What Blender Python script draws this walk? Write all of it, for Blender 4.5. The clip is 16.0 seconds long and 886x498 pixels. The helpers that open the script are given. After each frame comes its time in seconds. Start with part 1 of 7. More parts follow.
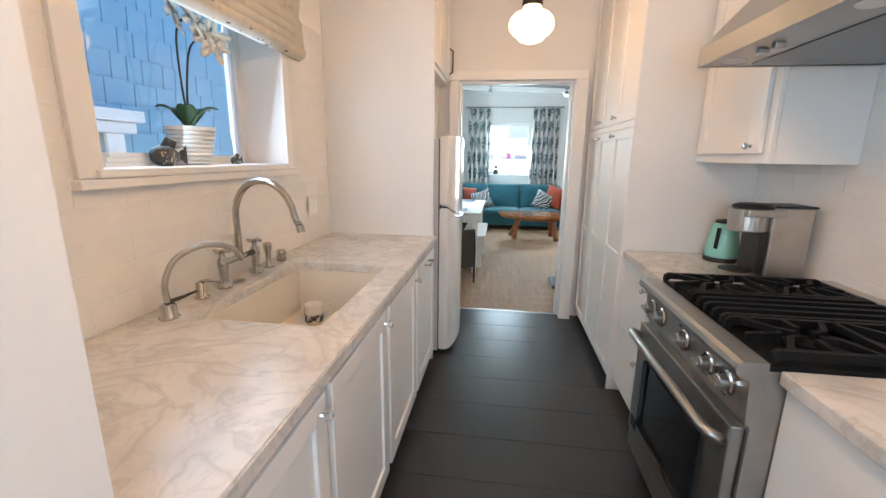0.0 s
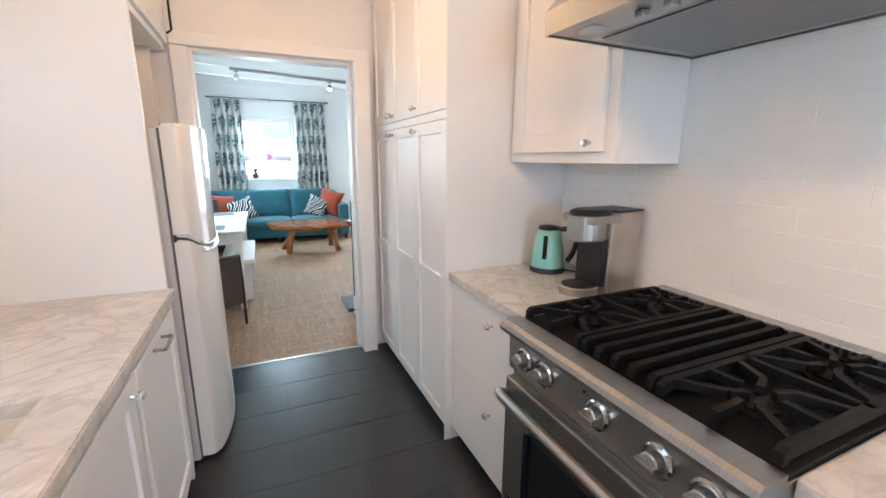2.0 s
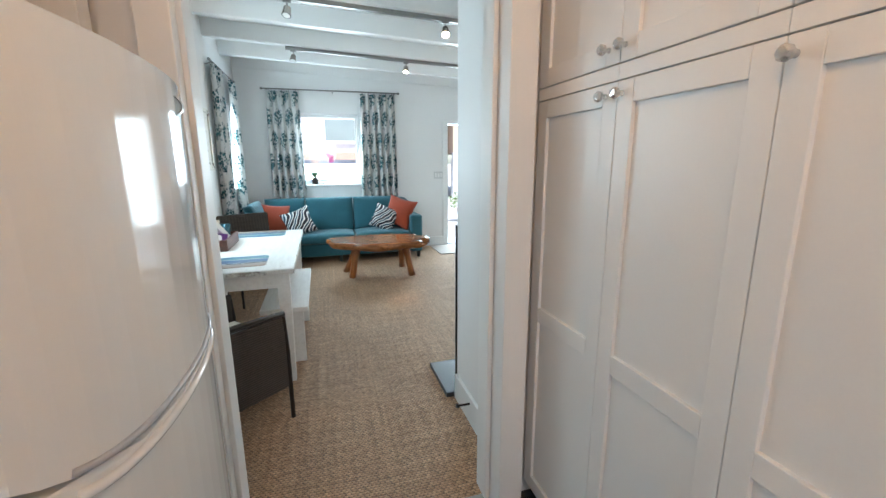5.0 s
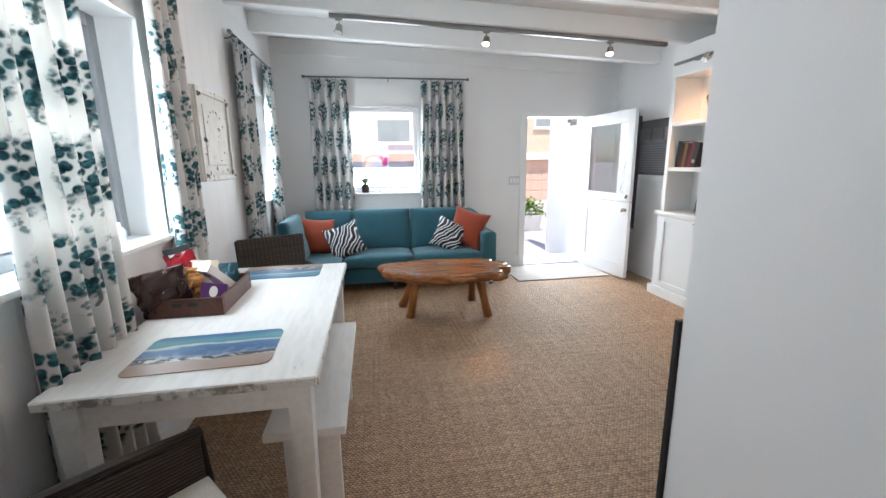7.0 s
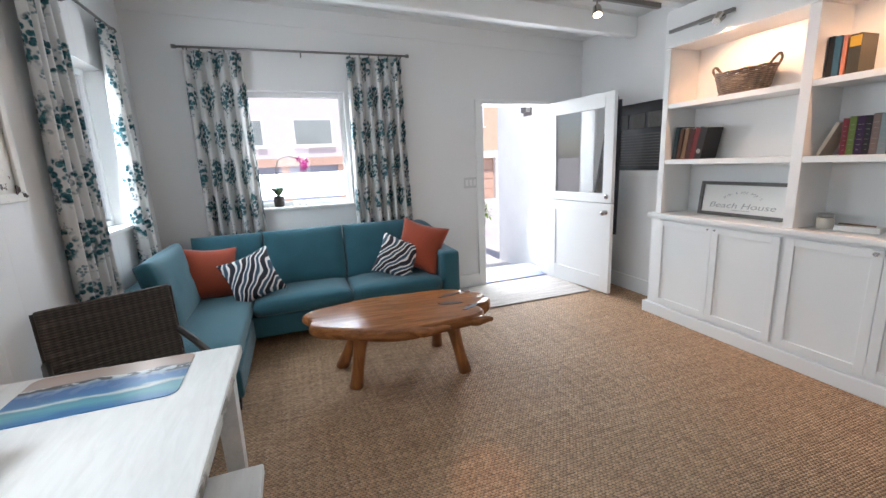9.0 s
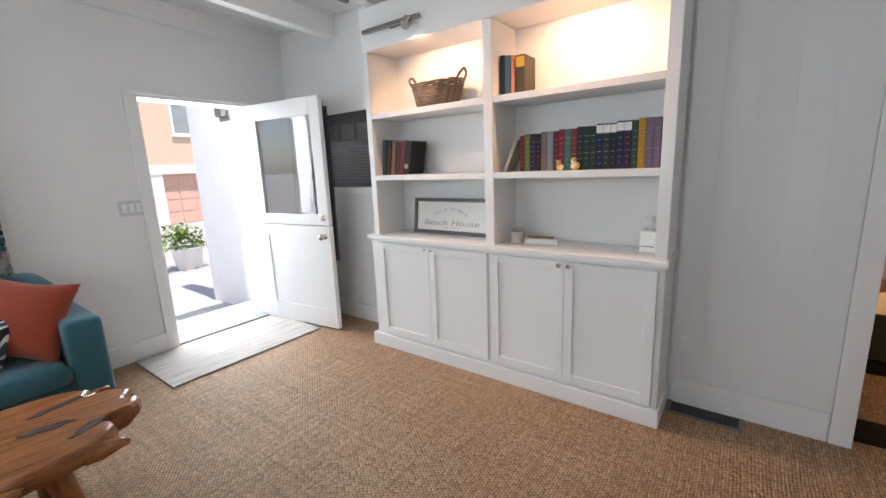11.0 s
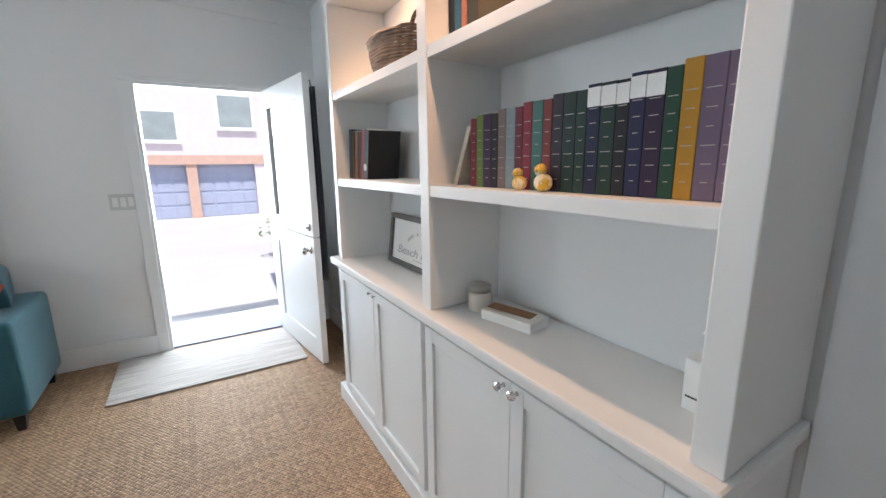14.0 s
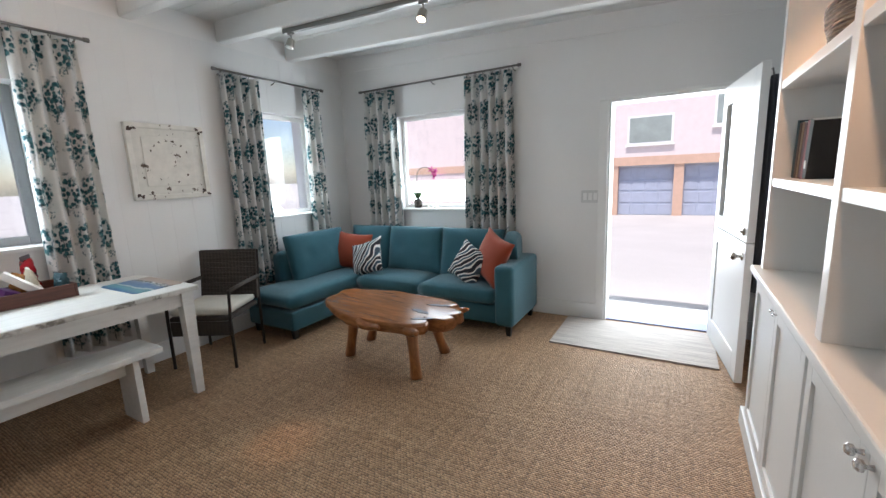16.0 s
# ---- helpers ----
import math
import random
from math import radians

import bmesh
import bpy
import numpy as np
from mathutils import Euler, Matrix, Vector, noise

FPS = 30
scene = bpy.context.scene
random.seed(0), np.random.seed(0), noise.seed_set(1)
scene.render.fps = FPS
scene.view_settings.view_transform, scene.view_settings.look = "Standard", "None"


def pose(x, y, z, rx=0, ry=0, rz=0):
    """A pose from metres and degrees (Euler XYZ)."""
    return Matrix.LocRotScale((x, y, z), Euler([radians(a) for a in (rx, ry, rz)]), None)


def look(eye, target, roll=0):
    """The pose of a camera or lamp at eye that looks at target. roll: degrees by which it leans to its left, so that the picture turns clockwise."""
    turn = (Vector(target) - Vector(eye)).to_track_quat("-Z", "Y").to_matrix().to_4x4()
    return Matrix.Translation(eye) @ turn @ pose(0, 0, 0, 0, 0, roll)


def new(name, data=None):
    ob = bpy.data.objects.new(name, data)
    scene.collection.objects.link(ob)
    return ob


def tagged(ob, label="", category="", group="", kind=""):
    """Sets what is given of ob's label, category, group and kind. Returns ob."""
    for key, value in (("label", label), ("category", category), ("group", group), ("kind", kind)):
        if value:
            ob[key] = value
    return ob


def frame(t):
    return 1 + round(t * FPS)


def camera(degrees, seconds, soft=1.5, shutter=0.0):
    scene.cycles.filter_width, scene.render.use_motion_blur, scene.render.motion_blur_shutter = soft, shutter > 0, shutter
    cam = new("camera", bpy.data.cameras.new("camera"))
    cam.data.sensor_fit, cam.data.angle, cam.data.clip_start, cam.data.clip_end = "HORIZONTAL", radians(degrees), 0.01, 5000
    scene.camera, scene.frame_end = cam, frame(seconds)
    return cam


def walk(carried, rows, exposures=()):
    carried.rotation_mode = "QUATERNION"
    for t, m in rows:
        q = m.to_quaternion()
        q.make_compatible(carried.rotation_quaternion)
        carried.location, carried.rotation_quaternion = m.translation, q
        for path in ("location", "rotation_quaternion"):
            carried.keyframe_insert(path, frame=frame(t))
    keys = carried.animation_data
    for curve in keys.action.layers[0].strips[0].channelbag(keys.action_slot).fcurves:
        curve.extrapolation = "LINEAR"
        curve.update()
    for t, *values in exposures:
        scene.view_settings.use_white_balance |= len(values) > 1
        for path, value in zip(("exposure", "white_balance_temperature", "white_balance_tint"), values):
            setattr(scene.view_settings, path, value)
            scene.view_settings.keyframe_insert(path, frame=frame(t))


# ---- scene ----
cam = camera(94.4, 16.0)
PATH = [
    (0, (0.412, 0.306, 1.434), (0.148, 2.239, 0.994), 0.7),
    (0.5, (0.366, 0.476, 1.434), (0.137, 2.413, 0.992), 0.7),
    (1, (0.377, 0.69, 1.426), (0.382, 2.644, 1.001), 0.9),
    (1.5, (0.39, 0.893, 1.439), (0.778, 2.81, 1.02), 0.8),
    (2, (0.357, 1.074, 1.432), (1.148, 2.861, 1.005), 0.3),
    (2.5, (0.292, 1.259, 1.437), (1.38, 2.879, 1.0), 0.0),
    (3, (0.321, 1.417, 1.419), (1.54, 2.942, 0.982), 0.3),
    (3.5, (0.405, 1.694, 1.428), (1.598, 3.241, 0.999), 0.4),
    (4, (0.386, 2.007, 1.42), (1.424, 3.665, 1.003), -0.0),
    (4.5, (0.325, 2.37, 1.434), (1.112, 4.159, 1.011), -1.1),
    (5, (0.382, 2.665, 1.407), (0.933, 4.542, 0.991), -0.3),
    (5.2, (0.419, 2.789, 1.413), (0.901, 4.687, 1.006), 0.3),
    (7.3, (0.389, 4.159, 1.436), (0.683, 6.093, 1.021), -0.9),
    (7.5, (0.397, 4.245, 1.421), (0.67, 6.18, 0.997), -1.0),
    (8, (0.376, 4.564, 1.425), (0.648, 6.498, 0.996), -1.4),
    (10.3, (0.814, 5.565, 1.405), (2.18, 6.969, 1.0), -3.3),
    (10.5, (0.905, 5.572, 1.4), (2.333, 6.911, 0.992), -3.1),
    (11, (1.159, 5.594, 1.41), (2.733, 6.763, 1.014), -2.3),
    (11.5, (1.47, 5.587, 1.37), (3.274, 6.358, 0.98), -2.4),
    (12, (1.801, 5.605, 1.415), (3.729, 5.911, 0.984), -1.9),
    (12.5, (2.063, 5.535, 1.387), (4.01, 5.75, 0.984), -1.1),
    (13, (2.354, 5.517, 1.416), (4.228, 6.084, 1.012), 0.7),
    (13.5, (2.576, 5.581, 1.388), (4.189, 6.698, 0.998), 1.1),
    (14, (2.688, 5.621, 1.43), (3.71, 7.292, 1.025), -0.7),
    (14.5, (2.804, 5.623, 1.418), (3.069, 7.57, 1.047), -0.7),
    (15, (2.889, 5.565, 1.414), (2.468, 7.486, 1.051), -0.9),
    (15.5, (2.94, 5.467, 1.42), (2.125, 7.258, 1.063), -2.1),
    (16, (3.004, 5.328, 1.434), (2.015, 7.03, 1.083), -2.3),
]
EXPOSURES = [(0.0, 1.08, 5750, 7), (2.0, 1.32, 5600, 8), (3.5, 1.38, 5800, 7), (4.5, 1.08, 5800, 7), (5.0, 0.85, 5800, 7), (7.4, 0.5, 6350, 20), (8.2, 0.35, 6250, 20), (10.5, 0.32, 6450, 21), (11.2, 0.32, 6450, 21), (11.7, 0.5, 6300, 20), (12.5, 1.0, 5950, 16), (13.5, 0.58, 6200, 18), (14.1, 0.26, 6150, 17), (14.6, 0.3, 6150, 17), (16.0, 0.12, 6400, 18)]
walk(cam, [(t, look(eye, target, roll)) for t, eye, target, roll in PATH], EXPOSURES)


# ---- world, sun and large lights ----
world = bpy.data.worlds.new("world")
scene.world = world
world.use_nodes = True
_sky = world.node_tree.nodes.new("ShaderNodeTexSky")
_sky.sky_type, _sky.sun_disc = "NISHITA", False
_sky.sun_elevation, _sky.sun_rotation = radians(68), radians(185)
world.node_tree.links.new(_sky.outputs[0], world.node_tree.nodes["Background"].inputs[0])
world.node_tree.nodes["Background"].inputs[1].default_value = 0.15


def lamp(name, kind, m, power, color=(1, 1, 1), size=None, size_y=None, angle=None, cone=None):
    data = bpy.data.lights.new(name, kind)
    data.energy, data.color = power, color
    if kind == "AREA":
        data.shape, data.size, data.size_y = "RECTANGLE", size, size_y or size
    elif kind == "SUN":
        data.angle = radians(angle)
    else:
        data.shadow_soft_size = size or 0.05
        if cone:
            data.spot_size, data.spot_blend = radians(cone), 0.6
    ob = new(name, data)
    ob.matrix_basis = m
    return ob


SUN = lamp("sun", "SUN", look((0, 0, 20), (0.3, 3.6, 11.1)), 4.8, (1, 0.95, 0.88), angle=0.6)

# daylight at the openings
lamp("sky_window_far", "AREA", look((0.55, 9.42, 1.6), (0.55, 8.0, 1.2)), 18, (0.80, 0.95, 0.97), 0.8, 0.95)
lamp("sky_door", "AREA", look((2.85, 10.3, 1.5), (1.6, 7.4, 0.9)), 124, (0.83, 0.96, 0.97), 1.6, 2.2)
lamp("sky_window_left", "AREA", look((-0.77, 8.47, 1.6), (1.0, 8.2, 1.4)), 15, (0.80, 0.95, 0.97), 0.55, 0.95)
lamp("sky_window_table", "AREA", look((-0.77, 5.8, 1.62), (1.0, 5.8, 1.5)), 32, (0.80, 0.95, 0.97), 0.95, 0.95)
lamp("sky_window_kitchen", "AREA", look((-0.79, 1.9, 1.75), (0.6, 1.9, 1.4)), 3, (0.75, 0.88, 1.0), 0.9, 0.6)
# daylight from behind, at a rear window added out of view
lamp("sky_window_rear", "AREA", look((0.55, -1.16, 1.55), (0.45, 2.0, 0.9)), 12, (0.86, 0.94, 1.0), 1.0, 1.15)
# lamps of the rooms
WARM = (1.0, 0.58, 0.30)
lamp("shelf_spot", "SPOT", look((3.30, 7.40, 2.21), (3.60, 7.35, 1.82)), 14, WARM, 0.02, cone=140)
lamp("shelf_spot", "SPOT", look((3.30, 6.35, 2.21), (3.60, 6.35, 1.82)), 17, WARM, 0.02, cone=140)
lamp("track_spot", "SPOT", look((1.456, 7.84, 2.42), (1.15, 6.66, 0.0)), 60, WARM, 0.02, cone=9)
lamp("track_spot", "SPOT", look((2.65, 7.83, 2.40), (3.50, 6.55, 1.15)), 15, (1.0, 0.70, 0.46), 0.02, cone=75)
lamp("track_spot", "SPOT", look((1.475, 6.27, 2.41), (-0.7, 6.35, 1.85)), 30, (1.0, 0.80, 0.62), 0.02, cone=75)
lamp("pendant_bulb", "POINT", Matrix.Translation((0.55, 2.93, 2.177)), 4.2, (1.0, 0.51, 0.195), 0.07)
# second pendant is unseen, added for light from the near side
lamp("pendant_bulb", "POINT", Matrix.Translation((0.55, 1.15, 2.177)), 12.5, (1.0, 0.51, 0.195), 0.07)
lamp("stair_light", "POINT", Matrix.Translation((5.6, 4.95, 2.35)), 19, (1.0, 0.55, 0.20), 0.08)


# ---- materials ----
def _nodes(name):
    m = bpy.data.materials.new(name)
    m.use_nodes = True
    return m, m.node_tree.nodes, m.node_tree.links


class Mat:
    """A small builder round one Principled material."""

    def __init__(self, name, rough=0.5, metal=0.0):
        self.m, self.n, self.l = _nodes(name)
        self.b = self.n["Principled BSDF"]
        self.b.inputs["Roughness"].default_value, self.b.inputs["Metallic"].default_value = rough, metal
        self.co = self.n.new("ShaderNodeTexCoord").outputs["Object"]

    def put(self, key, value):
        if isinstance(value, bpy.types.NodeSocket):
            self.l.new(value, self.b.inputs[key])
        else:
            self.b.inputs[key].default_value = value
        return self

    def link(self, value, socket):
        if isinstance(value, bpy.types.NodeSocket):
            self.l.new(value, socket)
        else:
            socket.default_value = value

    def stretch(self, sx, sy, sz, co=None, rot=(0, 0, 0)):
        n = self.n.new("ShaderNodeMapping")
        n.inputs["Scale"].default_value = (sx, sy, sz)
        n.inputs["Rotation"].default_value = [radians(a) for a in rot]
        self.l.new(co or self.co, n.inputs[0])
        return n.outputs[0]

    def noise(self, scale, detail=3.0, co=None, rough=0.55, dist=0.0):
        n = self.n.new("ShaderNodeTexNoise")
        n.inputs["Scale"].default_value, n.inputs["Detail"].default_value = scale, detail
        n.inputs["Roughness"].default_value, n.inputs["Distortion"].default_value = rough, dist
        self.l.new(co or self.co, n.inputs["Vector"])
        return n.outputs["Fac"]

    def voronoi(self, scale, co=None, feature="F1", out="Distance"):
        n = self.n.new("ShaderNodeTexVoronoi")
        n.feature = feature
        n.inputs["Scale"].default_value = scale
        self.l.new(co or self.co, n.inputs["Vector"])
        return n.outputs[out]

    def wave(self, scale, dist=0.0, co=None, direction="X", detail=2.0, dscale=1.0):
        n = self.n.new("ShaderNodeTexWave")
        n.bands_direction = direction
        n.inputs["Scale"].default_value, n.inputs["Distortion"].default_value = scale, dist
        n.inputs["Detail"].default_value, n.inputs["Detail Scale"].default_value = detail, dscale
        self.l.new(co or self.co, n.inputs["Vector"])
        return n.outputs["Fac"]

    def ramp(self, fac, *stops):
        n = self.n.new("ShaderNodeValToRGB")
        while len(n.color_ramp.elements) < len(stops):
            n.color_ramp.elements.new(0.5)
        for e, (p, c) in zip(n.color_ramp.elements, stops):
            e.position, e.color = p, (*c, 1) if len(c) == 3 else c
        self.link(fac, n.inputs[0])
        return n.outputs[0]

    def math(self, op, a, b=0.0, clamp=False):
        n = self.n.new("ShaderNodeMath")
        n.operation, n.use_clamp = op, clamp
        self.link(a, n.inputs[0])
        self.link(b, n.inputs[1])
        return n.outputs[0]

    def mix(self, fac, a, b, kind="MIX"):
        n = self.n.new("ShaderNodeMix")
        n.data_type, n.blend_type = "RGBA", kind
        self.link(fac, n.inputs[0])
        for v, s in ((a, n.inputs[6]), (b, n.inputs[7])):
            self.link((*v, 1) if isinstance(v, tuple) and len(v) == 3 else v, s)
        return n.outputs[2]

    def axes(self, co=None):
        n = self.n.new("ShaderNodeSeparateXYZ")
        self.l.new(co or self.co, n.inputs[0])
        return n.outputs

    def rand(self):
        return self.n.new("ShaderNodeObjectInfo").outputs["Random"]

    def uv(self):
        return self.n.new("ShaderNodeTexCoord").outputs["UV"]

    def bump(self, height, strength=0.3, distance=0.01):
        n = self.n.new("ShaderNodeBump")
        n.inputs["Strength"].default_value, n.inputs["Distance"].default_value = strength, distance
        self.l.new(height, n.inputs["Height"])
        self.l.new(n.outputs[0], self.b.inputs["Normal"])
        return self


def tone(c, k):
    return tuple(min(1.0, v * k) for v in c)


def surf(name, base, rough=0.5, metal=0.0, var=0.08, scale=3.0, fine=60.0, bump=0.08, dist=0.004, piece=0.0, gloss=0.08):
    """A surface with blotches, grain, uneven gloss and fine relief."""
    s = Mat(name, rough, metal)
    big, small = s.noise(scale, 4.0), s.noise(fine, 3.0)
    col = s.ramp(s.math("ADD", s.math("MULTIPLY", big, 0.65), s.math("MULTIPLY", small, 0.35)), (0.3, tone(base, 1 - var)), (0.7, tone(base, 1 + var)))
    if piece:
        col = s.mix(s.math("MULTIPLY", s.rand(), piece), col, tone(base, 0.55))
    s.put("Base Color", col)
    s.put("Roughness", s.math("ADD", s.math("MULTIPLY", s.math("SUBTRACT", big, 0.5), gloss * 2), rough, True))
    if bump:
        s.bump(small, bump, dist)
    return s.m


def make_glass(name, tint=(1, 1, 1), rough=0.0):
    s = Mat(name, rough)
    s.put("Base Color", (*tint, 1)).put("Transmission Weight", 1.0).put("IOR", 1.45)
    return s.m


def make_glow(name, color, power):
    s = Mat(name, 0.4)
    s.put("Base Color", (*color, 1)).put("Emission Color", (*color, 1)).put("Emission Strength", power)
    return s.m


def make_carpet():
    """Coarse sisal: rows of uneven pale nubs with near-black gaps between."""
    s = Mat("sisal", 0.62)
    bend = s.math("MULTIPLY", s.math("SUBTRACT", s.noise(1.3, 2), 0.5), 0.03)
    x, y, _ = s.axes()
    row = s.math("DIVIDE", s.math("ADD", y, bend), 0.0135)
    half = s.math("MULTIPLY", s.math("FLOOR", s.math("MODULO", s.math("ADD", row, 4000.5), 2.0)), 0.5)
    n = s.n.new("ShaderNodeCombineXYZ")
    s.l.new(s.math("ADD", s.math("DIVIDE", s.math("ADD", x, bend), 0.0195), half), n.inputs[0])
    s.l.new(row, n.inputs[1])
    v = s.n.new("ShaderNodeTexVoronoi")
    v.voronoi_dimensions = "2D"
    v.inputs["Scale"].default_value, v.inputs["Randomness"].default_value = 1.0, 0.30
    s.l.new(n.outputs[0], v.inputs["Vector"])
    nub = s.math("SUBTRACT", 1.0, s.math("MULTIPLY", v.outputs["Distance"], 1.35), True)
    tint = s.axes(v.outputs["Color"])[0]
    streak = s.noise(1.0, 3, s.stretch(1.6, 40, 1))
    streak2 = s.noise(1.0, 3, s.stretch(55, 1.2, 1))
    tuft = s.noise(170, 2)
    worn = s.math("ADD", s.math("MULTIPLY", streak, 0.4), s.math("ADD", s.math("MULTIPLY", streak2, 0.4), s.math("MULTIPLY", tint, 0.2)))
    base = s.ramp(worn, (0.34, (0.35, 0.185, 0.09)), (0.5, (0.58, 0.335, 0.175)), (0.66, (0.80, 0.51, 0.29)))
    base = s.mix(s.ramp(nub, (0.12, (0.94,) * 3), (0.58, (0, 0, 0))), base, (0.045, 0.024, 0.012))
    base = s.mix(s.math("MULTIPLY", s.noise(0.7, 3), 0.25), base, (0.30, 0.18, 0.10))
    s.put("Base Color", s.mix(0.15, base, s.ramp(tuft, (0.3, (0.12, 0.08, 0.045)), (0.7, (0.5, 0.38, 0.24)))))
    s.bump(s.math("ADD", nub, s.math("MULTIPLY", tuft, 0.3)), 1.0, 0.008)
    return s.m


def make_marble(name, k=1.0):
    s = Mat(name, 0.22)
    warp = s.noise(2.2, 5, dist=1.6)
    vein = s.math("ABSOLUTE", s.math("SUBTRACT", s.noise(3.2, 7, dist=2.6), 0.5))
    vein2 = s.math("ABSOLUTE", s.math("SUBTRACT", s.noise(8.0, 6, dist=1.5), 0.5))
    lines = s.math("MAXIMUM", s.ramp(vein, (0.0, (0.42,) * 3), (0.06, (0, 0, 0))), s.ramp(vein2, (0.0, (0.22,) * 3), (0.03, (0, 0, 0))))
    base = s.ramp(warp, (0.3, tone((0.60, 0.575, 0.54), k)), (0.5, tone((0.73, 0.71, 0.675), k)), (0.68, tone((0.80, 0.78, 0.745), k)))
    s.put("Base Color", s.mix(lines, base, tone((0.40, 0.385, 0.37), k)))
    s.put("Roughness", s.math("ADD", s.math("MULTIPLY", s.noise(30, 3), 0.15), 0.14))
    return s.m


def make_wood(name, dark, light, rough=0.35, scale=1.0, axis="X", bump=0.15):
    s = Mat(name, rough)
    sx, sy, sz = (1, 9, 9) if axis == "X" else (9, 9, 1) if axis == "Z" else (9, 1, 9)
    co = s.stretch(sx * scale, sy * scale, sz * scale)
    grain = s.noise(2.5, 6, co, 0.6, 1.2)
    fine = s.noise(22, 3, co)
    s.put("Base Color", s.ramp(s.math("ADD", s.math("MULTIPLY", grain, 0.75), s.math("MULTIPLY", fine, 0.25)), (0.3, dark), (0.52, tuple((a + b) / 2 for a, b in zip(dark, light))), (0.7, light)))
    s.put("Roughness", s.math("ADD", s.math("MULTIPLY", fine, 0.2), rough - 0.1))
    s.bump(grain, bump, 0.003)
    return s.m


def make_whitewash():
    s = Mat("distressed_white", 0.55)
    grain = s.noise(2.0, 5, s.stretch(18, 3, 18), 0.6, 0.6)
    worn = s.ramp(s.math("ADD", s.math("MULTIPLY", s.noise(5, 6, rough=0.7), 0.7), s.math("MULTIPLY", grain, 0.3)), (0.275, (1, 1, 1)), (0.345, (0, 0, 0)))
    paint = s.ramp(grain, (0.3, (0.74, 0.725, 0.695)), (0.6, (0.82, 0.81, 0.78)))
    s.put("Base Color", s.mix(worn, paint, (0.30, 0.25, 0.20)))
    s.bump(grain, 0.25, 0.003)
    return s.m


def make_steel(name, base=(0.44, 0.43, 0.41), rough=0.34, axis=(1, 120, 1)):
    s = Mat(name, rough, 1.0)
    lines = s.noise(6, 3, s.stretch(*axis))
    s.put("Base Color", s.ramp(lines, (0.3, tone(base, 0.85)), (0.7, tone(base, 1.12))))
    s.put("Roughness", s.math("ADD", s.math("MULTIPLY", lines, 0.15), rough - 0.07))
    s.bump(lines, 0.04, 0.001)
    return s.m


def make_fabric(name, base, var=0.16, weave=900):
    s = Mat(name, 0.92)
    x, y, z = s.axes()
    t = s.math("MULTIPLY", s.math("SINE", s.math("MULTIPLY", s.math("ADD", x, z), weave)), s.math("SINE", s.math("MULTIPLY", s.math("ADD", y, z), weave)))
    fuzz = s.noise(160, 3)
    blotch = s.noise(4, 4)
    mixv = s.math("ADD", s.math("MULTIPLY", blotch, 0.5), s.math("MULTIPLY", fuzz, 0.5))
    s.put("Base Color", s.ramp(mixv, (0.32, tone(base, 1 - var)), (0.68, tone(base, 1 + var))))
    s.put("Sheen Weight", 0.25)
    s.bump(s.math("ADD", s.math("MULTIPLY", t, 0.4), fuzz), 0.35, 0.003)
    return s.m


def make_zebra(name):
    s = Mat(name, 0.9)
    bands = s.wave(3.9, 6.0, s.stretch(1, 1, 1, rot=(0, 0, 35)), "X", 1.5, 1.2)
    s.put("Base Color", s.ramp(bands, (0.20, (0.02, 0.022, 0.03)), (0.30, (0.03, 0.03, 0.04)), (0.34, (0.35, 0.11, 0.07)), (0.39, (0.78, 0.76, 0.72)), (0.78, (0.80, 0.78, 0.74)), (0.84, (0.10, 0.22, 0.28)), (0.90, (0.05, 0.08, 0.11))))
    s.bump(s.noise(300, 2), 0.3, 0.002)
    return s.m


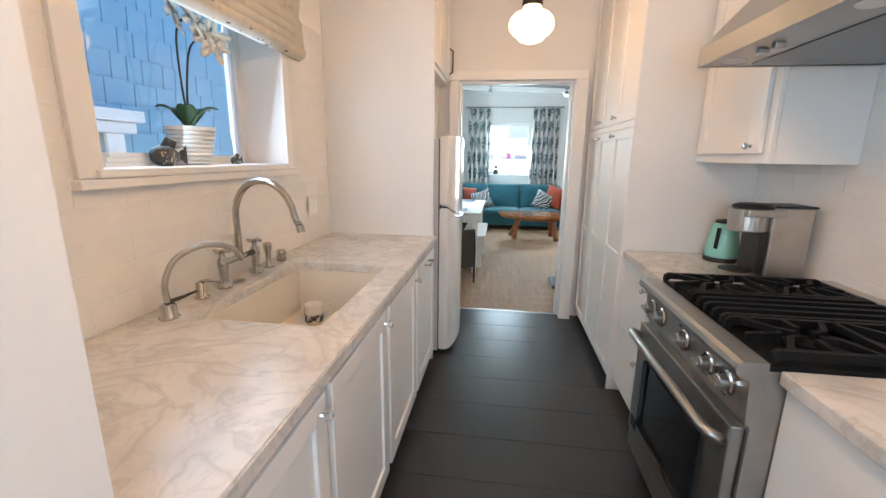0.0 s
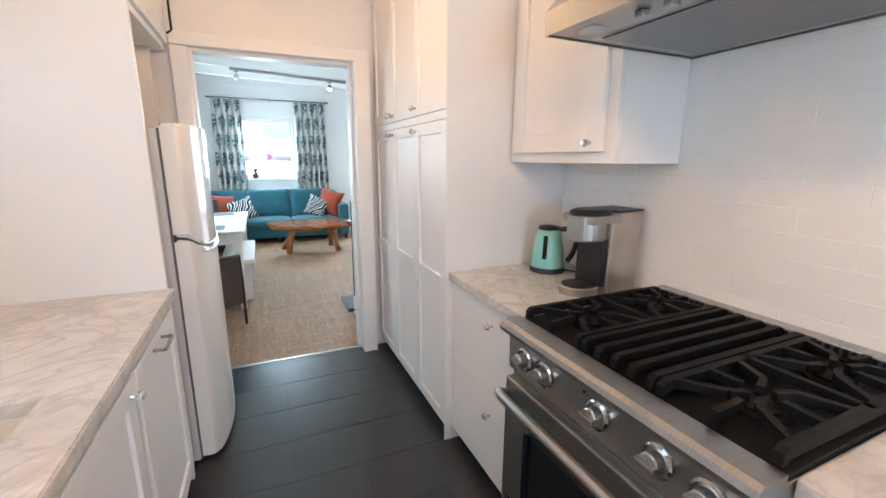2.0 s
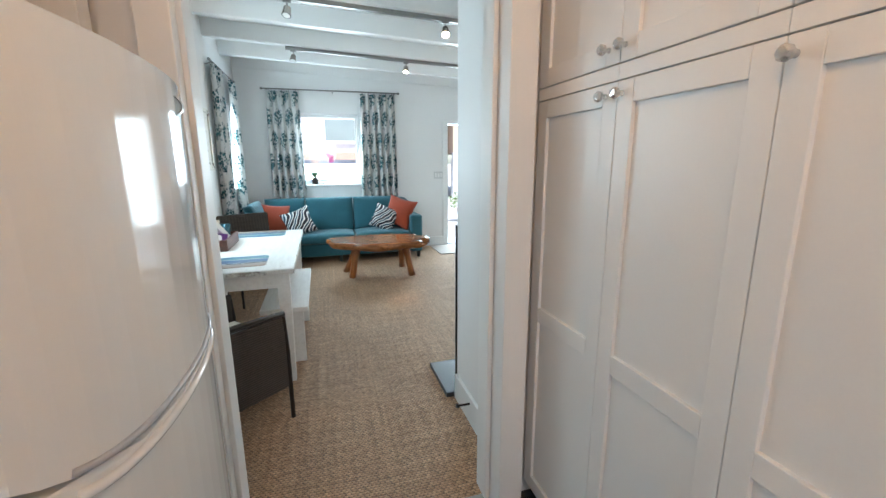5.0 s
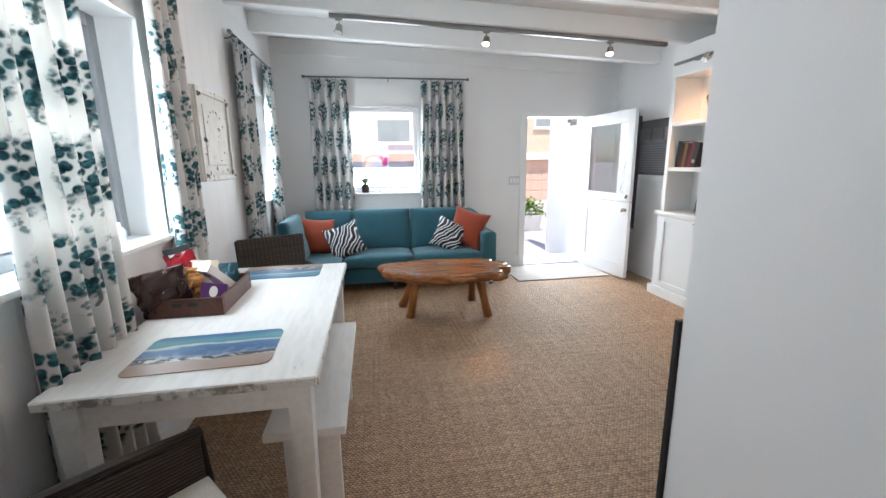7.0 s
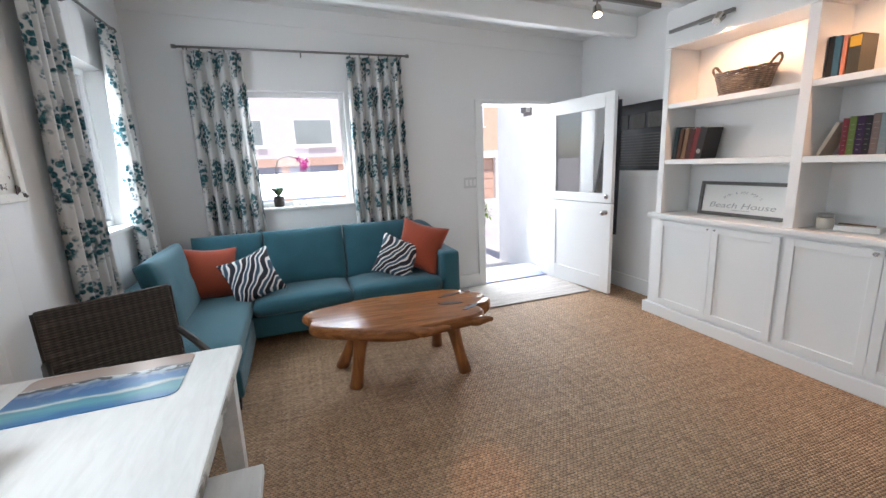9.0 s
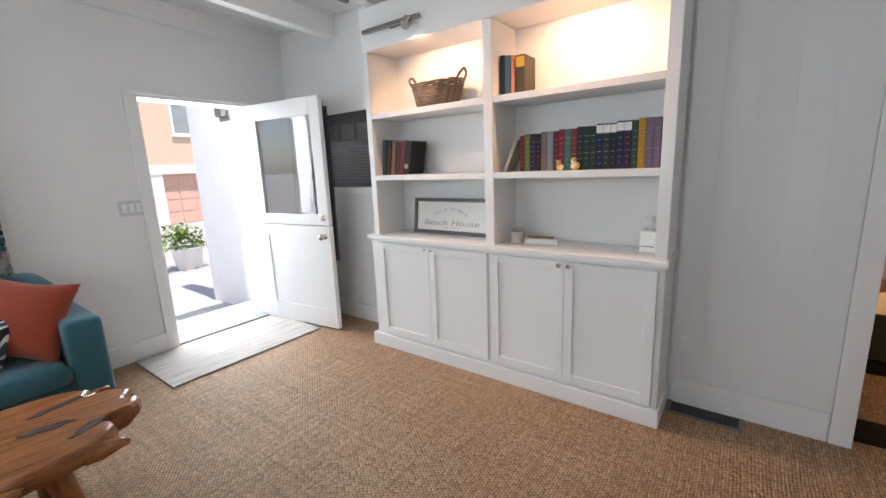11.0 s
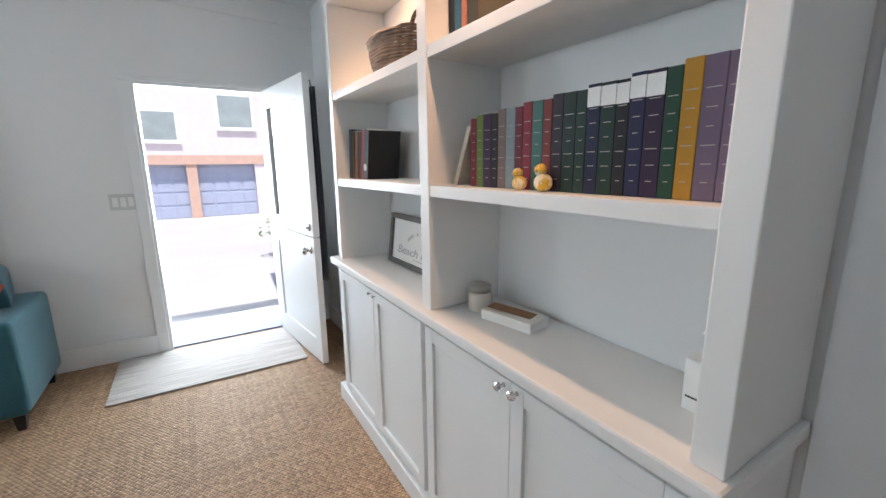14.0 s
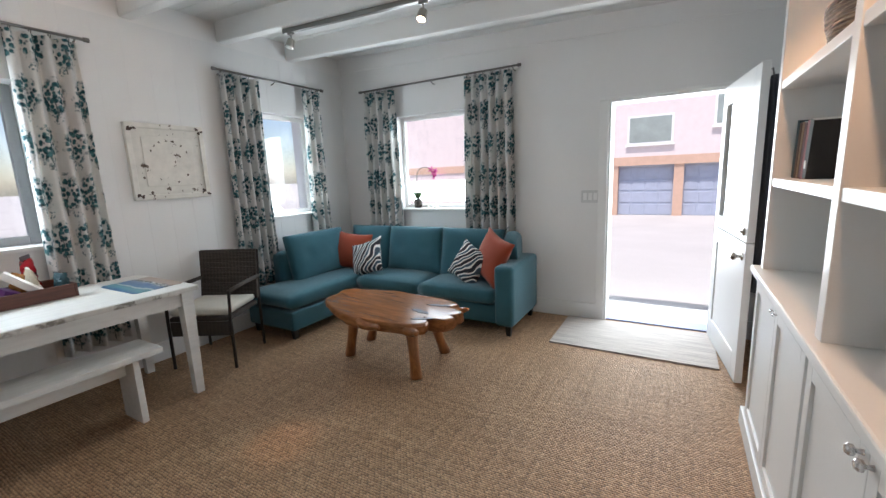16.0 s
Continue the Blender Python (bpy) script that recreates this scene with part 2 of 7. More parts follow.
def make_print(name):
    """Off-white cloth printed with rows of blue-green sea plants; UV is in metres of cloth."""
    s = Mat(name, 0.9)
    uv = s.uv()
    u, v = s.axes(uv)[0], s.axes(uv)[1]
    PU, PV = 0.26, 0.315

    def layer(du, dv, ru, rv, seed):
        row = s.math("FLOOR", s.math("DIVIDE", s.math("ADD", v, dv), PV))
        uu = s.math("ADD", s.math("DIVIDE", s.math("ADD", u, du), PU), s.math("MULTIPLY", row, 0.5 + seed))
        fu = s.math("SUBTRACT", s.math("FRACT", uu), 0.5)
        fv = s.math("SUBTRACT", s.math("FRACT", s.math("DIVIDE", s.math("ADD", v, dv), PV)), 0.5)
        eu, ev = s.math("DIVIDE", s.math("MULTIPLY", fu, PU), ru), s.math("DIVIDE", s.math("MULTIPLY", fv, PV), rv)
        d = s.math("SQRT", s.math("ADD", s.math("MULTIPLY", eu, eu), s.math("MULTIPLY", ev, ev)))
        return d, fu, fv

    petals = s.voronoi(36, uv)
    wob = s.math("MULTIPLY", s.noise(26, 3, uv), 0.9)
    d1, fu1, fv1 = layer(0.0, 0.0, 0.108, 0.132, 0.0)
    head = s.ramp(s.math("MULTIPLY", s.math("ADD", d1, wob), 0.5), (0.62, (1, 1, 1)), (0.74, (0, 0, 0)))
    head = s.math("MULTIPLY", head, s.ramp(petals, (0.48, (1, 1, 1)), (0.66, (0.10, 0.10, 0.10))))
    d2, fu2, fv2 = layer(0.085, 0.14, 0.045, 0.035, 0.11)
    small = s.math("MULTIPLY", s.ramp(s.math("MULTIPLY", s.math("ADD", d2, wob), 0.5), (0.60, (1, 1, 1)), (0.70, (0, 0, 0))), s.ramp(s.voronoi(60, uv), (0.35, (1, 1, 1)), (0.55, (0, 0, 0))))
    stem = s.math("MULTIPLY", s.ramp(s.math("ABSOLUTE", s.math("ADD", fu1, s.math("MULTIPLY", s.math("SUBTRACT", s.noise(12, 2, uv), 0.5), 0.25))), (0.012, (1, 1, 1)), (0.03, (0, 0, 0))), s.ramp(fv1, (-0.0, (1, 1, 1)), (0.05, (0, 0, 0))))
    cloth = s.ramp(s.noise(5, 3, uv), (0.3, (0.74, 0.73, 0.70)), (0.7, (0.83, 0.82, 0.80)))
    dark = s.ramp(s.noise(34, 3, uv), (0.34, (0.012, 0.042, 0.058)), (0.48, (0.022, 0.105, 0.125)), (0.68, (0.10, 0.26, 0.28)))
    col = s.mix(s.math("MULTIPLY", small, 0.75), cloth, (0.05, 0.16, 0.18))
    col = s.mix(s.math("MULTIPLY", stem, 0.8), col, (0.05, 0.10, 0.10))
    col = s.mix(head, col, dark)
    s.put("Base Color", col)
    s.bump(s.noise(500, 2, uv), 0.2, 0.001)
    trans = s.n.new("ShaderNodeBsdfTranslucent")
    s.l.new(col, trans.inputs[0])
    mixer = s.n.new("ShaderNodeMixShader")
    mixer.inputs[0].default_value = 0.32
    s.l.new(s.b.outputs[0], mixer.inputs[1])
    s.l.new(trans.outputs[0], mixer.inputs[2])
    s.l.new(mixer.outputs[0], s.n["Material Output"].inputs[0])
    return s.m


def make_beach(name, flip):
    """A printed beach: sky, sea, surf and sand across the mat's local y."""
    s = Mat(name, 0.35)
    y = s.axes()[1]
    w = s.math("MULTIPLY", s.math("SUBTRACT", s.noise(7, 5, s.stretch(0.6, 1.6, 1)), 0.5), 0.11)
    t = s.math("ADD", s.math("DIVIDE", s.math("ADD", y, w), 0.31), 0.5)
    sand, sea = (0.36, 0.25, 0.19), (0.05, 0.17, 0.30)
    col = s.ramp(t, (0.0, sand), (0.26, (0.40, 0.30, 0.25)), (0.30, (0.62, 0.62, 0.62)), (0.36, (0.30, 0.38, 0.44)), (0.44, (0.035, 0.11, 0.27)), (0.58, (0.04, 0.15, 0.32)), (0.64, (0.05, 0.18, 0.33)), (0.695, (0.60, 0.62, 0.58)), (0.74, (0.07, 0.24, 0.30)), (0.82, (0.10, 0.30, 0.34)), (0.95, (0.03, 0.14, 0.30)))
    foam = s.math("MULTIPLY", s.ramp(s.noise(22, 5), (0.52, (0, 0, 0)), (0.6, (1, 1, 1))), s.ramp(t, (0.28, (0, 0, 0)), (0.36, (1, 1, 1)), (0.5, (0.3,) * 3), (0.6, (0, 0, 0))))
    rocks = s.math("MULTIPLY", s.ramp(s.noise(26, 4, s.stretch(0.7, 1.3, 1)), (0.46, (0, 0, 0)), (0.50, (1, 1, 1))), s.ramp(t, (0.25, (0, 0, 0)), (0.29, (1, 1, 1)), (0.37, (1, 1, 1)), (0.41, (0, 0, 0))))
    s.put("Base Color", s.mix(rocks, s.mix(s.math("MULTIPLY", foam, 0.25), col, (0.8, 0.8, 0.8)), (0.035, 0.03, 0.03)))
    return s.m


def make_wicker(name, base):
    s = Mat(name, 0.6)
    x, y, z = s.axes()
    b = s.math("MULTIPLY", s.math("ADD", s.math("SINE", s.math("MULTIPLY", z, 2 * math.pi / 0.012)), 1), 0.5)
    c = s.math("MULTIPLY", s.math("ADD", s.math("SINE", s.math("MULTIPLY", x, 2 * math.pi / 0.03)), 1), 0.5)
    h = s.math("ADD", b, s.math("MULTIPLY", c, 0.5))
    s.put("Base Color", s.ramp(s.math("ADD", s.math("MULTIPLY", h, 0.4), s.math("MULTIPLY", s.noise(70, 3), 0.4)), (0.2, tone(base, 0.45)), (0.6, base), (0.85, tone(base, 1.6))))
    s.bump(h, 0.8, 0.004)
    return s.m


def make_rug(name):
    s = Mat(name, 0.95)
    x, y, z = s.axes()
    line = s.noise(1.0, 3, s.stretch(3, 130, 1))
    s.put("Base Color", s.ramp(line, (0.35, (0.33, 0.295, 0.275)), (0.5, (0.48, 0.435, 0.40)), (0.65, (0.60, 0.55, 0.505))))
    s.bump(s.math("ADD", line, s.noise(220, 2)), 0.5, 0.004)
    return s.m


def make_blobs(name, base, spots, lo, hi, scale, rough=0.6):
    """A base coat with worn-through spots of another colour."""
    s = Mat(name, rough)
    n = s.math("ADD", s.math("MULTIPLY", s.noise(scale, 5, rough=0.7), 0.7), s.math("MULTIPLY", s.noise(scale * 5, 3), 0.3))
    col = s.mix(s.ramp(n, (lo, (1, 1, 1)), (hi, (0, 0, 0))), s.ramp(s.noise(14, 4), (0.3, tone(base, 0.88)), (0.7, tone(base, 1.05))), spots)
    s.put("Base Color", col)
    s.bump(n, 0.3, 0.003)
    return s.m


WHITE = surf("white_wall_paint", (0.80, 0.79, 0.78), 0.55, var=0.025, scale=1.3, fine=180, bump=0.05)
PANEL = surf("white_board_paint", (0.77, 0.77, 0.765), 0.45, var=0.03, scale=1.1, fine=150, bump=0.06, piece=0.04)
TRIM = surf("white_gloss_trim", (0.82, 0.815, 0.80), 0.40, var=0.02, scale=2, fine=140, bump=0.02, gloss=0.03)
CAB = surf("white_cabinet_paint", (0.80, 0.795, 0.78), 0.36, var=0.02, scale=2, fine=140, bump=0.03, gloss=0.03)
CEIL = surf("white_ceiling_boards", (0.74, 0.74, 0.73), 0.6, var=0.05, scale=2, fine=60, bump=0.1)
TILE = surf("white_glazed_tile", (0.82, 0.81, 0.785), 0.16, var=0.02, scale=7, fine=40, bump=0.05, dist=0.005, piece=0.02, gloss=0.06)
GROUT = surf("pale_grout", (0.84, 0.83, 0.81), 0.85, var=0.04, fine=200)
SLATE = surf("black_slate_tile", (0.034, 0.0345, 0.036), 0.30, var=0.14, scale=3, fine=90, bump=0.06, dist=0.002, piece=0.05, gloss=0.03)
SLATE_GROUT = surf("dark_grout", (0.042, 0.042, 0.043), 0.9, var=0.1, fine=200)
CARPET = make_carpet()
MARBLE = make_marble("white_marble", 0.88)
CERAMIC = surf("cream_fireclay", (0.76, 0.71, 0.62), 0.18, var=0.03, scale=3)
STEEL = make_steel("brushed_steel")
STEEL_DARK = make_steel("hood_filter_steel", (0.30, 0.30, 0.30), 0.42)
CHROME = surf("polished_nickel", (0.47, 0.44, 0.40), 0.13, 1.0, var=0.05, fine=40, bump=0.0)
IRON = surf("cast_iron", (0.006, 0.006, 0.0065), 0.55, var=0.3, scale=20, fine=200, bump=0.4, dist=0.002)
IRON.node_tree.nodes["Principled BSDF"].inputs["Specular IOR Level"].default_value = 0.2
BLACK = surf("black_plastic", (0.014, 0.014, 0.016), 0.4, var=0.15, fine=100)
BLACK_GLASS = surf("oven_glass", (0.006, 0.006, 0.007), 0.06, var=0.2)
GLASS = make_glass("clear_glass")
FRIDGE = surf("fridge_enamel", (0.78, 0.775, 0.76), 0.09, var=0.012, scale=2, fine=260, bump=0.02, dist=0.001, gloss=0.02)
FRIDGE_SIDE = surf("fridge_grey_side", (0.60, 0.60, 0.61), 0.5, var=0.05)
MINT = surf("mint_enamel", (0.28, 0.62, 0.57), 0.25, var=0.03)
TEAL = make_fabric("teal_upholstery", (0.026, 0.118, 0.155))
ORANGE = make_fabric("burnt_orange_cotton", (0.31, 0.048, 0.016))
ZEBRA = make_zebra("striped_pillow_cloth")
TEAK = make_wood("lacquered_teak", (0.13, 0.040, 0.012), (0.44, 0.175, 0.058), 0.15, 1.0)
TEAK_LEG = make_wood("teak_leg", (0.18, 0.058, 0.018), (0.46, 0.19, 0.062), 0.35, 1.0, "Z")
DISTRESSED = make_whitewash()
CREAM = make_fabric("cream_cushion", (0.70, 0.66, 0.58))
WICKER = make_wicker("brown_wicker", (0.060, 0.045, 0.036))
DARKMETAL = surf("dark_bronze", (0.035, 0.028, 0.024), 0.45, 0.6, var=0.2)
PEWTER = surf("pewter_rod", (0.24, 0.23, 0.22), 0.35, 0.9, var=0.1)
CLOTH = make_print("sea_plant_print")
RUG = make_rug("pale_woven_rug")
TRAY = make_wood("dark_red_tray", (0.055, 0.018, 0.012), (0.13, 0.045, 0.028), 0.45, 1.5, "Y")
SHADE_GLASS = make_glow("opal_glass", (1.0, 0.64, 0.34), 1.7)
BULB = make_glow("warm_bulb", (1.0, 0.78, 0.5), 30.0)
CONCRETE = surf("pale_concrete", (0.46, 0.445, 0.43), 0.9, var=0.08, scale=0.6, fine=30)
ASPHALT = surf("asphalt", (0.09, 0.09, 0.10), 0.9, var=0.15, scale=0.8, fine=60)
STUCCO = surf("pale_pink_stucco", (0.72, 0.63, 0.62), 0.9, var=0.06, fine=60)
STUCCO_WHITE = surf("white_stucco", (0.75, 0.74, 0.72), 0.9, var=0.05, fine=60)
TERRACOTTA = surf("terracotta_band", (0.60, 0.40, 0.30), 0.85, var=0.1)
GARAGE = surf("blue_grey_garage_door", (0.38, 0.42, 0.52), 0.6, var=0.08)
SHINGLE = surf("blue_grey_shingle", (0.26, 0.45, 0.59), 0.8, var=0.08, scale=9, fine=70, bump=0.4, piece=0.12)
PICTURE_WHITE = make_blobs("chipped_tin_white", (0.70, 0.68, 0.63), (0.10, 0.07, 0.05), 0.39, 0.405, 6.0)
BASKET = make_wicker("grey_willow", (0.16, 0.12, 0.09))
PAPER = surf("white_paper", (0.80, 0.79, 0.76), 0.8, var=0.03)
DARKWOOD = make_wood("dark_walnut_frame", (0.022, 0.013, 0.009), (0.08, 0.05, 0.035), 0.4, 1.5, "Z")
GREYWOOD = make_wood("grey_wood_frame", (0.07, 0.065, 0.06), (0.17, 0.16, 0.15), 0.6, 2.0)
DARKSTEP = surf("black_stair_nosing", (0.005, 0.004, 0.0035), 0.65, var=0.2)
DARKSTEP.node_tree.nodes["Principled BSDF"].inputs["Specular IOR Level"].default_value = 0.12
LEAF = surf("orchid_leaf", (0.035, 0.085, 0.022), 0.4, var=0.25, scale=8)
STEM = surf("orchid_stem", (0.03, 0.045, 0.02), 0.5, var=0.2)
PETAL = surf("white_petal", (0.80, 0.78, 0.74), 0.6, var=0.06, scale=20)
PINK = surf("magenta_petal", (0.62, 0.03, 0.30), 0.55, var=0.2, scale=20)
NAVY = make_fabric("navy_coat", (0.012, 0.014, 0.022))


def plain(name, color, rough=0.6, metal=0.0, var=0.1):
    return surf(name, color, rough, metal, var=var, scale=12, fine=90)


# ---- building helpers ----
def thing(name, x=0.0, y=0.0, z=0.0, rz=0.0, label="", category="", group="", kind=""):
    ob = new(name)
    ob.matrix_basis = pose(x, y, z, 0, 0, rz)
    ob.empty_display_size = 0.05
    return tagged(ob, label, category, group, kind)


def mesh_of(name, bm, material, smooth=False):
    me = bpy.data.meshes.new(name)
    bm.normal_update()
    bm.to_mesh(me)
    bm.free()
    if smooth:
        for p in me.polygons:
            p.use_smooth = True
    me.materials.append(material)
    return me


def part(name, bm, material, parent=None, label="", local=False, smooth=False):
    """One mesh under a thing (its coordinates are the room's, or with local the thing's own) or under a part."""
    ob = new(name, mesh_of(name, bm, material, smooth))
    if parent is not None:
        ob.parent = parent
        if parent.type == "EMPTY" and not local:
            ob.matrix_parent_inverse = Matrix.Translation(-parent.location)
    if label:
        ob["label"] = label
    return ob


def box(x0, x1, y0, y1, z0, z1, bevel=0.0, seg=2, bm=None):
    bm = bm or bmesh.new()
    made = bmesh.ops.create_cube(bm, size=1.0)["verts"]
    bmesh.ops.transform(bm, matrix=Matrix.Translation(((x0 + x1) / 2, (y0 + y1) / 2, (z0 + z1) / 2)) @ Matrix.Diagonal((abs(x1 - x0), abs(y1 - y0), abs(z1 - z0), 1)), verts=made)
    if bevel:
        edges = list({e for v in made for e in v.link_edges})
        bmesh.ops.bevel(bm, geom=edges, offset=bevel, segments=seg, affect="EDGES", profile=0.6)
    return bm


def bar(a, b, r0, r1=None, n=12, bm=None):
    """A round bar from a to b."""
    bm = bm or bmesh.new()
    a, b = Vector(a), Vector(b)
    d = b - a
    m = Matrix.Translation((a + b) / 2) @ d.to_track_quat("Z", "Y").to_matrix().to_4x4()
    bmesh.ops.create_cone(bm, cap_ends=True, segments=n, radius1=r0, radius2=r1 if r1 is not None else r0, depth=d.length, matrix=m)
    return bm


def lathe(profile, n=24, at=(0, 0, 0), bm=None):
    """A turned shape from (radius, height) pairs."""
    bm = bm or bmesh.new()
    rings = []
    for r, h in profile:
        if r < 1e-5:
            rings.append([bm.verts.new((at[0], at[1], at[2] + h))])
        else:
            rings.append([bm.verts.new((at[0] + r * math.cos(2 * math.pi * k / n), at[1] + r * math.sin(2 * math.pi * k / n), at[2] + h)) for k in range(n)])
    for a, b in zip(rings, rings[1:]):
        for k in range(n):
            j = (k + 1) % n
            if len(a) == 1 and len(b) > 1:
                bm.faces.new((a[0], b[j], b[k]))
            elif len(b) == 1 and len(a) > 1:
                bm.faces.new((a[k], a[j], b[0]))
            elif len(a) > 1:
                bm.faces.new((a[k], a[j], b[j], b[k]))
    return bm


def tube(points, r, n=10, bm=None, closed_ends=True):
    """A round tube along points; r may be a list of radii."""
    bm = bm or bmesh.new()
    pts = [Vector(p) for p in points]
    rs = r if isinstance(r, (list, tuple)) else [r] * len(pts)
    rings, up = [], Vector((0, 0, 1))
    for i, p in enumerate(pts):
        d = (pts[min(i + 1, len(pts) - 1)] - pts[max(i - 1, 0)]).normalized()
        if abs(d.dot(up)) > 0.99:
            up = Vector((0, 1, 0)) if abs(d.y) < 0.9 else Vector((1, 0, 0))
        side = d.cross(up).normalized()
        up = side.cross(d).normalized()
        rings.append([bm.verts.new(p + rs[i] * (math.cos(2 * math.pi * k / n) * side + math.sin(2 * math.pi * k / n) * up)) for k in range(n)])
    for a, b in zip(rings, rings[1:]):
        for k in range(n):
            bm.faces.new((a[k], a[(k + 1) % n], b[(k + 1) % n], b[k]))
    if closed_ends:
        bm.faces.new(rings[0][::-1])
        bm.faces.new(rings[-1])
    return bm


def loft(outline_low, outline_high):
    """A solid between two outlines of equal count."""
    bm = bmesh.new()
    a = [bm.verts.new(p) for p in outline_low]
    b = [bm.verts.new(p) for p in outline_high]
    n = len(a)
    for k in range(n):
        bm.faces.new((a[k], a[(k + 1) % n], b[(k + 1) % n], b[k]))
    bm.faces.new(a[::-1])
    bm.faces.new(b)
    return bm


def cushion(w, d, h, puff=0.35, n=10, pinch=0.0):
    """A soft block, centre at the origin: fuller in the middle than at its seams."""
    bm = bmesh.new()
    bmesh.ops.create_cube(bm, size=1.0)
    bmesh.ops.subdivide_edges(bm, edges=bm.edges[:], cuts=n, use_grid_fill=True)
    for v in bm.verts:
        x, y, z = v.co * 2
        fx, fy, fz = 1 - x * x, 1 - y * y, 1 - z * z
        e = 1 - puff + puff * math.sqrt(max(0, fx)) * math.sqrt(max(0, fy)) if pinch else 1 - puff * (1 - max(0, fx) ** 0.35 * max(0, fy) ** 0.35)
        ins = 1 - pinch * 0.12 * (fx * abs(y) ** 3 + fy * abs(x) ** 3) if pinch else 1 - 0.03 * (1 - fz)
        k = 0.0 if pinch else 0.06
        v.co = Vector((x * w / 2 * ins * (1 - k * (abs(z) ** 4) * 0.5), y * d / 2 * ins * (1 - k * (abs(z) ** 4) * 0.5), z * h / 2 * e))
    return bm


def shift(bm, m):
    bmesh.ops.transform(bm, matrix=m, verts=bm.verts[:])
    return bm


# ---- the large structure ----
XL, XR, YF = -0.71, 3.71, 9.36          # living room: inner faces of side walls and far wall
KL, KR, KD = -0.75, 1.80, 4.04          # kitchen: side walls, doorway wall


def wall(name, pieces, material, label):
    """A wall of butted blocks round its openings."""
    bm = bmesh.new()
    for p in pieces:
        box(*p, bm=bm)
    return tagged(part(name, bm, material), label, "wall", kind="structure")


def slope(x):
    """Underside of the ceiling boards, which fall towards the bookcase."""
    return 2.872 - 0.0407 * (x - XL)


TOP = 3.05
# far wall with the window (0.10..0.99, 1.07..2.12) and the entrance (2.42..3.30, 0..2.03)
wall_far = wall("wall_far", [(XL - 0.2, 0.10, YF, YF + 0.2, 0, TOP), (0.10, 0.99, YF, YF + 0.2, 0, 1.07), (0.10, 0.99, YF, YF + 0.2, 2.12, TOP), (0.99, 2.42, YF, YF + 0.2, 0, TOP), (2.42, 3.30, YF, YF + 0.2, 2.03, TOP), (3.30, XR + 0.15, YF, YF + 0.2, 0, TOP)], WHITE, "white painted wall with a window and an open entrance")
# left wall with two windows
W1 = (5.28, 6.40, 1.08, 2.14)
W2 = (8.15, 8.80, 1.08, 2.14)
wall_left = wall("wall_left", [(XL - 0.3, XL, KD + 0.1, W1[0], 0, TOP), (XL - 0.3, XL, W1[0], W1[1], 0, W1[2]), (XL - 0.3, XL, W1[0], W1[1], W1[3], TOP), (XL - 0.3, XL, W1[1], W2[0], 0, TOP), (XL - 0.3, XL, W2[0], W2[1], 0, W2[2]), (XL - 0.3, XL, W2[0], W2[1], W2[3], TOP), (XL - 0.3, XL, W2[1], YF, 0, TOP)], WHITE, "white board wall with two windows")
# right wall behind the bookcase, with the passage to the stairs (4.32..5.08)
wall_right = wall("wall_right", [(XR, XR + 0.14, 5.08, YF, 0, TOP), (XR, XR + 0.14, 4.285, 5.08, 2.30, TOP), (XR, XR + 0.14, 3.9, 4.285, 0, TOP)], WHITE, "white board wall beside the bookcase")
# kitchen doorway wall and the short wall that runs into the living room
wall_doorway = wall("wall_doorway", [(-0.95, 0.03, KD, KD + 0.1, 0, TOP), (0.03, 0.985, KD, KD + 0.1, 2.06, TOP), (0.985, 1.10, KD, KD + 0.1, 0, TOP)], WHITE, "white wall round the kitchen doorway")
wall_block = wall("wall_block", [(1.10, 2.55, KD, 4.82, 0, TOP)], WHITE, "white chimney block beside the kitchen doorway")
wall_nook = wall("wall_nook", [(2.55, XR + 0.14, 3.75, 3.90, 0, TOP)], WHITE, "plain white wall behind the chimney block")
# kitchen shell
KW = (1.375, 2.44, 1.385, 2.30)
wall_kitchen_left = wall("wall_kitchen_left", [(KL - 0.3, KL, -1.2, KW[0], 0, TOP), (KL - 0.3, KL, KW[0], KW[1], 0, KW[2]), (KL - 0.3, KL, KW[0], KW[1], KW[3], TOP), (KL - 0.3, KL, KW[1], KD, 0, TOP)], GROUT, "white tiled kitchen wall with a window over the sink")
wall_kitchen_right = wall("wall_kitchen_right", [(KR, KR + 0.15, -1.2, KD, 0, TOP)], GROUT, "white tiled kitchen wall behind the range")
wall_kitchen_near = wall("wall_kitchen_near", [(KL, 0.012, 0.44, 0.628, 0, 2.7)], TRIM, "white painted wall end beside the worktop")
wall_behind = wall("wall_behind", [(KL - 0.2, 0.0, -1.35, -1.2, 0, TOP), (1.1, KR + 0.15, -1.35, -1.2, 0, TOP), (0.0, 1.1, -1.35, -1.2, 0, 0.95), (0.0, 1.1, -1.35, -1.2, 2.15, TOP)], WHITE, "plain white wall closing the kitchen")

# floors
floor_kitchen = tagged(part("floor_kitchen", box(KL - 0.2, KR + 0.15, -1.3, 4.06, -0.1, -0.0024), SLATE_GROUT), "black slate tile kitchen floor", "floor", kind="structure")
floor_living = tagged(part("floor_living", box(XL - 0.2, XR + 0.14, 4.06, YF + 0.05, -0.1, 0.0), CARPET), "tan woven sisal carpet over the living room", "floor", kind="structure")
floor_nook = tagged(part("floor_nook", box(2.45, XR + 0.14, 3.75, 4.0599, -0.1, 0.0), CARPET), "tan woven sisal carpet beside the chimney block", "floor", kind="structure")

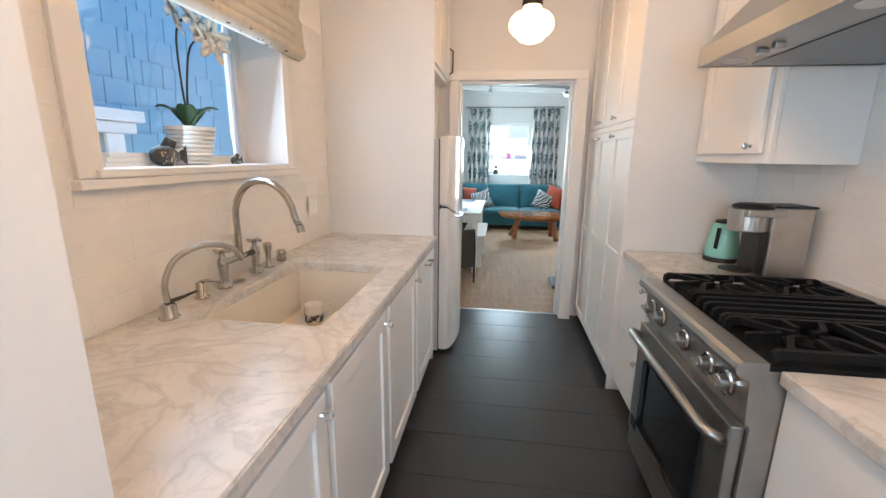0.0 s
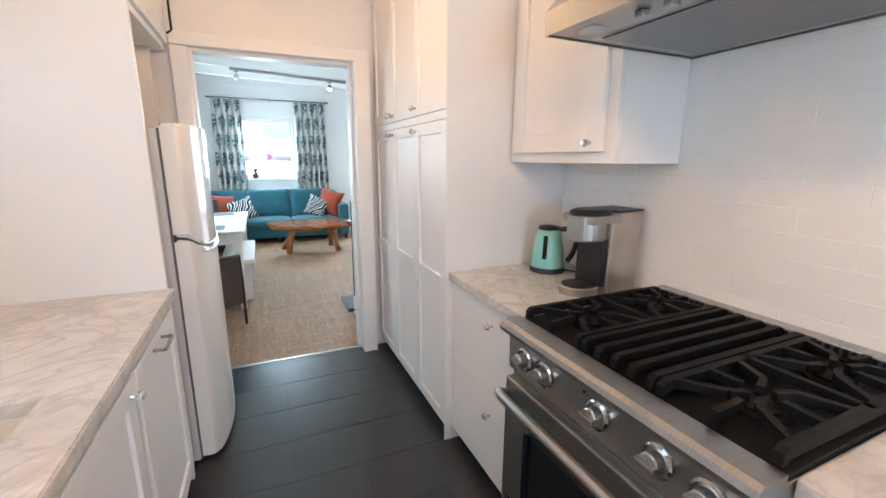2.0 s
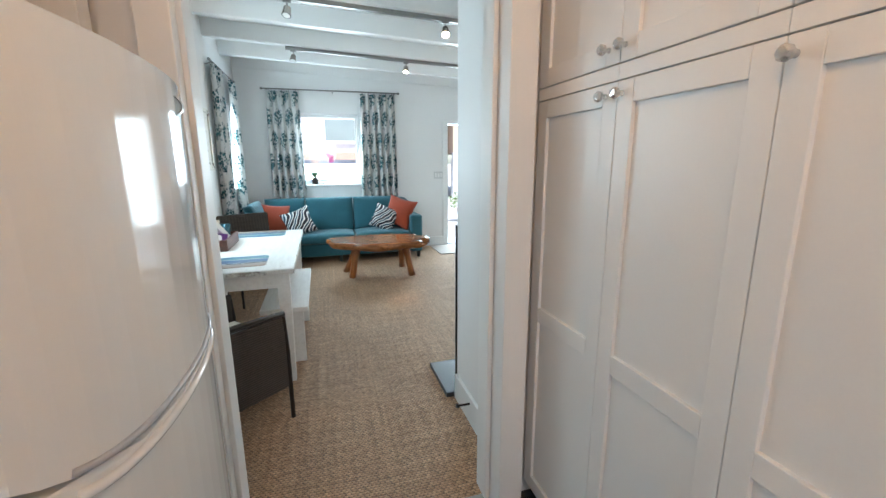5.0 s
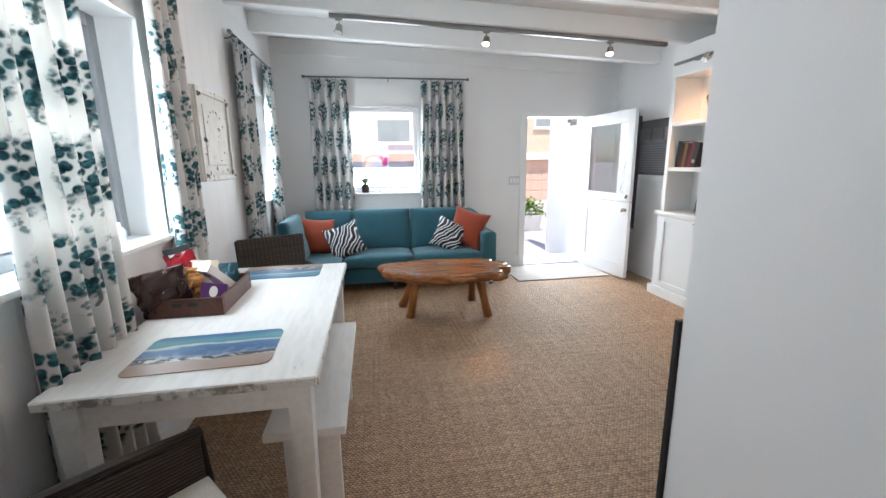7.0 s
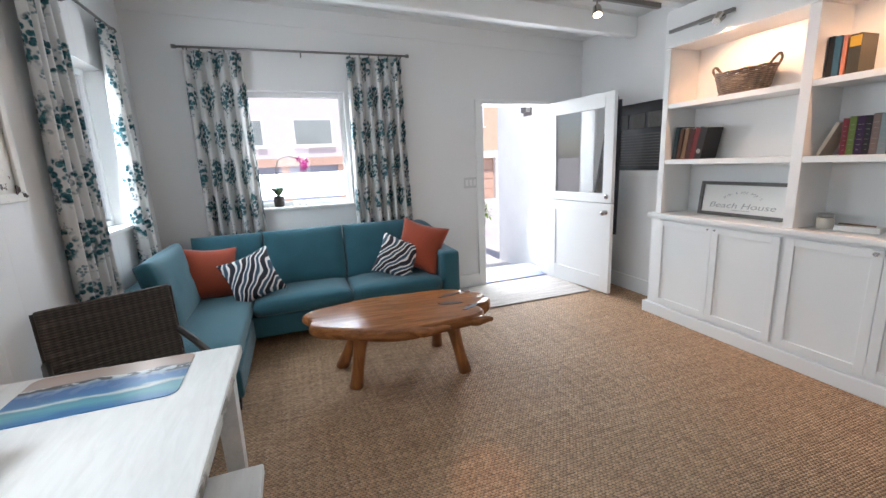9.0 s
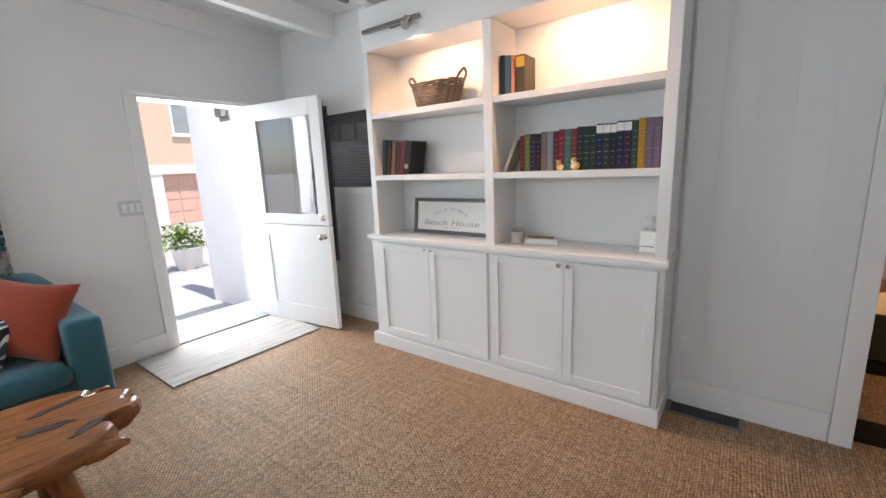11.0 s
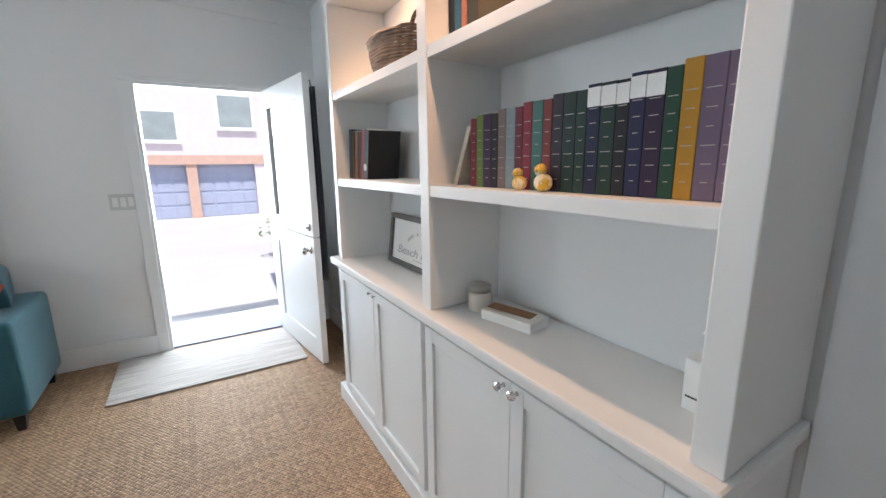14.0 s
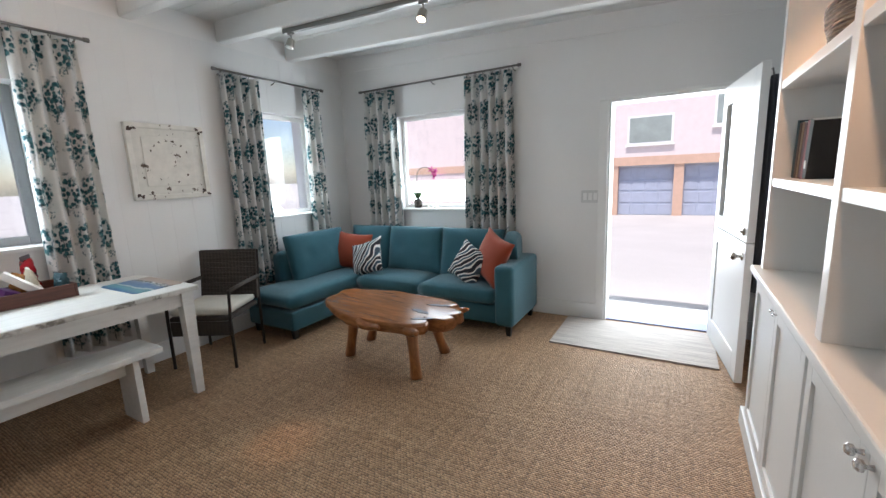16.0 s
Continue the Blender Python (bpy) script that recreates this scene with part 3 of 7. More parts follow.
# ceilings
bm = bmesh.new()
for k in range(38):
    y0 = KD + 0.1 + k * 0.145
    y1 = min(y0 + 0.139, YF + 0.1)
    if y0 < YF:
        v = [bm.verts.new(p) for p in ((XL - 0.1, y0, slope(XL - 0.1)), (XR + 0.1, y0, slope(XR + 0.1)), (XR + 0.1, y1, slope(XR + 0.1)), (XL - 0.1, y1, slope(XL - 0.1)))]
        bm.faces.new(v[::-1])
# unseen flat sheet added above the boards to block the sun
v = [bm.verts.new(p) for p in ((XL - 0.4, 3.6, 2.93), (XR + 1.5, 3.6, 2.93), (XR + 1.5, YF + 0.25, 2.93), (XL - 0.4, YF + 0.25, 2.93))]
bm.faces.new(v)
geo = bmesh.ops.extrude_face_region(bm, geom=bm.faces[:-1])
bmesh.ops.translate(bm, verts=[g for g in geo["geom"] if isinstance(g, bmesh.types.BMVert)], vec=(0, 0, 0.012))
ceiling_living = tagged(part("ceiling_living", bm, CEIL), "white painted board ceiling sloping over the room", "ceiling", kind="structure")
ceiling_kitchen = tagged(part("ceiling_kitchen", box(KL - 0.2, KR + 0.15, -1.3, KD, 2.72, 2.82), WHITE), "plain white kitchen ceiling", "ceiling", kind="structure")


def beam(y):
    bm = bmesh.new()
    for y0, y1 in ((y, y + 0.095),):
        low = [(XL, y0, slope(XL) - 0.17), (XR, y0, slope(XR) - 0.17), (XR, y1, slope(XR) - 0.17), (XL, y1, slope(XL) - 0.17)]
        high = [(p[0], p[1], slope(p[0]) + 0.01) for p in low]
        b2 = loft(low, high)
        bmesh.ops.bevel(b2, geom=b2.edges[:], offset=0.006, segments=2, affect="EDGES")
        me = bpy.data.meshes.new("tmp")
        b2.to_mesh(me)
        b2.free()
        bm.from_mesh(me)
        bpy.data.meshes.remove(me)
    return tagged(part("ceiling_beam", bm, TRIM), "white painted timber ceiling beam", "beam", "ceiling beams", "structure")


for k in range(6):
    beam(8.55 - 0.76 * k)
bm = loft([(XL, YF - 0.012, slope(XL) - 0.16), (XR, YF - 0.012, slope(XR) - 0.16), (XR, YF, slope(XR) - 0.16), (XL, YF, slope(XL) - 0.16)], [(XL, YF - 0.012, slope(XL)), (XR, YF - 0.012, slope(XR)), (XR, YF, slope(XR)), (XL, YF, slope(XL))])
tagged(part("trim_far", bm, WHITE), "white frieze board under the ceiling", "trim", kind="structure")


def trim(name, material, label, *boxes, bevel=0.004, category="trim"):
    bm = bmesh.new()
    for b in boxes:
        box(*b, bevel=bevel, bm=bm)
    return tagged(part(name, bm, material), label, category, kind="structure")


BASE = 0.155
trim("baseboard_far", TRIM, "white baseboard along the far wall", (XL, 2.35, YF - 0.018, YF, 0, BASE), (3.37, XR, YF - 0.018, YF, 0, BASE), category="baseboard")
trim("baseboard_left", TRIM, "white baseboard along the window wall", (XL, XL + 0.018, KD + 0.1, YF - 0.02, 0, BASE), category="baseboard")
trim("baseboard_right", TRIM, "white baseboard beside the bookcase", (XR - 0.018, XR, 5.17, 5.84, 0, BASE), (XR - 0.018, XR, 7.98, YF - 0.02, 0, BASE), category="baseboard")
trim("baseboard_block", TRIM, "white baseboard on the short wall", (1.082, 1.10, KD + 0.12, 4.82, 0, BASE), (XR - 0.018, XR, 3.99, 4.188, 0, BASE), category="baseboard")
# kitchen doorway casing, kitchen side
trim("trim_doorway", TRIM, "white casing round the kitchen doorway", (0.985, 1.085, 3.945, KD, -0.012, 2.06), (-0.05, 0.035, 3.985, KD, -0.012, 2.06), (-0.05, 1.085, 3.975, KD, 2.062, 2.135), (0.965, 0.984, KD, KD + 0.1, 0, 2.06), (0.031, 0.05, KD, KD + 0.1, 0, 2.06), (0.051, 0.964, KD, KD + 0.1, 2.042, 2.061))
trim("threshold", STEEL, "thin metal strip between tile and carpet", (0.05, 0.965, 4.045, 4.072, -0.008, 0.004), bevel=0.002, category="threshold")
# passage casing
trim("trim_passage", TRIM, "white casing round the passage to the stairs", (XR - 0.022, XR, 5.08, 5.165, 0, 2.30), (XR - 0.022, XR, 4.19, 4.28, 0, 2.30), (XR - 0.022, XR, 4.19, 5.165, 2.302, 2.38), (XR - 0.03, XR, 3.905, 3.985, 0, 2.6))
# entrance casing
trim("trim_entrance", TRIM, "white casing round the entrance", (2.345, 2.42, YF - 0.02, YF, 0, 2.03), (3.30, 3.375, YF - 0.02, YF, 0, 2.03), (2.345, 3.375, YF - 0.02, YF, 2.032, 2.06), (2.42, 2.44, YF, YF + 0.2, 0, 2.03), (3.28, 3.30, YF, YF + 0.2, 0, 2.03), (2.44, 3.28, YF, YF + 0.2, 2.01, 2.03))


def window(name, axis, at, out, a0, a1, z0, z1, label, sash=0.045, depth=0.13, mat=None):
    """A window of frame, pane and sill in an opening; axis is the wall's run, out the way to the open air."""
    w = thing(name, *((a0 + a1) / 2, at, z0) if axis == "x" else (at, (a0 + a1) / 2, z0), label=label, category="window", kind="structure")
    p0, p1 = at + out * (depth - 0.03), at + out * (depth + 0.02)

    def piece(b0, b1, q0, q1, c0, c1):
        q0, q1 = min(q0, q1), max(q0, q1)
        return (b0, b1, q0, q1, c0, c1) if axis == "x" else (q0, q1, b0, b1, c0, c1)

    bm = bmesh.new()
    for q in ((a0, a0 + sash, z0, z1), (a1 - sash, a1, z0, z1), (a0 + sash, a1 - sash, z0, z0 + sash), (a0 + sash, a1 - sash, z1 - sash, z1)):
        box(*piece(q[0], q[1], p0, p1, q[2], q[3]), bevel=0.006, bm=bm)
    part("window_frame", bm, mat or TRIM, w)
    g = part("pane", box(*piece(a0 + sash, a1 - sash, (p0 + p1) / 2 - 0.003, (p0 + p1) / 2 + 0.003, z0 + sash, z1 - sash)), GLASS, w)
    g.visible_shadow = False
    part("window_sill", box(*piece(a0 - 0.03, a1 + 0.03, at - out * 0.035, at + out * (depth - 0.032), z0 - 0.025, z0 + 0.002), bevel=0.006), TRIM, w)
    return w


window("window_1", "x", YF, 1, 0.10, 0.99, 1.07, 2.12, "white framed window over the sofa with a deep sill")
window("window_2", "y", XL, -1, W2[0], W2[1], W2[2], W2[3], "white framed window in the corner beside the sofa")
window("window_3", "y", XL, -1, W1[0], W1[1], W1[2], W1[3], "large grey framed window beside the dining table", 0.06, 0.2, surf("grey_sash_paint", (0.30, 0.31, 0.32), 0.4))
window("window_4", "y", KL, -1, KW[0], KW[1], KW[2], KW[3], "white framed kitchen window with a deep sill over the sink", 0.04, 0.24)
# unseen window, added for the cool daylight on the lower cabinets
window("window_5", "x", -1.2, -1, 0.0, 1.1, 0.95, 2.15, "unseen white framed window added in the rear kitchen wall", 0.045, 0.10)
trim("trim_kitchen_window", TRIM, "white casing round the kitchen window", (KL, KL + 0.02, KW[0] - 0.08, KW[0], KW[2] - 0.025, KW[3] + 0.08), (KL, KL + 0.02, KW[1], KW[1] + 0.06, KW[2] - 0.025, KW[3] + 0.08), (KL, KL + 0.02, KW[0], KW[1], KW[3], KW[3] + 0.08), (KL, KL + 0.035, KW[0] - 0.09, KW[1] + 0.07, KW[2] - 0.055, KW[2] - 0.026))

# passage and stairs
HX1, HY = 4.70, 4.075
wall_passage = wall("wall_passage", [(4.02, HX1, HY - 0.1, HY, 0, TOP), (XR + 0.14, 4.02, HY - 0.1, 4.285, 0, TOP), (XR + 0.14, HX1, 5.08, 5.2, 0, TOP), (HX1, HX1 + 0.1, 4.97, 5.2, 0, TOP), (HX1, HX1 + 0.1, HY - 0.1, 4.205, 0, TOP), (HX1, HX1 + 0.1, 4.205, 4.97, 2.06, TOP)], WHITE, "white walls of the passage to the stairs")
wall_stairs = wall("wall_stairs", [(HX1 + 0.1, 7.6, 5.45, 5.55, 0, TOP), (7.5, 7.6, 4.1, 5.45, 0, TOP), (HX1 + 0.1, HX1 + 0.2, 5.2, 5.45, 0, TOP), (HX1 + 0.1, 7.5, 4.0, 4.1, 0, TOP)], WHITE, "plain walls of the lit staircase")
ceiling_stairs = tagged(part("ceiling_stairs", box(XR, 7.6, 4.0, 5.55, 2.94, 3.05), WHITE), "plain white ceiling over the stairs", "ceiling", kind="structure")
trim("trim_stair_door", TRIM, "white casing round the stair door", (HX1 - 0.02, HX1, 4.97, 5.05, 0.0, 2.06), (HX1 - 0.02, HX1, 4.125, 4.205, 0.0, 2.06), (HX1 - 0.02, HX1, 4.125, 5.05, 2.062, 2.15), (HX1 + 0.001, HX1 + 0.1, 4.206, 4.220, 0, 2.059))
trim("baseboard_passage", TRIM, "white baseboard in the passage", (4.022, HX1 - 0.022, HY + 0.001, HY + 0.016, 0.006, 0.16), (HX1 + 0.22, 7.4, 5.434, 5.449, 0.30, 0.46), (5.5, 7.4, 4.101, 4.118, 0.34, 0.47), category="baseboard")
floor_passage = tagged(part("floor_passage", box(XR + 0.14, 7.6, 4.0, 5.5, -0.1, -0.002), CARPET), "tan sisal floor of the passage", "floor", kind="structure")
STAIRCARPET = surf("olive_stair_carpet", (0.075, 0.06, 0.028), 0.95, var=0.2, fine=250, bump=0.5)
for x0, x1, lab in ((3.775, 4.01, "black wooden threshold across the passage"), (4.69, 4.93, "black wooden threshold under the stair door")):
    tagged(part("threshold", box(x0, x1, 4.286 if x0 < 4 else 4.21, 5.079 if x0 < 4 else 4.969, -0.001, 0.010, bevel=0.003), DARKSTEP), lab, "threshold", kind="structure")
st = thing("stair_step", 5.6, 4.9, 0.0, label="carpeted stair step with a pale runner", category="step", kind="structure")
part("riser", box(4.965, 4.995, 4.30, 5.43, 0.0, 0.315), STAIRCARPET, st, "olive carpeted riser")
part("tread", box(4.996, 5.62, 4.30, 5.43, 0.27, 0.315, bevel=0.004), PAPER, st, "pale carpet tread")
# added black strip stands in for the dark gap beside the door
part("stringer", box(4.965, 5.80, 4.275, 4.299, 0.0, 0.32, bevel=0.004), DARKSTEP, st, "black strip filling the dark gap by the door")
sd = thing("stair_door", HX1 + 0.1, 4.25, 0.012, label="white flush door standing open to the lit stairs", category="door", kind="structure")
sd.matrix_basis = pose(HX1 + 0.105, 4.245, 0.012, 0, 0, 1.5)
leaf = part("leaf", box(0, 0.76, -0.018, 0.018, 0.0, 2.03, bevel=0.003), TRIM, sd, local=True)
part("door_knob", shift(lathe([(0, 0), (0.026, 0), (0.024, 0.006), (0.010, 0.01), (0.010, 0.03), (0.026, 0.04), (0.026, 0.052), (0, 0.06)], 16), Matrix.Translation((0.69, 0.018, 0.95)) @ Matrix.Rotation(radians(-90), 4, "X")), CHROME, leaf, "nickel knob", smooth=True)
for z in (0.20, 0.95, 1.72):
    part("hinge", box(-0.014, 0.03, 0.0185, 0.024, z, z + 0.11, bevel=0.002), PEWTER, leaf, "steel hinge")
part("latch_plate", box(-0.012, 0.012, 0.0185, 0.022, 1.50, 1.62, bevel=0.002), BLACK, leaf, "small black fitting")


# ---- kitchen things ----
def shaker(x, y0, y1, z0, z1, out, parent, name="door", rail=0.065, mid=None, thick=0.02, label="", mat=None):
    """A framed door whose face looks along x; out is +1 or -1."""
    mat = mat or CAB
    xa, xb = sorted((x, x + out * thick))
    xi0, xi1 = sorted((x, x + out * thick * 0.45))
    d = part(name, box(xi0, xi1, y0 + 0.01, y1 - 0.01, z0 + 0.01, z1 - 0.01), mat, parent, label)
    for q in ((y0, y0 + rail, z0, z1), (y1 - rail, y1, z0, z1)):
        part("stile", box(xa, xb, *q, bevel=0.0025), mat, d)
    for z in (z0 + rail / 2, z1 - rail / 2) + ((mid,) if mid else ()):
        part("rail", box(xa, xb, y0 + rail, y1 - rail, z - rail / 2, z + rail / 2, bevel=0.0025), mat, d)
    return d


def knob(x, y, z, out, parent, r=0.014):
    """A faceted glass knob on a nickel stem."""
    bm = lathe([(0.0, 0.0), (r * 0.55, 0.0), (r * 0.4, r * 0.6), (r * 0.4, r * 0.9), (r, r * 1.3), (r * 1.05, r * 1.9), (r * 0.7, r * 2.3), (0, r * 2.35)], 8)
    shift(bm, Matrix.Translation((x, y, z)) @ Matrix.Rotation(radians(90 * out), 4, "Y"))
    return part("knob", bm, GLASSY, parent, "faceted glass knob")


GLASSY = surf("cut_glass", (0.80, 0.81, 0.82), 0.05, 0.35, var=0.25, scale=90)
GLASSY.node_tree.nodes["Principled BSDF"].inputs["Transmission Weight"].default_value = 0.6

# left base cabinets, each a unit of its own
for y0, y1 in ((0.63, 1.22), (1.22, 1.80), (1.80, 2.38), (2.38, 2.975)):
    c = thing("base_cabinet", -0.36, (y0 + y1) / 2, -0.012, label="white shaker base cabinet under the marble worktop", category="cabinet", group="kitchen base cabinets")
    part("body", box(-0.74, -0.045, y0 + 0.001, y1 - 0.001, 0.09, 0.64), CAB, c)
    part("face_frame", box(-0.044, -0.03, y0 + 0.001, y1 - 0.001, 0.09, 0.868), CAB, c)
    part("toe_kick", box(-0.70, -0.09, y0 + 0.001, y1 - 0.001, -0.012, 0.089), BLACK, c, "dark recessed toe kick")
    d = shaker(-0.029, y0 + 0.02, y1 - 0.02, 0.11, 0.845, 1, c)
    if y0 < 2.3:
        knob(-0.008, y1 - 0.055, 0.80, 1, d)
    else:
        part("pull", tube([(-0.009, 2.60, 0.81), (0.022, 2.60, 0.81), (0.026, 2.605, 0.81), (0.026, 2.715, 0.81), (0.022, 2.72, 0.81), (-0.009, 2.72, 0.81)], 0.006, 8), CHROME, d, "nickel bar pull", smooth=True)

# worktop with a sink cut-out
SX0, SX1, SY0, SY1 = -0.585, -0.13, 1.45, 2.19
wt = thing("worktop", -0.36, 1.8, 0.868, label="white veined marble worktop round the sink", category="worktop")
OUT = [(KL + 0.002, 0.63), (0.0, 0.63), (0.0, 2.998), (KL + 0.002, 2.998)]
INN = [(SX0, SY0), (SX1, SY0), (SX1, SY1), (SX0, SY1)]
bm = bmesh.new()
ring = {(k, z): [bm.verts.new((x, y, z)) for x, y in pts] for k, pts in (("o", OUT), ("i", INN)) for z in (0.87, 0.908)}
for k in range(4):
    j = (k + 1) % 4
    bm.faces.new((ring["o", 0.908][k], ring["o", 0.908][j], ring["i", 0.908][j], ring["i", 0.908][k]))
    bm.faces.new((ring["o", 0.87][j], ring["o", 0.87][k], ring["i", 0.87][k], ring["i", 0.87][j]))
    bm.faces.new((ring["o", 0.87][k], ring["o", 0.87][j], ring["o", 0.908][j], ring["o", 0.908][k]))
    bm.faces.new((ring["i", 0.87][j], ring["i", 0.87][k], ring["i", 0.908][k], ring["i", 0.908][j]))
bmesh.ops.bevel(bm, geom=[e for e in bm.edges if all(v.co.z > 0.9 for v in e.verts) and (all(v.co.x > -0.01 for v in e.verts) or all(SX0 - 0.01 < v.co.x < SX1 + 0.01 for v in e.verts))], offset=0.005, segments=2, affect="EDGES")
part("slab", bm, MARBLE, wt)
sink = thing("sink", (SX0 + SX1) / 2, 1.82, 0.64, label="cream fireclay undermount sink", category="sink")
t = 0.014
basin = part("basin", box(SX0 - t, SX1 + t, SY0 - t, SY1 + t, 0.645, 0.66, bevel=0.002), CERAMIC, sink)
for q in ((SX0 - t, SX0 + 0.003, SY0 - t, SY1 + t, 0.66, 0.869), (SX1 - 0.003, SX1 + t, SY0 - t, SY1 + t, 0.66, 0.869), (SX0, SX1, SY0 - t, SY0 + 0.003, 0.66, 0.869), (SX0, SX1, SY1 - 0.003, SY1 + t, 0.66, 0.869)):
    part("basin_wall", box(*q, bevel=0.002), CERAMIC, basin)
part("drain", lathe([(0, 0.661), (0.04, 0.661), (0.045, 0.664), (0.035, 0.666), (0, 0.662)], 20, (-0.36, 1.9, 0)), CHROME, sink, "nickel drain")

# end panel of the fridge recess, and the cupboard over it

oc = thing("fridge_surround", -0.4, 3.5, -0.012, label="tall white fridge surround with a cupboard above", category="cabinet")
part("side_panel", box(KL + 0.002, -0.025, 3.0, 3.03, -0.012, 2.715, bevel=0.002), CAB, oc)
part("side_panel", box(KL + 0.002, -0.14, 3.92, 3.98, -0.012, 2.018), CAB, oc)
part("body", box(KL + 0.002, -0.07, 3.032, 3.98, 2.02, 2.715, bevel=0.002), CAB, oc)
shaker(-0.069, 3.05, 3.50, 2.05, 2.70, 1, oc)
dd = shaker(-0.069, 3.51, 3.96, 2.05, 2.70, 1, oc)
part("handle", tube([(-0.045, 3.93, 2.10), (-0.02, 3.93, 2.12), (-0.02, 3.93, 2.28), (-0.045, 3.93, 2.30)], 0.006, 8), DARKMETAL, dd, "bar handle")

# fridge with a bowed front
fr = thing("refrigerator", -0.3, 3.42, -0.012, label="white two-door refrigerator with bowed front and top freezer", category="refrigerator")
FY0, FY1 = 3.095, 3.83
part("body", box(-0.66, -0.006, FY0, FY1, 0.02, 1.55, bevel=0.006), FRIDGE_SIDE, fr, "grey cabinet sides")
part("gasket", box(-0.0058, 0.0038, FY0 + 0.004, FY1 - 0.006, 0.03, 1.55), surf("grey_gasket", (0.12, 0.12, 0.125), 0.6), fr, "dark grey door gasket")
for x in (-0.6, -0.06):
    for y in (FY0 + 0.05, FY1 - 0.05):
        part("foot", bar((x, y, -0.012), (x, y, 0.02), 0.018), BLACK, fr)


def front(u):
    """How far the bowed front stands out, from the hinge side to the grip side."""
    return 0.055 + 0.068 * max(0.0, 1 - (2 * u - 1) ** 2) ** 0.62


def parting(u):
    """The dipping line between freezer and fridge door."""
    return 1.012 + 0.085 * math.exp(-u / 0.13)


def bowed(z0, z1):
    n, lo, hi = 20, [], []
    for k in range(n + 1):
        u = 0.5 - 0.5 * math.cos(math.pi * k / n)
        y = FY0 + u * (FY1 - FY0)
        lo.append((front(u), y, z0(u)))
        hi.append((front(u), y, z1(u)))
    for y, u in ((FY1, 1.0), (FY0, 0.0)):
        lo.append((0.004, y, z0(u)))
        hi.append((0.004, y, z1(u)))
    bm = loft(lo, hi)
    bm.verts.ensure_lookup_table()
    low, high = set(bm.verts[:len(lo)]), set(bm.verts[len(lo):])
    e = [e for e in bm.edges if set(e.verts) <= low or set(e.verts) <= high]
    bmesh.ops.bevel(bm, geom=e, offset=0.010, segments=3, affect="EDGES")
    return bm


fd = part("freezer_door", bowed(lambda u: parting(u) + 0.006, lambda u: 1.570), FRIDGE, fr, smooth=False)
ld = part("fridge_door", bowed(lambda u: 0.03, lambda u: parting(u) - 0.006), FRIDGE, fr)
GRIP = surf("grey_grip", (0.42, 0.42, 0.44), 0.3, var=0.05)
for ob, dz, r, lab in ((fd, 0.012, 0.0055, "grey grip under the freezer door"), (ld, -0.020, 0.008, "moulded lip along the door edge")):
    pts = [(front(u) + 0.001, FY0 + u * (FY1 - FY0), parting(u) + dz) for u in [0.10 + 0.86 * k / 20 for k in range(21)]]
    part("handle", tube(pts, r, 8), GRIP if dz > 0 else FRIDGE, ob, lab, smooth=True)
part("badge", shift(lathe([(0, 0), (0.062, 0), (0.062, 0.004), (0.052, 0.006), (0.050, 0.004), (0, 0.004)], 28), Matrix.Translation((0.1005, 3.615, 1.520)) @ Matrix.Rotation(radians(-14.5), 4, "Z") @ Matrix.Rotation(radians(90), 4, "Y") @ Matrix.Diagonal((0.40, 1, 1, 1))), STEEL, fd, "small oval grey badge")

# pantry wall: three tall bays, lower and upper doors
PX = 1.13
for k, (y0, y1) in enumerate(((2.80, 3.205), (3.205, 3.612), (3.612, 4.02))):
    c = thing("pantry_cabinet", 1.46, (y0 + y1) / 2, -0.012, label="tall white shaker pantry cabinet with upper and lower doors", category="cabinet", group="pantry cabinets")
    y1b = min(y1, 4.02)
    part("body", box(PX + 0.022, KR - 0.002, y0 + 0.001, y1b, 0.06, 2.715), CAB, c)
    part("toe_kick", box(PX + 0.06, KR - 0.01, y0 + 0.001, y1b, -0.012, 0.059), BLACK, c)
    lo = shaker(PX + 0.0215, y0 + 0.001, min(y1 - 0.001, 3.942) if k < 2 else 4.018, 0.085, 1.607, -1, c, rail=0.057, mid=0.843)
    hi = shaker(PX + 0.0215, y0 + 0.001, min(y1 - 0.001, 3.942) if k < 2 else 4.018, 1.652, 2.70, -1, c, rail=0.057)
    part("face_rail", box(PX + 0.0025, PX + 0.0215, y0 + 0.001, y1b, 1.6105, 1.6485, bevel=0.0015), CAB, c)
    if k == 0:
        part("end_panel", box(PX + 0.001, KR - 0.002, 2.789, 2.7995, -0.012, 2.715, bevel=0.002), CAB, c)
    ky = {0: 3.188, 1: 3.592, 2: 3.655}[k]
    knob(PX, ky, 1.575, -1, lo)
    knob(PX, ky, 1.69, -1, hi)


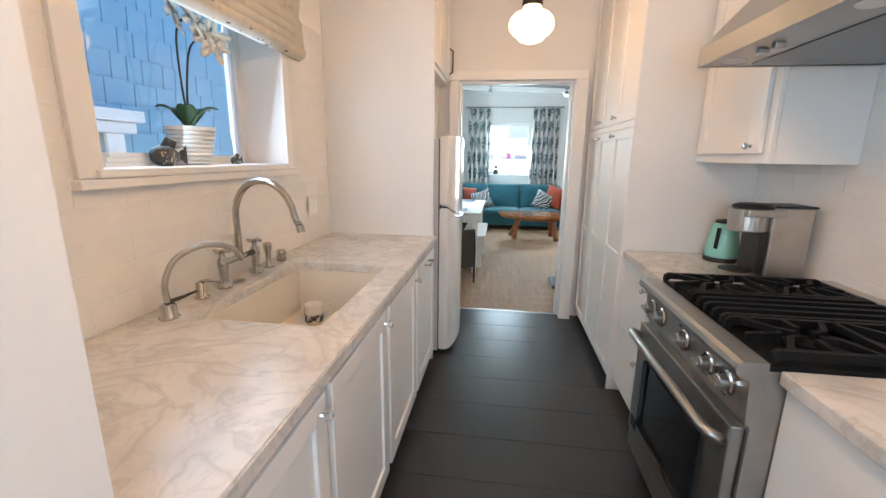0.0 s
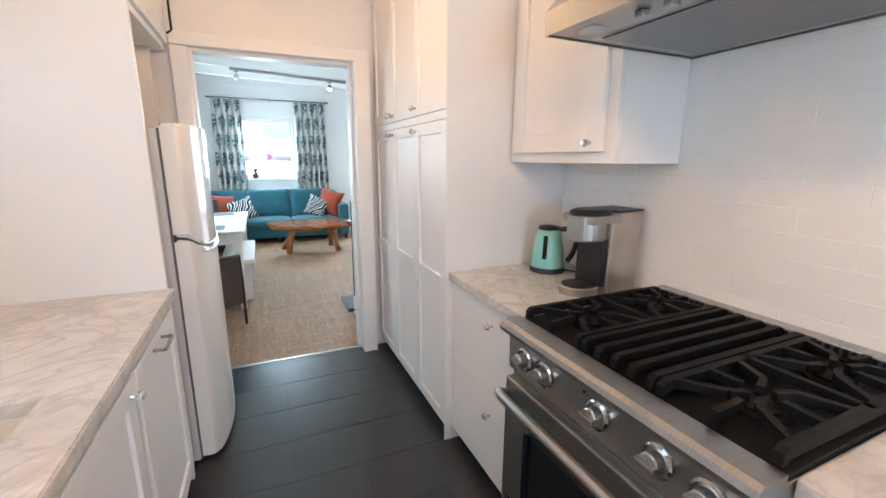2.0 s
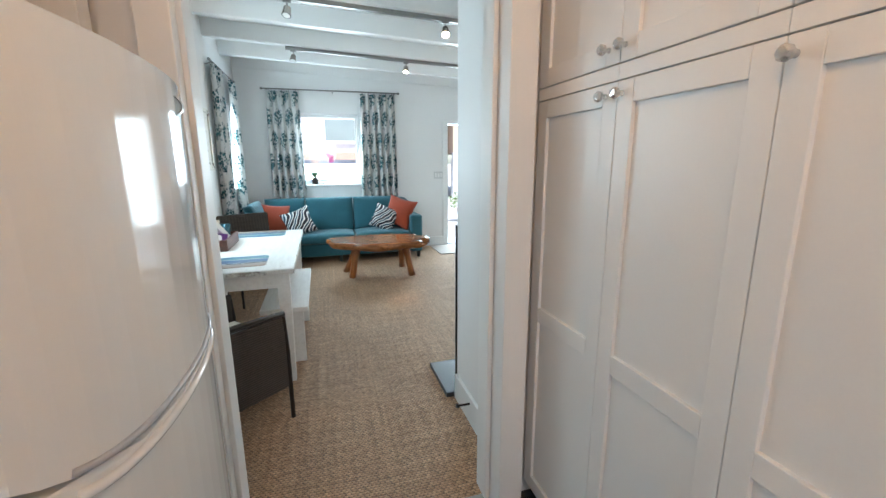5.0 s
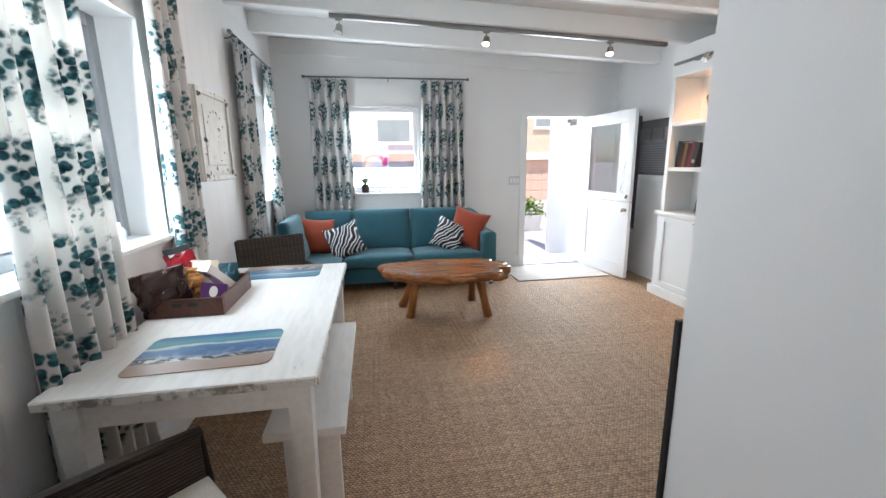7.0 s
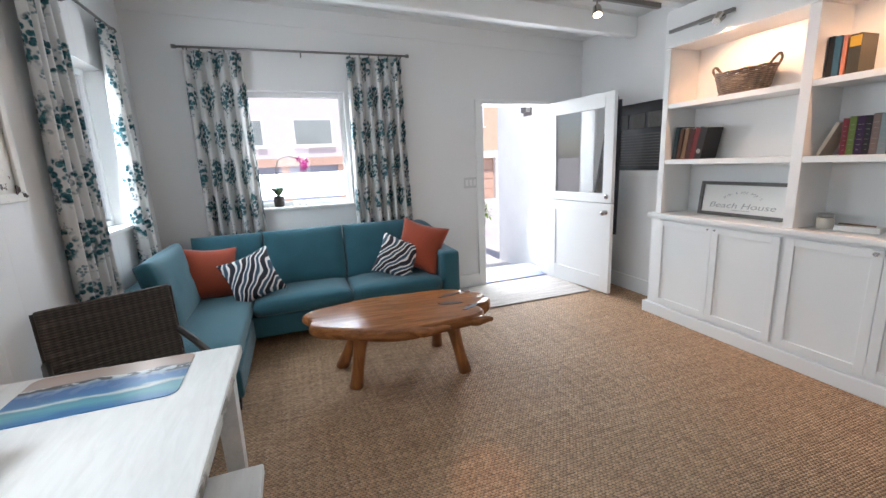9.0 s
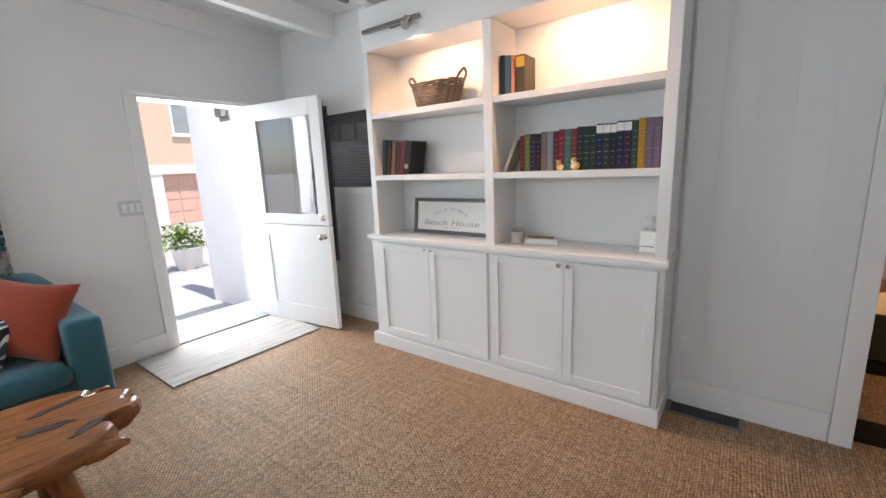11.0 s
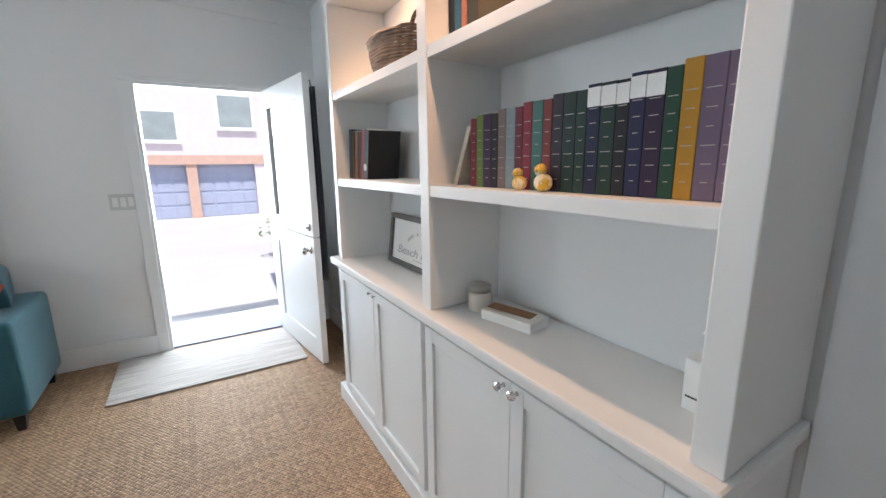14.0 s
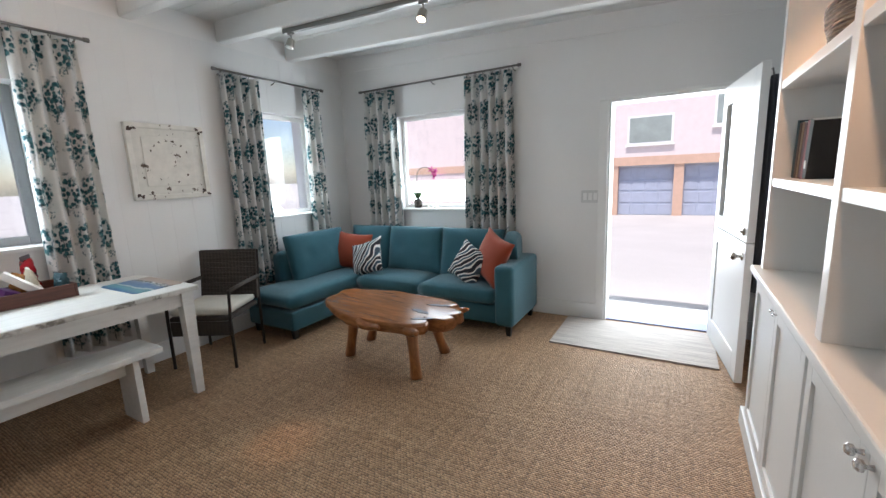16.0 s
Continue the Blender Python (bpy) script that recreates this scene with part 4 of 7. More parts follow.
# right base cabinet, worktop, upper cabinet
for y0, y1 in ((2.155, 2.788), (0.55, 1.375), (-0.4, 0.548)):
    c = thing("drawer_cabinet", 1.5, (y0 + y1) / 2, -0.012, label="white base cabinet with drawers beside the range", category="cabinet", group="range side cabinets")
    part("body", box(1.19, KR - 0.002, y0, y1, 0.06, 0.868), CAB, c)
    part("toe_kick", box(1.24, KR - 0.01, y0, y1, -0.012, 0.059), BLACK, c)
    for z0, z1 in ((0.08, 0.4635), (0.4655, 0.866)):
        d = part("drawer", box(1.168, 1.189, y0 + 0.001, y1 - 0.001, z0, z1, bevel=0.001), CAB, c)
        knob(1.167, (y0 + y1) / 2 - 0.06, z1 - 0.09, -1, d)
    w = thing("worktop", 1.5, (y0 + y1) / 2, 0.869, label="grey veined marble worktop beside the range", category="worktop")
    part("slab", box(1.146, KR - 0.002, y0 + (0.0 if y0 > 2 else 0.002), y1, 0.87, 0.908, bevel=0.003), MARBLE, w)
uc = thing("wall_cabinet", 1.63, 2.47, 1.42, label="white shaker wall cabinet over the worktop", category="cabinet")
part("body", box(1.492, KR - 0.002, 2.155, 2.788, 1.42, 2.715, bevel=0.002), CAB, uc)
part("face_frame", box(1.472, 1.491, 2.155, 2.788, 1.42, 2.715, bevel=0.002), CAB, uc)
d = shaker(1.471, 2.20, 2.745, 1.462, 2.70, -1, uc, rail=0.075)
knob(1.45, 2.25, 1.492, -1, d)

# range
RY0, RY1 = 1.378, 2.150
rg = thing("range", 1.4, 1.76, -0.012, label="stainless steel gas range with black grates", category="stove")
part("body", box(1.10, KR - 0.03, RY0, RY1, 0.10, 0.90, bevel=0.003), STEEL, rg)
part("kick_panel", box(1.12, 1.7, RY0 + 0.01, RY1 - 0.01, 0.06, 0.10), BLACK, rg)
for x in (1.2, 1.7):
    for y in (RY0 + 0.06, RY1 - 0.06):
        part("leg", bar((x, y, -0.012), (x, y, 0.06), 0.02), STEEL, rg)
# sloped control panel with a rounded top edge
RYA, RYB = RY0 - 0.0025, RY1 + 0.0025
lo = [(1.10, RYA, 0.735), (1.086, RY0, 0.745), (1.079, RY0, 0.868), (1.056, RY0, 0.878), (1.043, RY0, 0.888), (1.039, RY0, 0.902), (1.044, RY0, 0.916), (1.056, RY0, 0.924), (1.118, RY0, 0.924), (1.118, RY0, 0.735)]
bm = loft([(x, RYA, z) for x, y, z in lo], [(x, RYB, z) for x, y, z in lo])
part("control_panel", bm, STEEL, rg)
part("back_guard", box(1.742, KR - 0.004, RY0, RY1, 0.90, 0.95, bevel=0.004), STEEL, rg)
part("cooktop", box(1.119, 1.741, RY0 + 0.002, RY1 - 0.002, 0.901, 0.916, bevel=0.003), IRON, rg, "black burner tray")
od = part("oven_door", box(1.062, 1.099, RY0 + 0.012, RY1 - 0.012, 0.20, 0.725, bevel=0.006), STEEL, rg)
part("oven_window", box(1.057, 1.063, RY0 + 0.15, RY1 - 0.15, 0.30, 0.61, bevel=0.02), BLACK_GLASS, od, "black oven glass")
part("handle", tube([(1.062, RY0 + 0.035, 0.665), (1.022, RY0 + 0.035, 0.685), (1.014, RY0 + 0.06, 0.687), (1.014, RY1 - 0.06, 0.687), (1.022, RY1 - 0.035, 0.685), (1.062, RY1 - 0.035, 0.665)], 0.016, 10), STEEL, od, "round steel towel bar handle", smooth=True)
part("lower_panel", box(1.068, 1.099, RY0 + 0.012, RY1 - 0.012, 0.105, 0.192, bevel=0.005), STEEL, rg)
part("badge", box(1.056, 1.062, RY1 - 0.11, RY1 - 0.045, 0.235, 0.285, bevel=0.003), BLACK, od)
for y in (2.055, 1.955, 1.745, 1.575, 1.465):
    k = part("knob", shift(lathe([(0, 0), (0.034, 0), (0.034, 0.006), (0.028, 0.01), (0.024, 0.012), (0.022, 0.034), (0.018, 0.037), (0, 0.037)], 20), Matrix.Translation((1.081, y, 0.815)) @ Matrix.Rotation(radians(-90 + 4), 4, "Y")), STEEL, rg)
    part("bezel", shift(lathe([(0.030, 0.0), (0.037, 0.0), (0.038, 0.010), (0.032, 0.014), (0.030, 0.0)], 20), Matrix.Translation((1.080, y, 0.815)) @ Matrix.Rotation(radians(-90 + 4), 4, "Y")), CHROME, k, "bright ring")
    part("grip", shift(box(-0.006, 0.006, -0.024, 0.024, 0.02, 0.05, bevel=0.003), Matrix.Translation((1.081, y, 0.815)) @ Matrix.Rotation(radians(-90 + 4), 4, "Y")), STEEL, k)


def rib(g, x0, x1, y, z, w=0.009, h=0.026):
    """A cast bar along x whose ends turn down."""
    prof = [(x0 - 0.012, z - 0.034), (x0 - 0.010, z - 0.010), (x0 + 0.004, z), (x1 - 0.004, z), (x1 + 0.010, z - 0.010), (x1 + 0.012, z - 0.034), (x1 - 0.006, z - 0.034), (x1 - 0.010, z - h), (x0 + 0.010, z - h), (x0 + 0.006, z - 0.034)]
    a = [g.verts.new((px, y - w, pz)) for px, pz in prof]
    b = [g.verts.new((px, y + w, pz)) for px, pz in prof]
    n = len(prof)
    for k in range(n):
        g.faces.new((a[k], a[(k + 1) % n], b[(k + 1) % n], b[k]))
    g.faces.new(a[::-1])
    g.faces.new(b)


def slant(g, x0, y0, x1, y1, z0, z1, w=0.008, h=0.02):
    """A cast finger from one point to another."""
    d = Vector((x1 - x0, y1 - y0, 0)).normalized()
    s = Vector((-d.y, d.x, 0)) * w
    a = [(x0, y0, z0), (x1, y1, z1)]
    vs = []
    for x, y, z in a:
        for sg, dz in ((-1, -h), (1, -h), (1, 0), (-1, 0)):
            vs.append(g.verts.new((x + sg * s.x, y + sg * s.y, z + dz)))
    for k in range(4):
        g.faces.new((vs[k], vs[(k + 1) % 4], vs[4 + (k + 1) % 4], vs[4 + k]))
    g.faces.new(vs[:4][::-1])
    g.faces.new(vs[4:])


def grate(y0, y1, burners=True):
    """One cast-iron grate: straight ribs, or fingers round a front and a back burner."""
    g, z = bmesh.new(), 0.956
    x0, x1 = 1.142, 1.728
    if not burners:
        for k in range(5):
            rib(g, x0, x1, y0 + 0.012 + (y1 - y0 - 0.024) * k / 4, z)
        return g
    rib(g, x0, x1, y0 + 0.008, z)
    rib(g, x0, x1, y1 - 0.008, z)
    xm, ym = (x0 + x1) / 2, (y0 + y1) / 2
    slant(g, xm, y0, xm, y1, z, z)
    for xc in ((x0 + xm) / 2, (xm + x1) / 2):
        for sx in (-1, 1):
            for sy in (-1, 1):
                slant(g, xc + sx * 0.115, ym + sy * (y1 - y0) / 2 * 0.96, xc + sx * 0.062, ym + sy * 0.030, z - 0.002, z + 0.004)
                slant(g, xc + sx * 0.062, ym + sy * 0.030, xc + sx * 0.022, ym + sy * 0.014, z + 0.004, z + 0.002)
        for sy in (-1, 1):
            slant(g, xc, ym + sy * (y1 - y0) / 2, xc, ym + sy * 0.040, z, z + 0.004)
        ex = x0 - 0.004 if xc < xm else x1 + 0.004
        slant(g, ex, ym, xc + (ex - xc) * 0.45, ym, z - 0.004, z + 0.003)
        box(ex - 0.007, ex + 0.007, ym - 0.007, ym + 0.007, 0.914, z - 0.006, bm=g)
    return g


for y0, y1, burn in ((1.392, 1.640, True), (1.646, 1.884, False), (1.890, 2.138, True)):
    part("grate", grate(y0, y1, burn), IRON, rg, "black cast-iron grate")
    for xc in (1.289, 1.581) if burn else ():
        part("burner", lathe([(0, 0.914), (0.058, 0.914), (0.058, 0.924), (0.044, 0.928), (0.044, 0.934), (0, 0.937)], 20, (xc, (y0 + y1) / 2, 0)), IRON, rg, "round burner cap")

for k in range(38):
    y = RY0 + 0.02 + k * 0.0196
    part("vent_slot", box(1.735, 1.7418, y, y + 0.010, 0.922, 0.946), BLACK, rg, "dark slot in the back guard")
part("pilot_lamp", shift(lathe([(0, 0), (0.005, 0), (0.004, 0.003), (0, 0.004)], 10), Matrix.Translation((1.079, 1.80, 0.848)) @ Matrix.Rotation(radians(-90), 4, "Y")), BLACK, rg, "small dark pilot lamp")

# hood
hd = thing("range_hood", 1.5, 1.765, 1.783, label="brushed stainless steel range hood", category="range hood")
HX, HY0, HY1 = 1.155, 1.36, 2.147
lo = [(HX, HY0, 1.783), (HX, HY0, 1.85), (1.40, HY0, 2.12), (KR - 0.002, HY0, 2.12), (KR - 0.002, HY0, 1.783)]
bm = bmesh.new()
for y in (HY0, HY1):
    vs = [bm.verts.new((p[0], y, p[2])) for p in lo]
    bm.faces.new(vs if y == HY1 else vs[::-1])
bm.verts.ensure_lookup_table()
for k in range(4):
    bm.faces.new((bm.verts[k], bm.verts[k + 1], bm.verts[k + 6], bm.verts[k + 5]))
part("canopy", bm, STEEL, hd)
part("chimney", box(1.45, KR - 0.002, 1.55, 1.97, 2.121, 2.715, bevel=0.003), STEEL, hd)
part("underside", box(HX + 0.006, KR - 0.01, HY0 + 0.006, HY1 - 0.006, 1.788, 1.80), STEEL, hd)
part("filter", box(HX + 0.17, KR - 0.05, HY0 + 0.05, HY1 - 0.05, 1.784, 1.7875), STEEL_DARK, hd, "dark mesh grease filters")
for y in (1.46, 2.05):
    part("hood_lamp", lathe([(0, 1.783), (0.036, 1.783), (0.04, 1.787), (0, 1.787)], 20, (HX + 0.085, y, 0)), PAPER, hd, "round recessed hood lamp")
for y in (1.80, 1.88):
    part("switch", box(HX + 0.07, HX + 0.10, y - 0.012, y + 0.012, 1.770, 1.7875, bevel=0.004), STEEL, hd)


# ---- living room things ----
# sectional sofa: a long seat along the far wall and a chaise along the window wall
sf = thing("sectional_sofa", 0.6, 8.6, 0.0, label="teal upholstered sectional sofa with tufted cushions and a chaise", category="sofa")


def soft(w, d, h, cx, cy, cz, rx=0.0, ry=0.0, rz=0.0, puff=0.3, n=8):
    return shift(cushion(w, d, h, puff, n), pose(cx, cy, cz, rx, ry, rz))


part("base", box(-0.60, 1.74, 8.62, 9.26, 0.09, 0.27, bevel=0.02), TEAL, sf)
part("chaise_base", box(-0.60, 0.03, 7.70, 8.60, 0.09, 0.27, bevel=0.02), TEAL, sf)
part("arm", box(1.62, 1.80, 8.56, 9.28, 0.09, 0.64, bevel=0.05, seg=4), TEAL, sf, smooth=True)
part("back_frame", box(-0.64, 1.62, 9.12, 9.30, 0.09, 0.74, bevel=0.05, seg=3), TEAL, sf, smooth=True)
part("side_back", box(-0.66, -0.50, 8.06, 9.10, 0.09, 0.72, bevel=0.05, seg=3), TEAL, sf, smooth=True)
part("chaise_cushion", soft(0.64, 1.36, 0.17, -0.285, 8.37, 0.35), TEAL, sf, smooth=True)
for x0, x1 in ((0.04, 0.82), (0.82, 1.62)):
    part("seat_cushion", soft(x1 - x0 - 0.005, 0.62, 0.17, (x0 + x1) / 2, 8.86, 0.35), TEAL, sf, smooth=True)


def back_cushion(w, cx, cy, cz, rz=0.0):
    bm = cushion(w, 0.50, 0.17, 0.4, 12)
    for v in bm.verts:
        for tx in (-0.24, 0.24):
            r2 = (v.co.x / w - tx) ** 2 * w * w + (v.co.y - 0.02) ** 2
            v.co.z -= math.copysign(0.022, v.co.z) * math.exp(-r2 / 0.0022)
    return shift(bm, pose(cx, cy, cz, 78, 0, rz))


for x0, x1 in ((-0.42, 0.14), (0.14, 0.83), (0.83, 1.52)):
    part("back_cushion", back_cushion(x1 - x0 - 0.005, (x0 + x1) / 2, 9.06, 0.645), TEAL, sf, "tufted back cushion", smooth=True)
part("corner_cushion", back_cushion(0.80, -0.45, 8.52, 0.64, 90), TEAL, sf, smooth=True)
part("arm_cushion", soft(0.16, 0.40, 0.40, 1.60, 9.08, 0.66, 12, 0, 12, 0.4), TEAL, sf, smooth=True)
for x, y in ((1.74, 8.62), (1.74, 9.22), (-0.55, 7.76), (-0.02, 7.75), (-0.55, 9.2), (0.6, 8.66)):
    part("leg", loft([(x - 0.018, y - 0.018, 0), (x + 0.018, y - 0.018, 0), (x + 0.018, y + 0.018, 0), (x - 0.018, y + 0.018, 0)], [(x - 0.028, y - 0.028, 0.1), (x + 0.028, y - 0.028, 0.1), (x + 0.028, y + 0.028, 0.1), (x - 0.028, y + 0.028, 0.1)]), BLACK, sf, "black tapered leg")


def pillow(name, mat, x, y, z, size, rx, ry, rz, label):
    bm = cushion(size, size, 0.17, 0.92, 12, pinch=1.0)
    return tagged(_posed(part(name, bm, mat, smooth=True), pose(x, y, z, rx, ry, rz)), label, "pillow", "sofa pillows")


def _posed(ob, m):
    ob.matrix_basis = m
    return ob


pillow("throw_pillow", ORANGE, -0.27, 8.86, 0.62, 0.44, 70, 8, 22, "burnt orange throw pillow leaning in the sofa corner")
pillow("throw_pillow", ZEBRA, 0.05, 8.74, 0.58, 0.40, 62, -18, 8, "wavy black and white striped throw pillow")
pillow("throw_pillow", ZEBRA, 1.27, 8.80, 0.585, 0.38, 66, 22, -20, "wavy striped throw pillow beside the arm")
pillow("throw_pillow", ORANGE, 1.50, 8.82, 0.66, 0.46, 70, 14, -38, "burnt orange throw pillow against the sofa arm")

# coffee table: live-edge slab with knotted holes at one end
ct = thing("coffee_table", 1.03, 7.8, 0.0, label="live-edge teak root coffee table with gnarled end", category="table")


def slab_outline(n=72):
    pts = []
    for k in range(n):
        a = 2 * math.pi * k / n
        c, s = math.cos(a), math.sin(a)
        r = 1.0 / ((abs(c) ** 2.6 + abs(s) ** 2.6) ** (1 / 2.6))
        rx, ry = 0.63, 0.33 + 0.06 * c
        wob = 1 + 0.05 * math.sin(3 * a + 0.6) + 0.03 * math.sin(7 * a + 1.1) - (0.16 * math.exp(-((a - 0.55) / 0.09) ** 2) + 0.20 * math.exp(-((a - 5.95) / 0.08) ** 2) + 0.12 * math.exp(-((a - 0.12) / 0.06) ** 2))
        pts.append((rx * r * c * wob, ry * r * s * wob))
    return pts


bm = bmesh.new()
rows = []
out = slab_outline()
for z, k in ((0.36, 0.86), (0.375, 0.95), (0.405, 1.0), (0.435, 1.0), (0.452, 0.985), (0.457, 0.965)):
    rows.append([bm.verts.new((x * k, y * k, z + 0.010 * math.sin(8 * x + 5 * y) * (1 if z < 0.42 else 0.25) - (0.02 * max(0, x) ** 2 if z < 0.42 else 0))) for x, y in out])
for a, b in zip(rows, rows[1:]):
    for k in range(len(out)):
        j = (k + 1) % len(out)
        bm.faces.new((a[k], a[j], b[j], b[k]))
bm.faces.new(rows[0][::-1])
# the top runs flat inside its rim; the pockets are dark patches below
inner = [bm.verts.new((x * 0.90, y * 0.90, 0.457)) for x, y in out]
for k in range(len(out)):
    j = (k + 1) % len(out)
    bm.faces.new((rows[-1][k], rows[-1][j], inner[j], inner[k]))
bm.faces.new(inner)
ct.matrix_basis = pose(1.03, 7.80, 0, 0, 0, -6)
part("tabletop", bm, TEAK, ct, "polished live-edge slab", local=True, smooth=False)
HOLLOW_SHADE = make_wood("hollow_shade_wood", (0.018, 0.007, 0.003), (0.06, 0.025, 0.01), 0.5, 2.0)
# flat patches: shade inside the slab's holes, put into a dark colour
for cx, cy, rx, ry, rot in ((0.40, 0.16, 0.095, 0.022, 20), (0.36, -0.02, 0.085, 0.026, -8), (0.47, -0.14, 0.075, 0.020, 35)):
    pts = [(rx * math.cos(q * math.pi / 10) * (1 + 0.12 * math.sin(3 * q)), ry * math.sin(q * math.pi / 10) * (1 + 0.25 * math.cos(2 * q)), 0.0) for q in range(20)]
    m = pose(cx, cy, 0.4566, 0, 0, rot)
    part("knot_hollow", shift(loft(pts, [(x * 0.97, y * 0.97, 0.0022) for x, y, _ in pts]), m), HOLLOW_SHADE, ct, "flat dark patch for the shade in a hollow", local=True)
for cx, cy, rot, ln, r in ((0.50, 0.235, 28, 0.20, 0.030), (0.56, 0.02, -75, 0.16, 0.030), (0.45, -0.26, -22, 0.24, 0.036), (0.10, -0.33, -6, 0.34, 0.034)):
    bump = [(ln * (q / 8 - 0.5), 0.018 * math.sin(q * 1.3), 0.012 * math.sin(q * 0.9)) for q in range(9)]
    part("root_burl", shift(tube(bump, [r * math.sin(math.pi * (0.12 + 0.76 * q / 8)) for q in range(9)], 10), pose(cx, cy, 0.415, 0, 0, rot)), TEAK, ct, "rounded root along the edge", local=True, smooth=True)
for tx, ty, bx, by in ((-0.26, -0.10, -0.33, -0.13), (-0.24, 0.14, -0.42, 0.20), (0.33, -0.10, 0.41, -0.16), (0.30, 0.16, 0.32, 0.32)):
    part("leg", tube([(bx, by, 0.0), ((2 * bx + tx) / 3, (2 * by + ty) / 3, 0.13), ((bx + 2 * tx) / 3, (by + 2 * ty) / 3, 0.27), (tx, ty, 0.40)], [0.045, 0.038, 0.043, 0.062], 12), TEAK_LEG, ct, local=True, smooth=True)

# dining table, bench, chairs
dt = thing("dining_table", -0.21, 6.05, 0.0, label="distressed whitewashed wooden dining table", category="table")
TX0, TX1, TY0, TY1 = -0.625, 0.185, 5.27, 6.84
part("tabletop", box(TX0, TX1, TY0, TY1, 0.738, 0.772, bevel=0.006), DISTRESSED, dt)
WORN = make_blobs("worn_table_edge", (0.70, 0.68, 0.64), (0.25, 0.225, 0.20), 0.43, 0.50, 6.5)
part("worn_edge", box(TX0 + 0.004, TX1 - 0.004, TY0 - 0.003, TY0 + 0.004, 0.739, 0.766, bevel=0.0015), WORN, dt, "end edge worn to grey wood")
part("worn_edge", box(TX1 - 0.004, TX1 + 0.003, TY0 + 0.004, TY1 - 0.004, 0.739, 0.766, bevel=0.0015), WORN, dt, "side edge worn to grey wood")
part("apron_side", box(TX1 - 0.075, TX1 - 0.05, TY0 + 0.10, TY1 - 0.10, 0.64, 0.737), DISTRESSED, dt)
part("apron_side", box(TX0 + 0.05, TX0 + 0.075, TY0 + 0.10, TY1 - 0.10, 0.64, 0.737), DISTRESSED, dt)
part("apron_end", box(TX0 + 0.10, TX1 - 0.10, TY0 + 0.05, TY0 + 0.075, 0.64, 0.737), DISTRESSED, dt)
part("apron_end", box(TX0 + 0.10, TX1 - 0.10, TY1 - 0.075, TY1 - 0.05, 0.64, 0.737), DISTRESSED, dt)
for x in (TX0 + 0.065, TX1 - 0.065):
    for y in (TY0 + 0.065, TY1 - 0.065):
        part("leg", loft([(x + sx * 0.026, y + sy * 0.026, 0) for sx, sy in ((-1, -1), (1, -1), (1, 1), (-1, 1))], [(x + sx * 0.038, y + sy * 0.038, 0.737) for sx, sy in ((-1, -1), (1, -1), (1, 1), (-1, 1))]), DISTRESSED, dt)
bn = thing("bench", 0.1, 6.0, 0.0, label="distressed white wooden bench beside the dining table", category="bench")
part("seat", box(-0.06, 0.245, 5.46, 6.54, 0.415, 0.452, bevel=0.005), DISTRESSED, bn)
for y in (5.60, 6.40):
    part("end_panel", box(-0.02, 0.205, y - 0.018, y + 0.018, 0.0, 0.414, bevel=0.003), DISTRESSED, bn)
part("stretcher", box(0.075, 0.105, 5.62, 6.38, 0.30, 0.40, bevel=0.003), DISTRESSED, bn)


def chair(x, y, rz, label, sides=False):
    """A wicker armchair on dark metal legs with a loose cushion; it faces its own -y."""
    c = thing("dining_chair", x, y, 0.0, rz, label, "chair", "dining chairs")
    part("seat", box(-0.24, 0.24, -0.23, 0.22, 0.385, 0.42, bevel=0.008), WICKER, c, local=True)
    part("cushion", shift(cushion(0.46, 0.43, 0.07, 0.25, 8), pose(0, -0.01, 0.455)), CREAM, c, "cream seat cushion", local=True, smooth=True)
    back = part("backrest", shift(box(-0.255, 0.255, -0.016, 0.016, 0.0, 0.44, bevel=0.012), pose(0, 0.225, 0.435, -9)), WICKER, c, local=True)
    for k in range(9):
        part("woven_band", shift(box(-0.25, 0.25, -0.019, 0.019, 0.035 + 0.045 * k, 0.058 + 0.045 * k, bevel=0.004, seg=1), pose(0, 0.225, 0.435, -9)), WICKER, back)
    part("front_skirt", box(-0.235, 0.235, -0.235, -0.222, 0.27, 0.384, bevel=0.003), WICKER, c, local=True)
    for sx in (-1, 1):
        if sides:
            part("side_panel", box(sx * 0.252 - 0.010, sx * 0.252 + 0.010, -0.22, 0.22, 0.20, 0.61, bevel=0.004), WICKER, c, "woven side panel", local=True)
        part("leg", tube([(sx * 0.25, -0.235, 0.0), (sx * 0.25, -0.235, 0.40), (sx * 0.255, -0.22, 0.62)], 0.012, 8), DARKMETAL, c, "dark metal leg", local=True)
        part("leg", tube([(sx * 0.25, 0.245, 0.0), (sx * 0.25, 0.24, 0.42), (sx * 0.255, 0.295, 0.86)], 0.012, 8), DARKMETAL, c, "dark metal leg", local=True)
        part("armrest", tube([(sx * 0.255, -0.225, 0.62), (sx * 0.258, 0.02, 0.632), (sx * 0.255, 0.265, 0.63)], 0.017, 8), WICKER, c, local=True, smooth=True)
    return c


chair(-0.31, 7.22, 28, "brown wicker dining chair with cream cushion beside the sofa")
chair(-0.19, 4.935, 130, "brown wicker dining chair with cream cushion at the table's end", True)

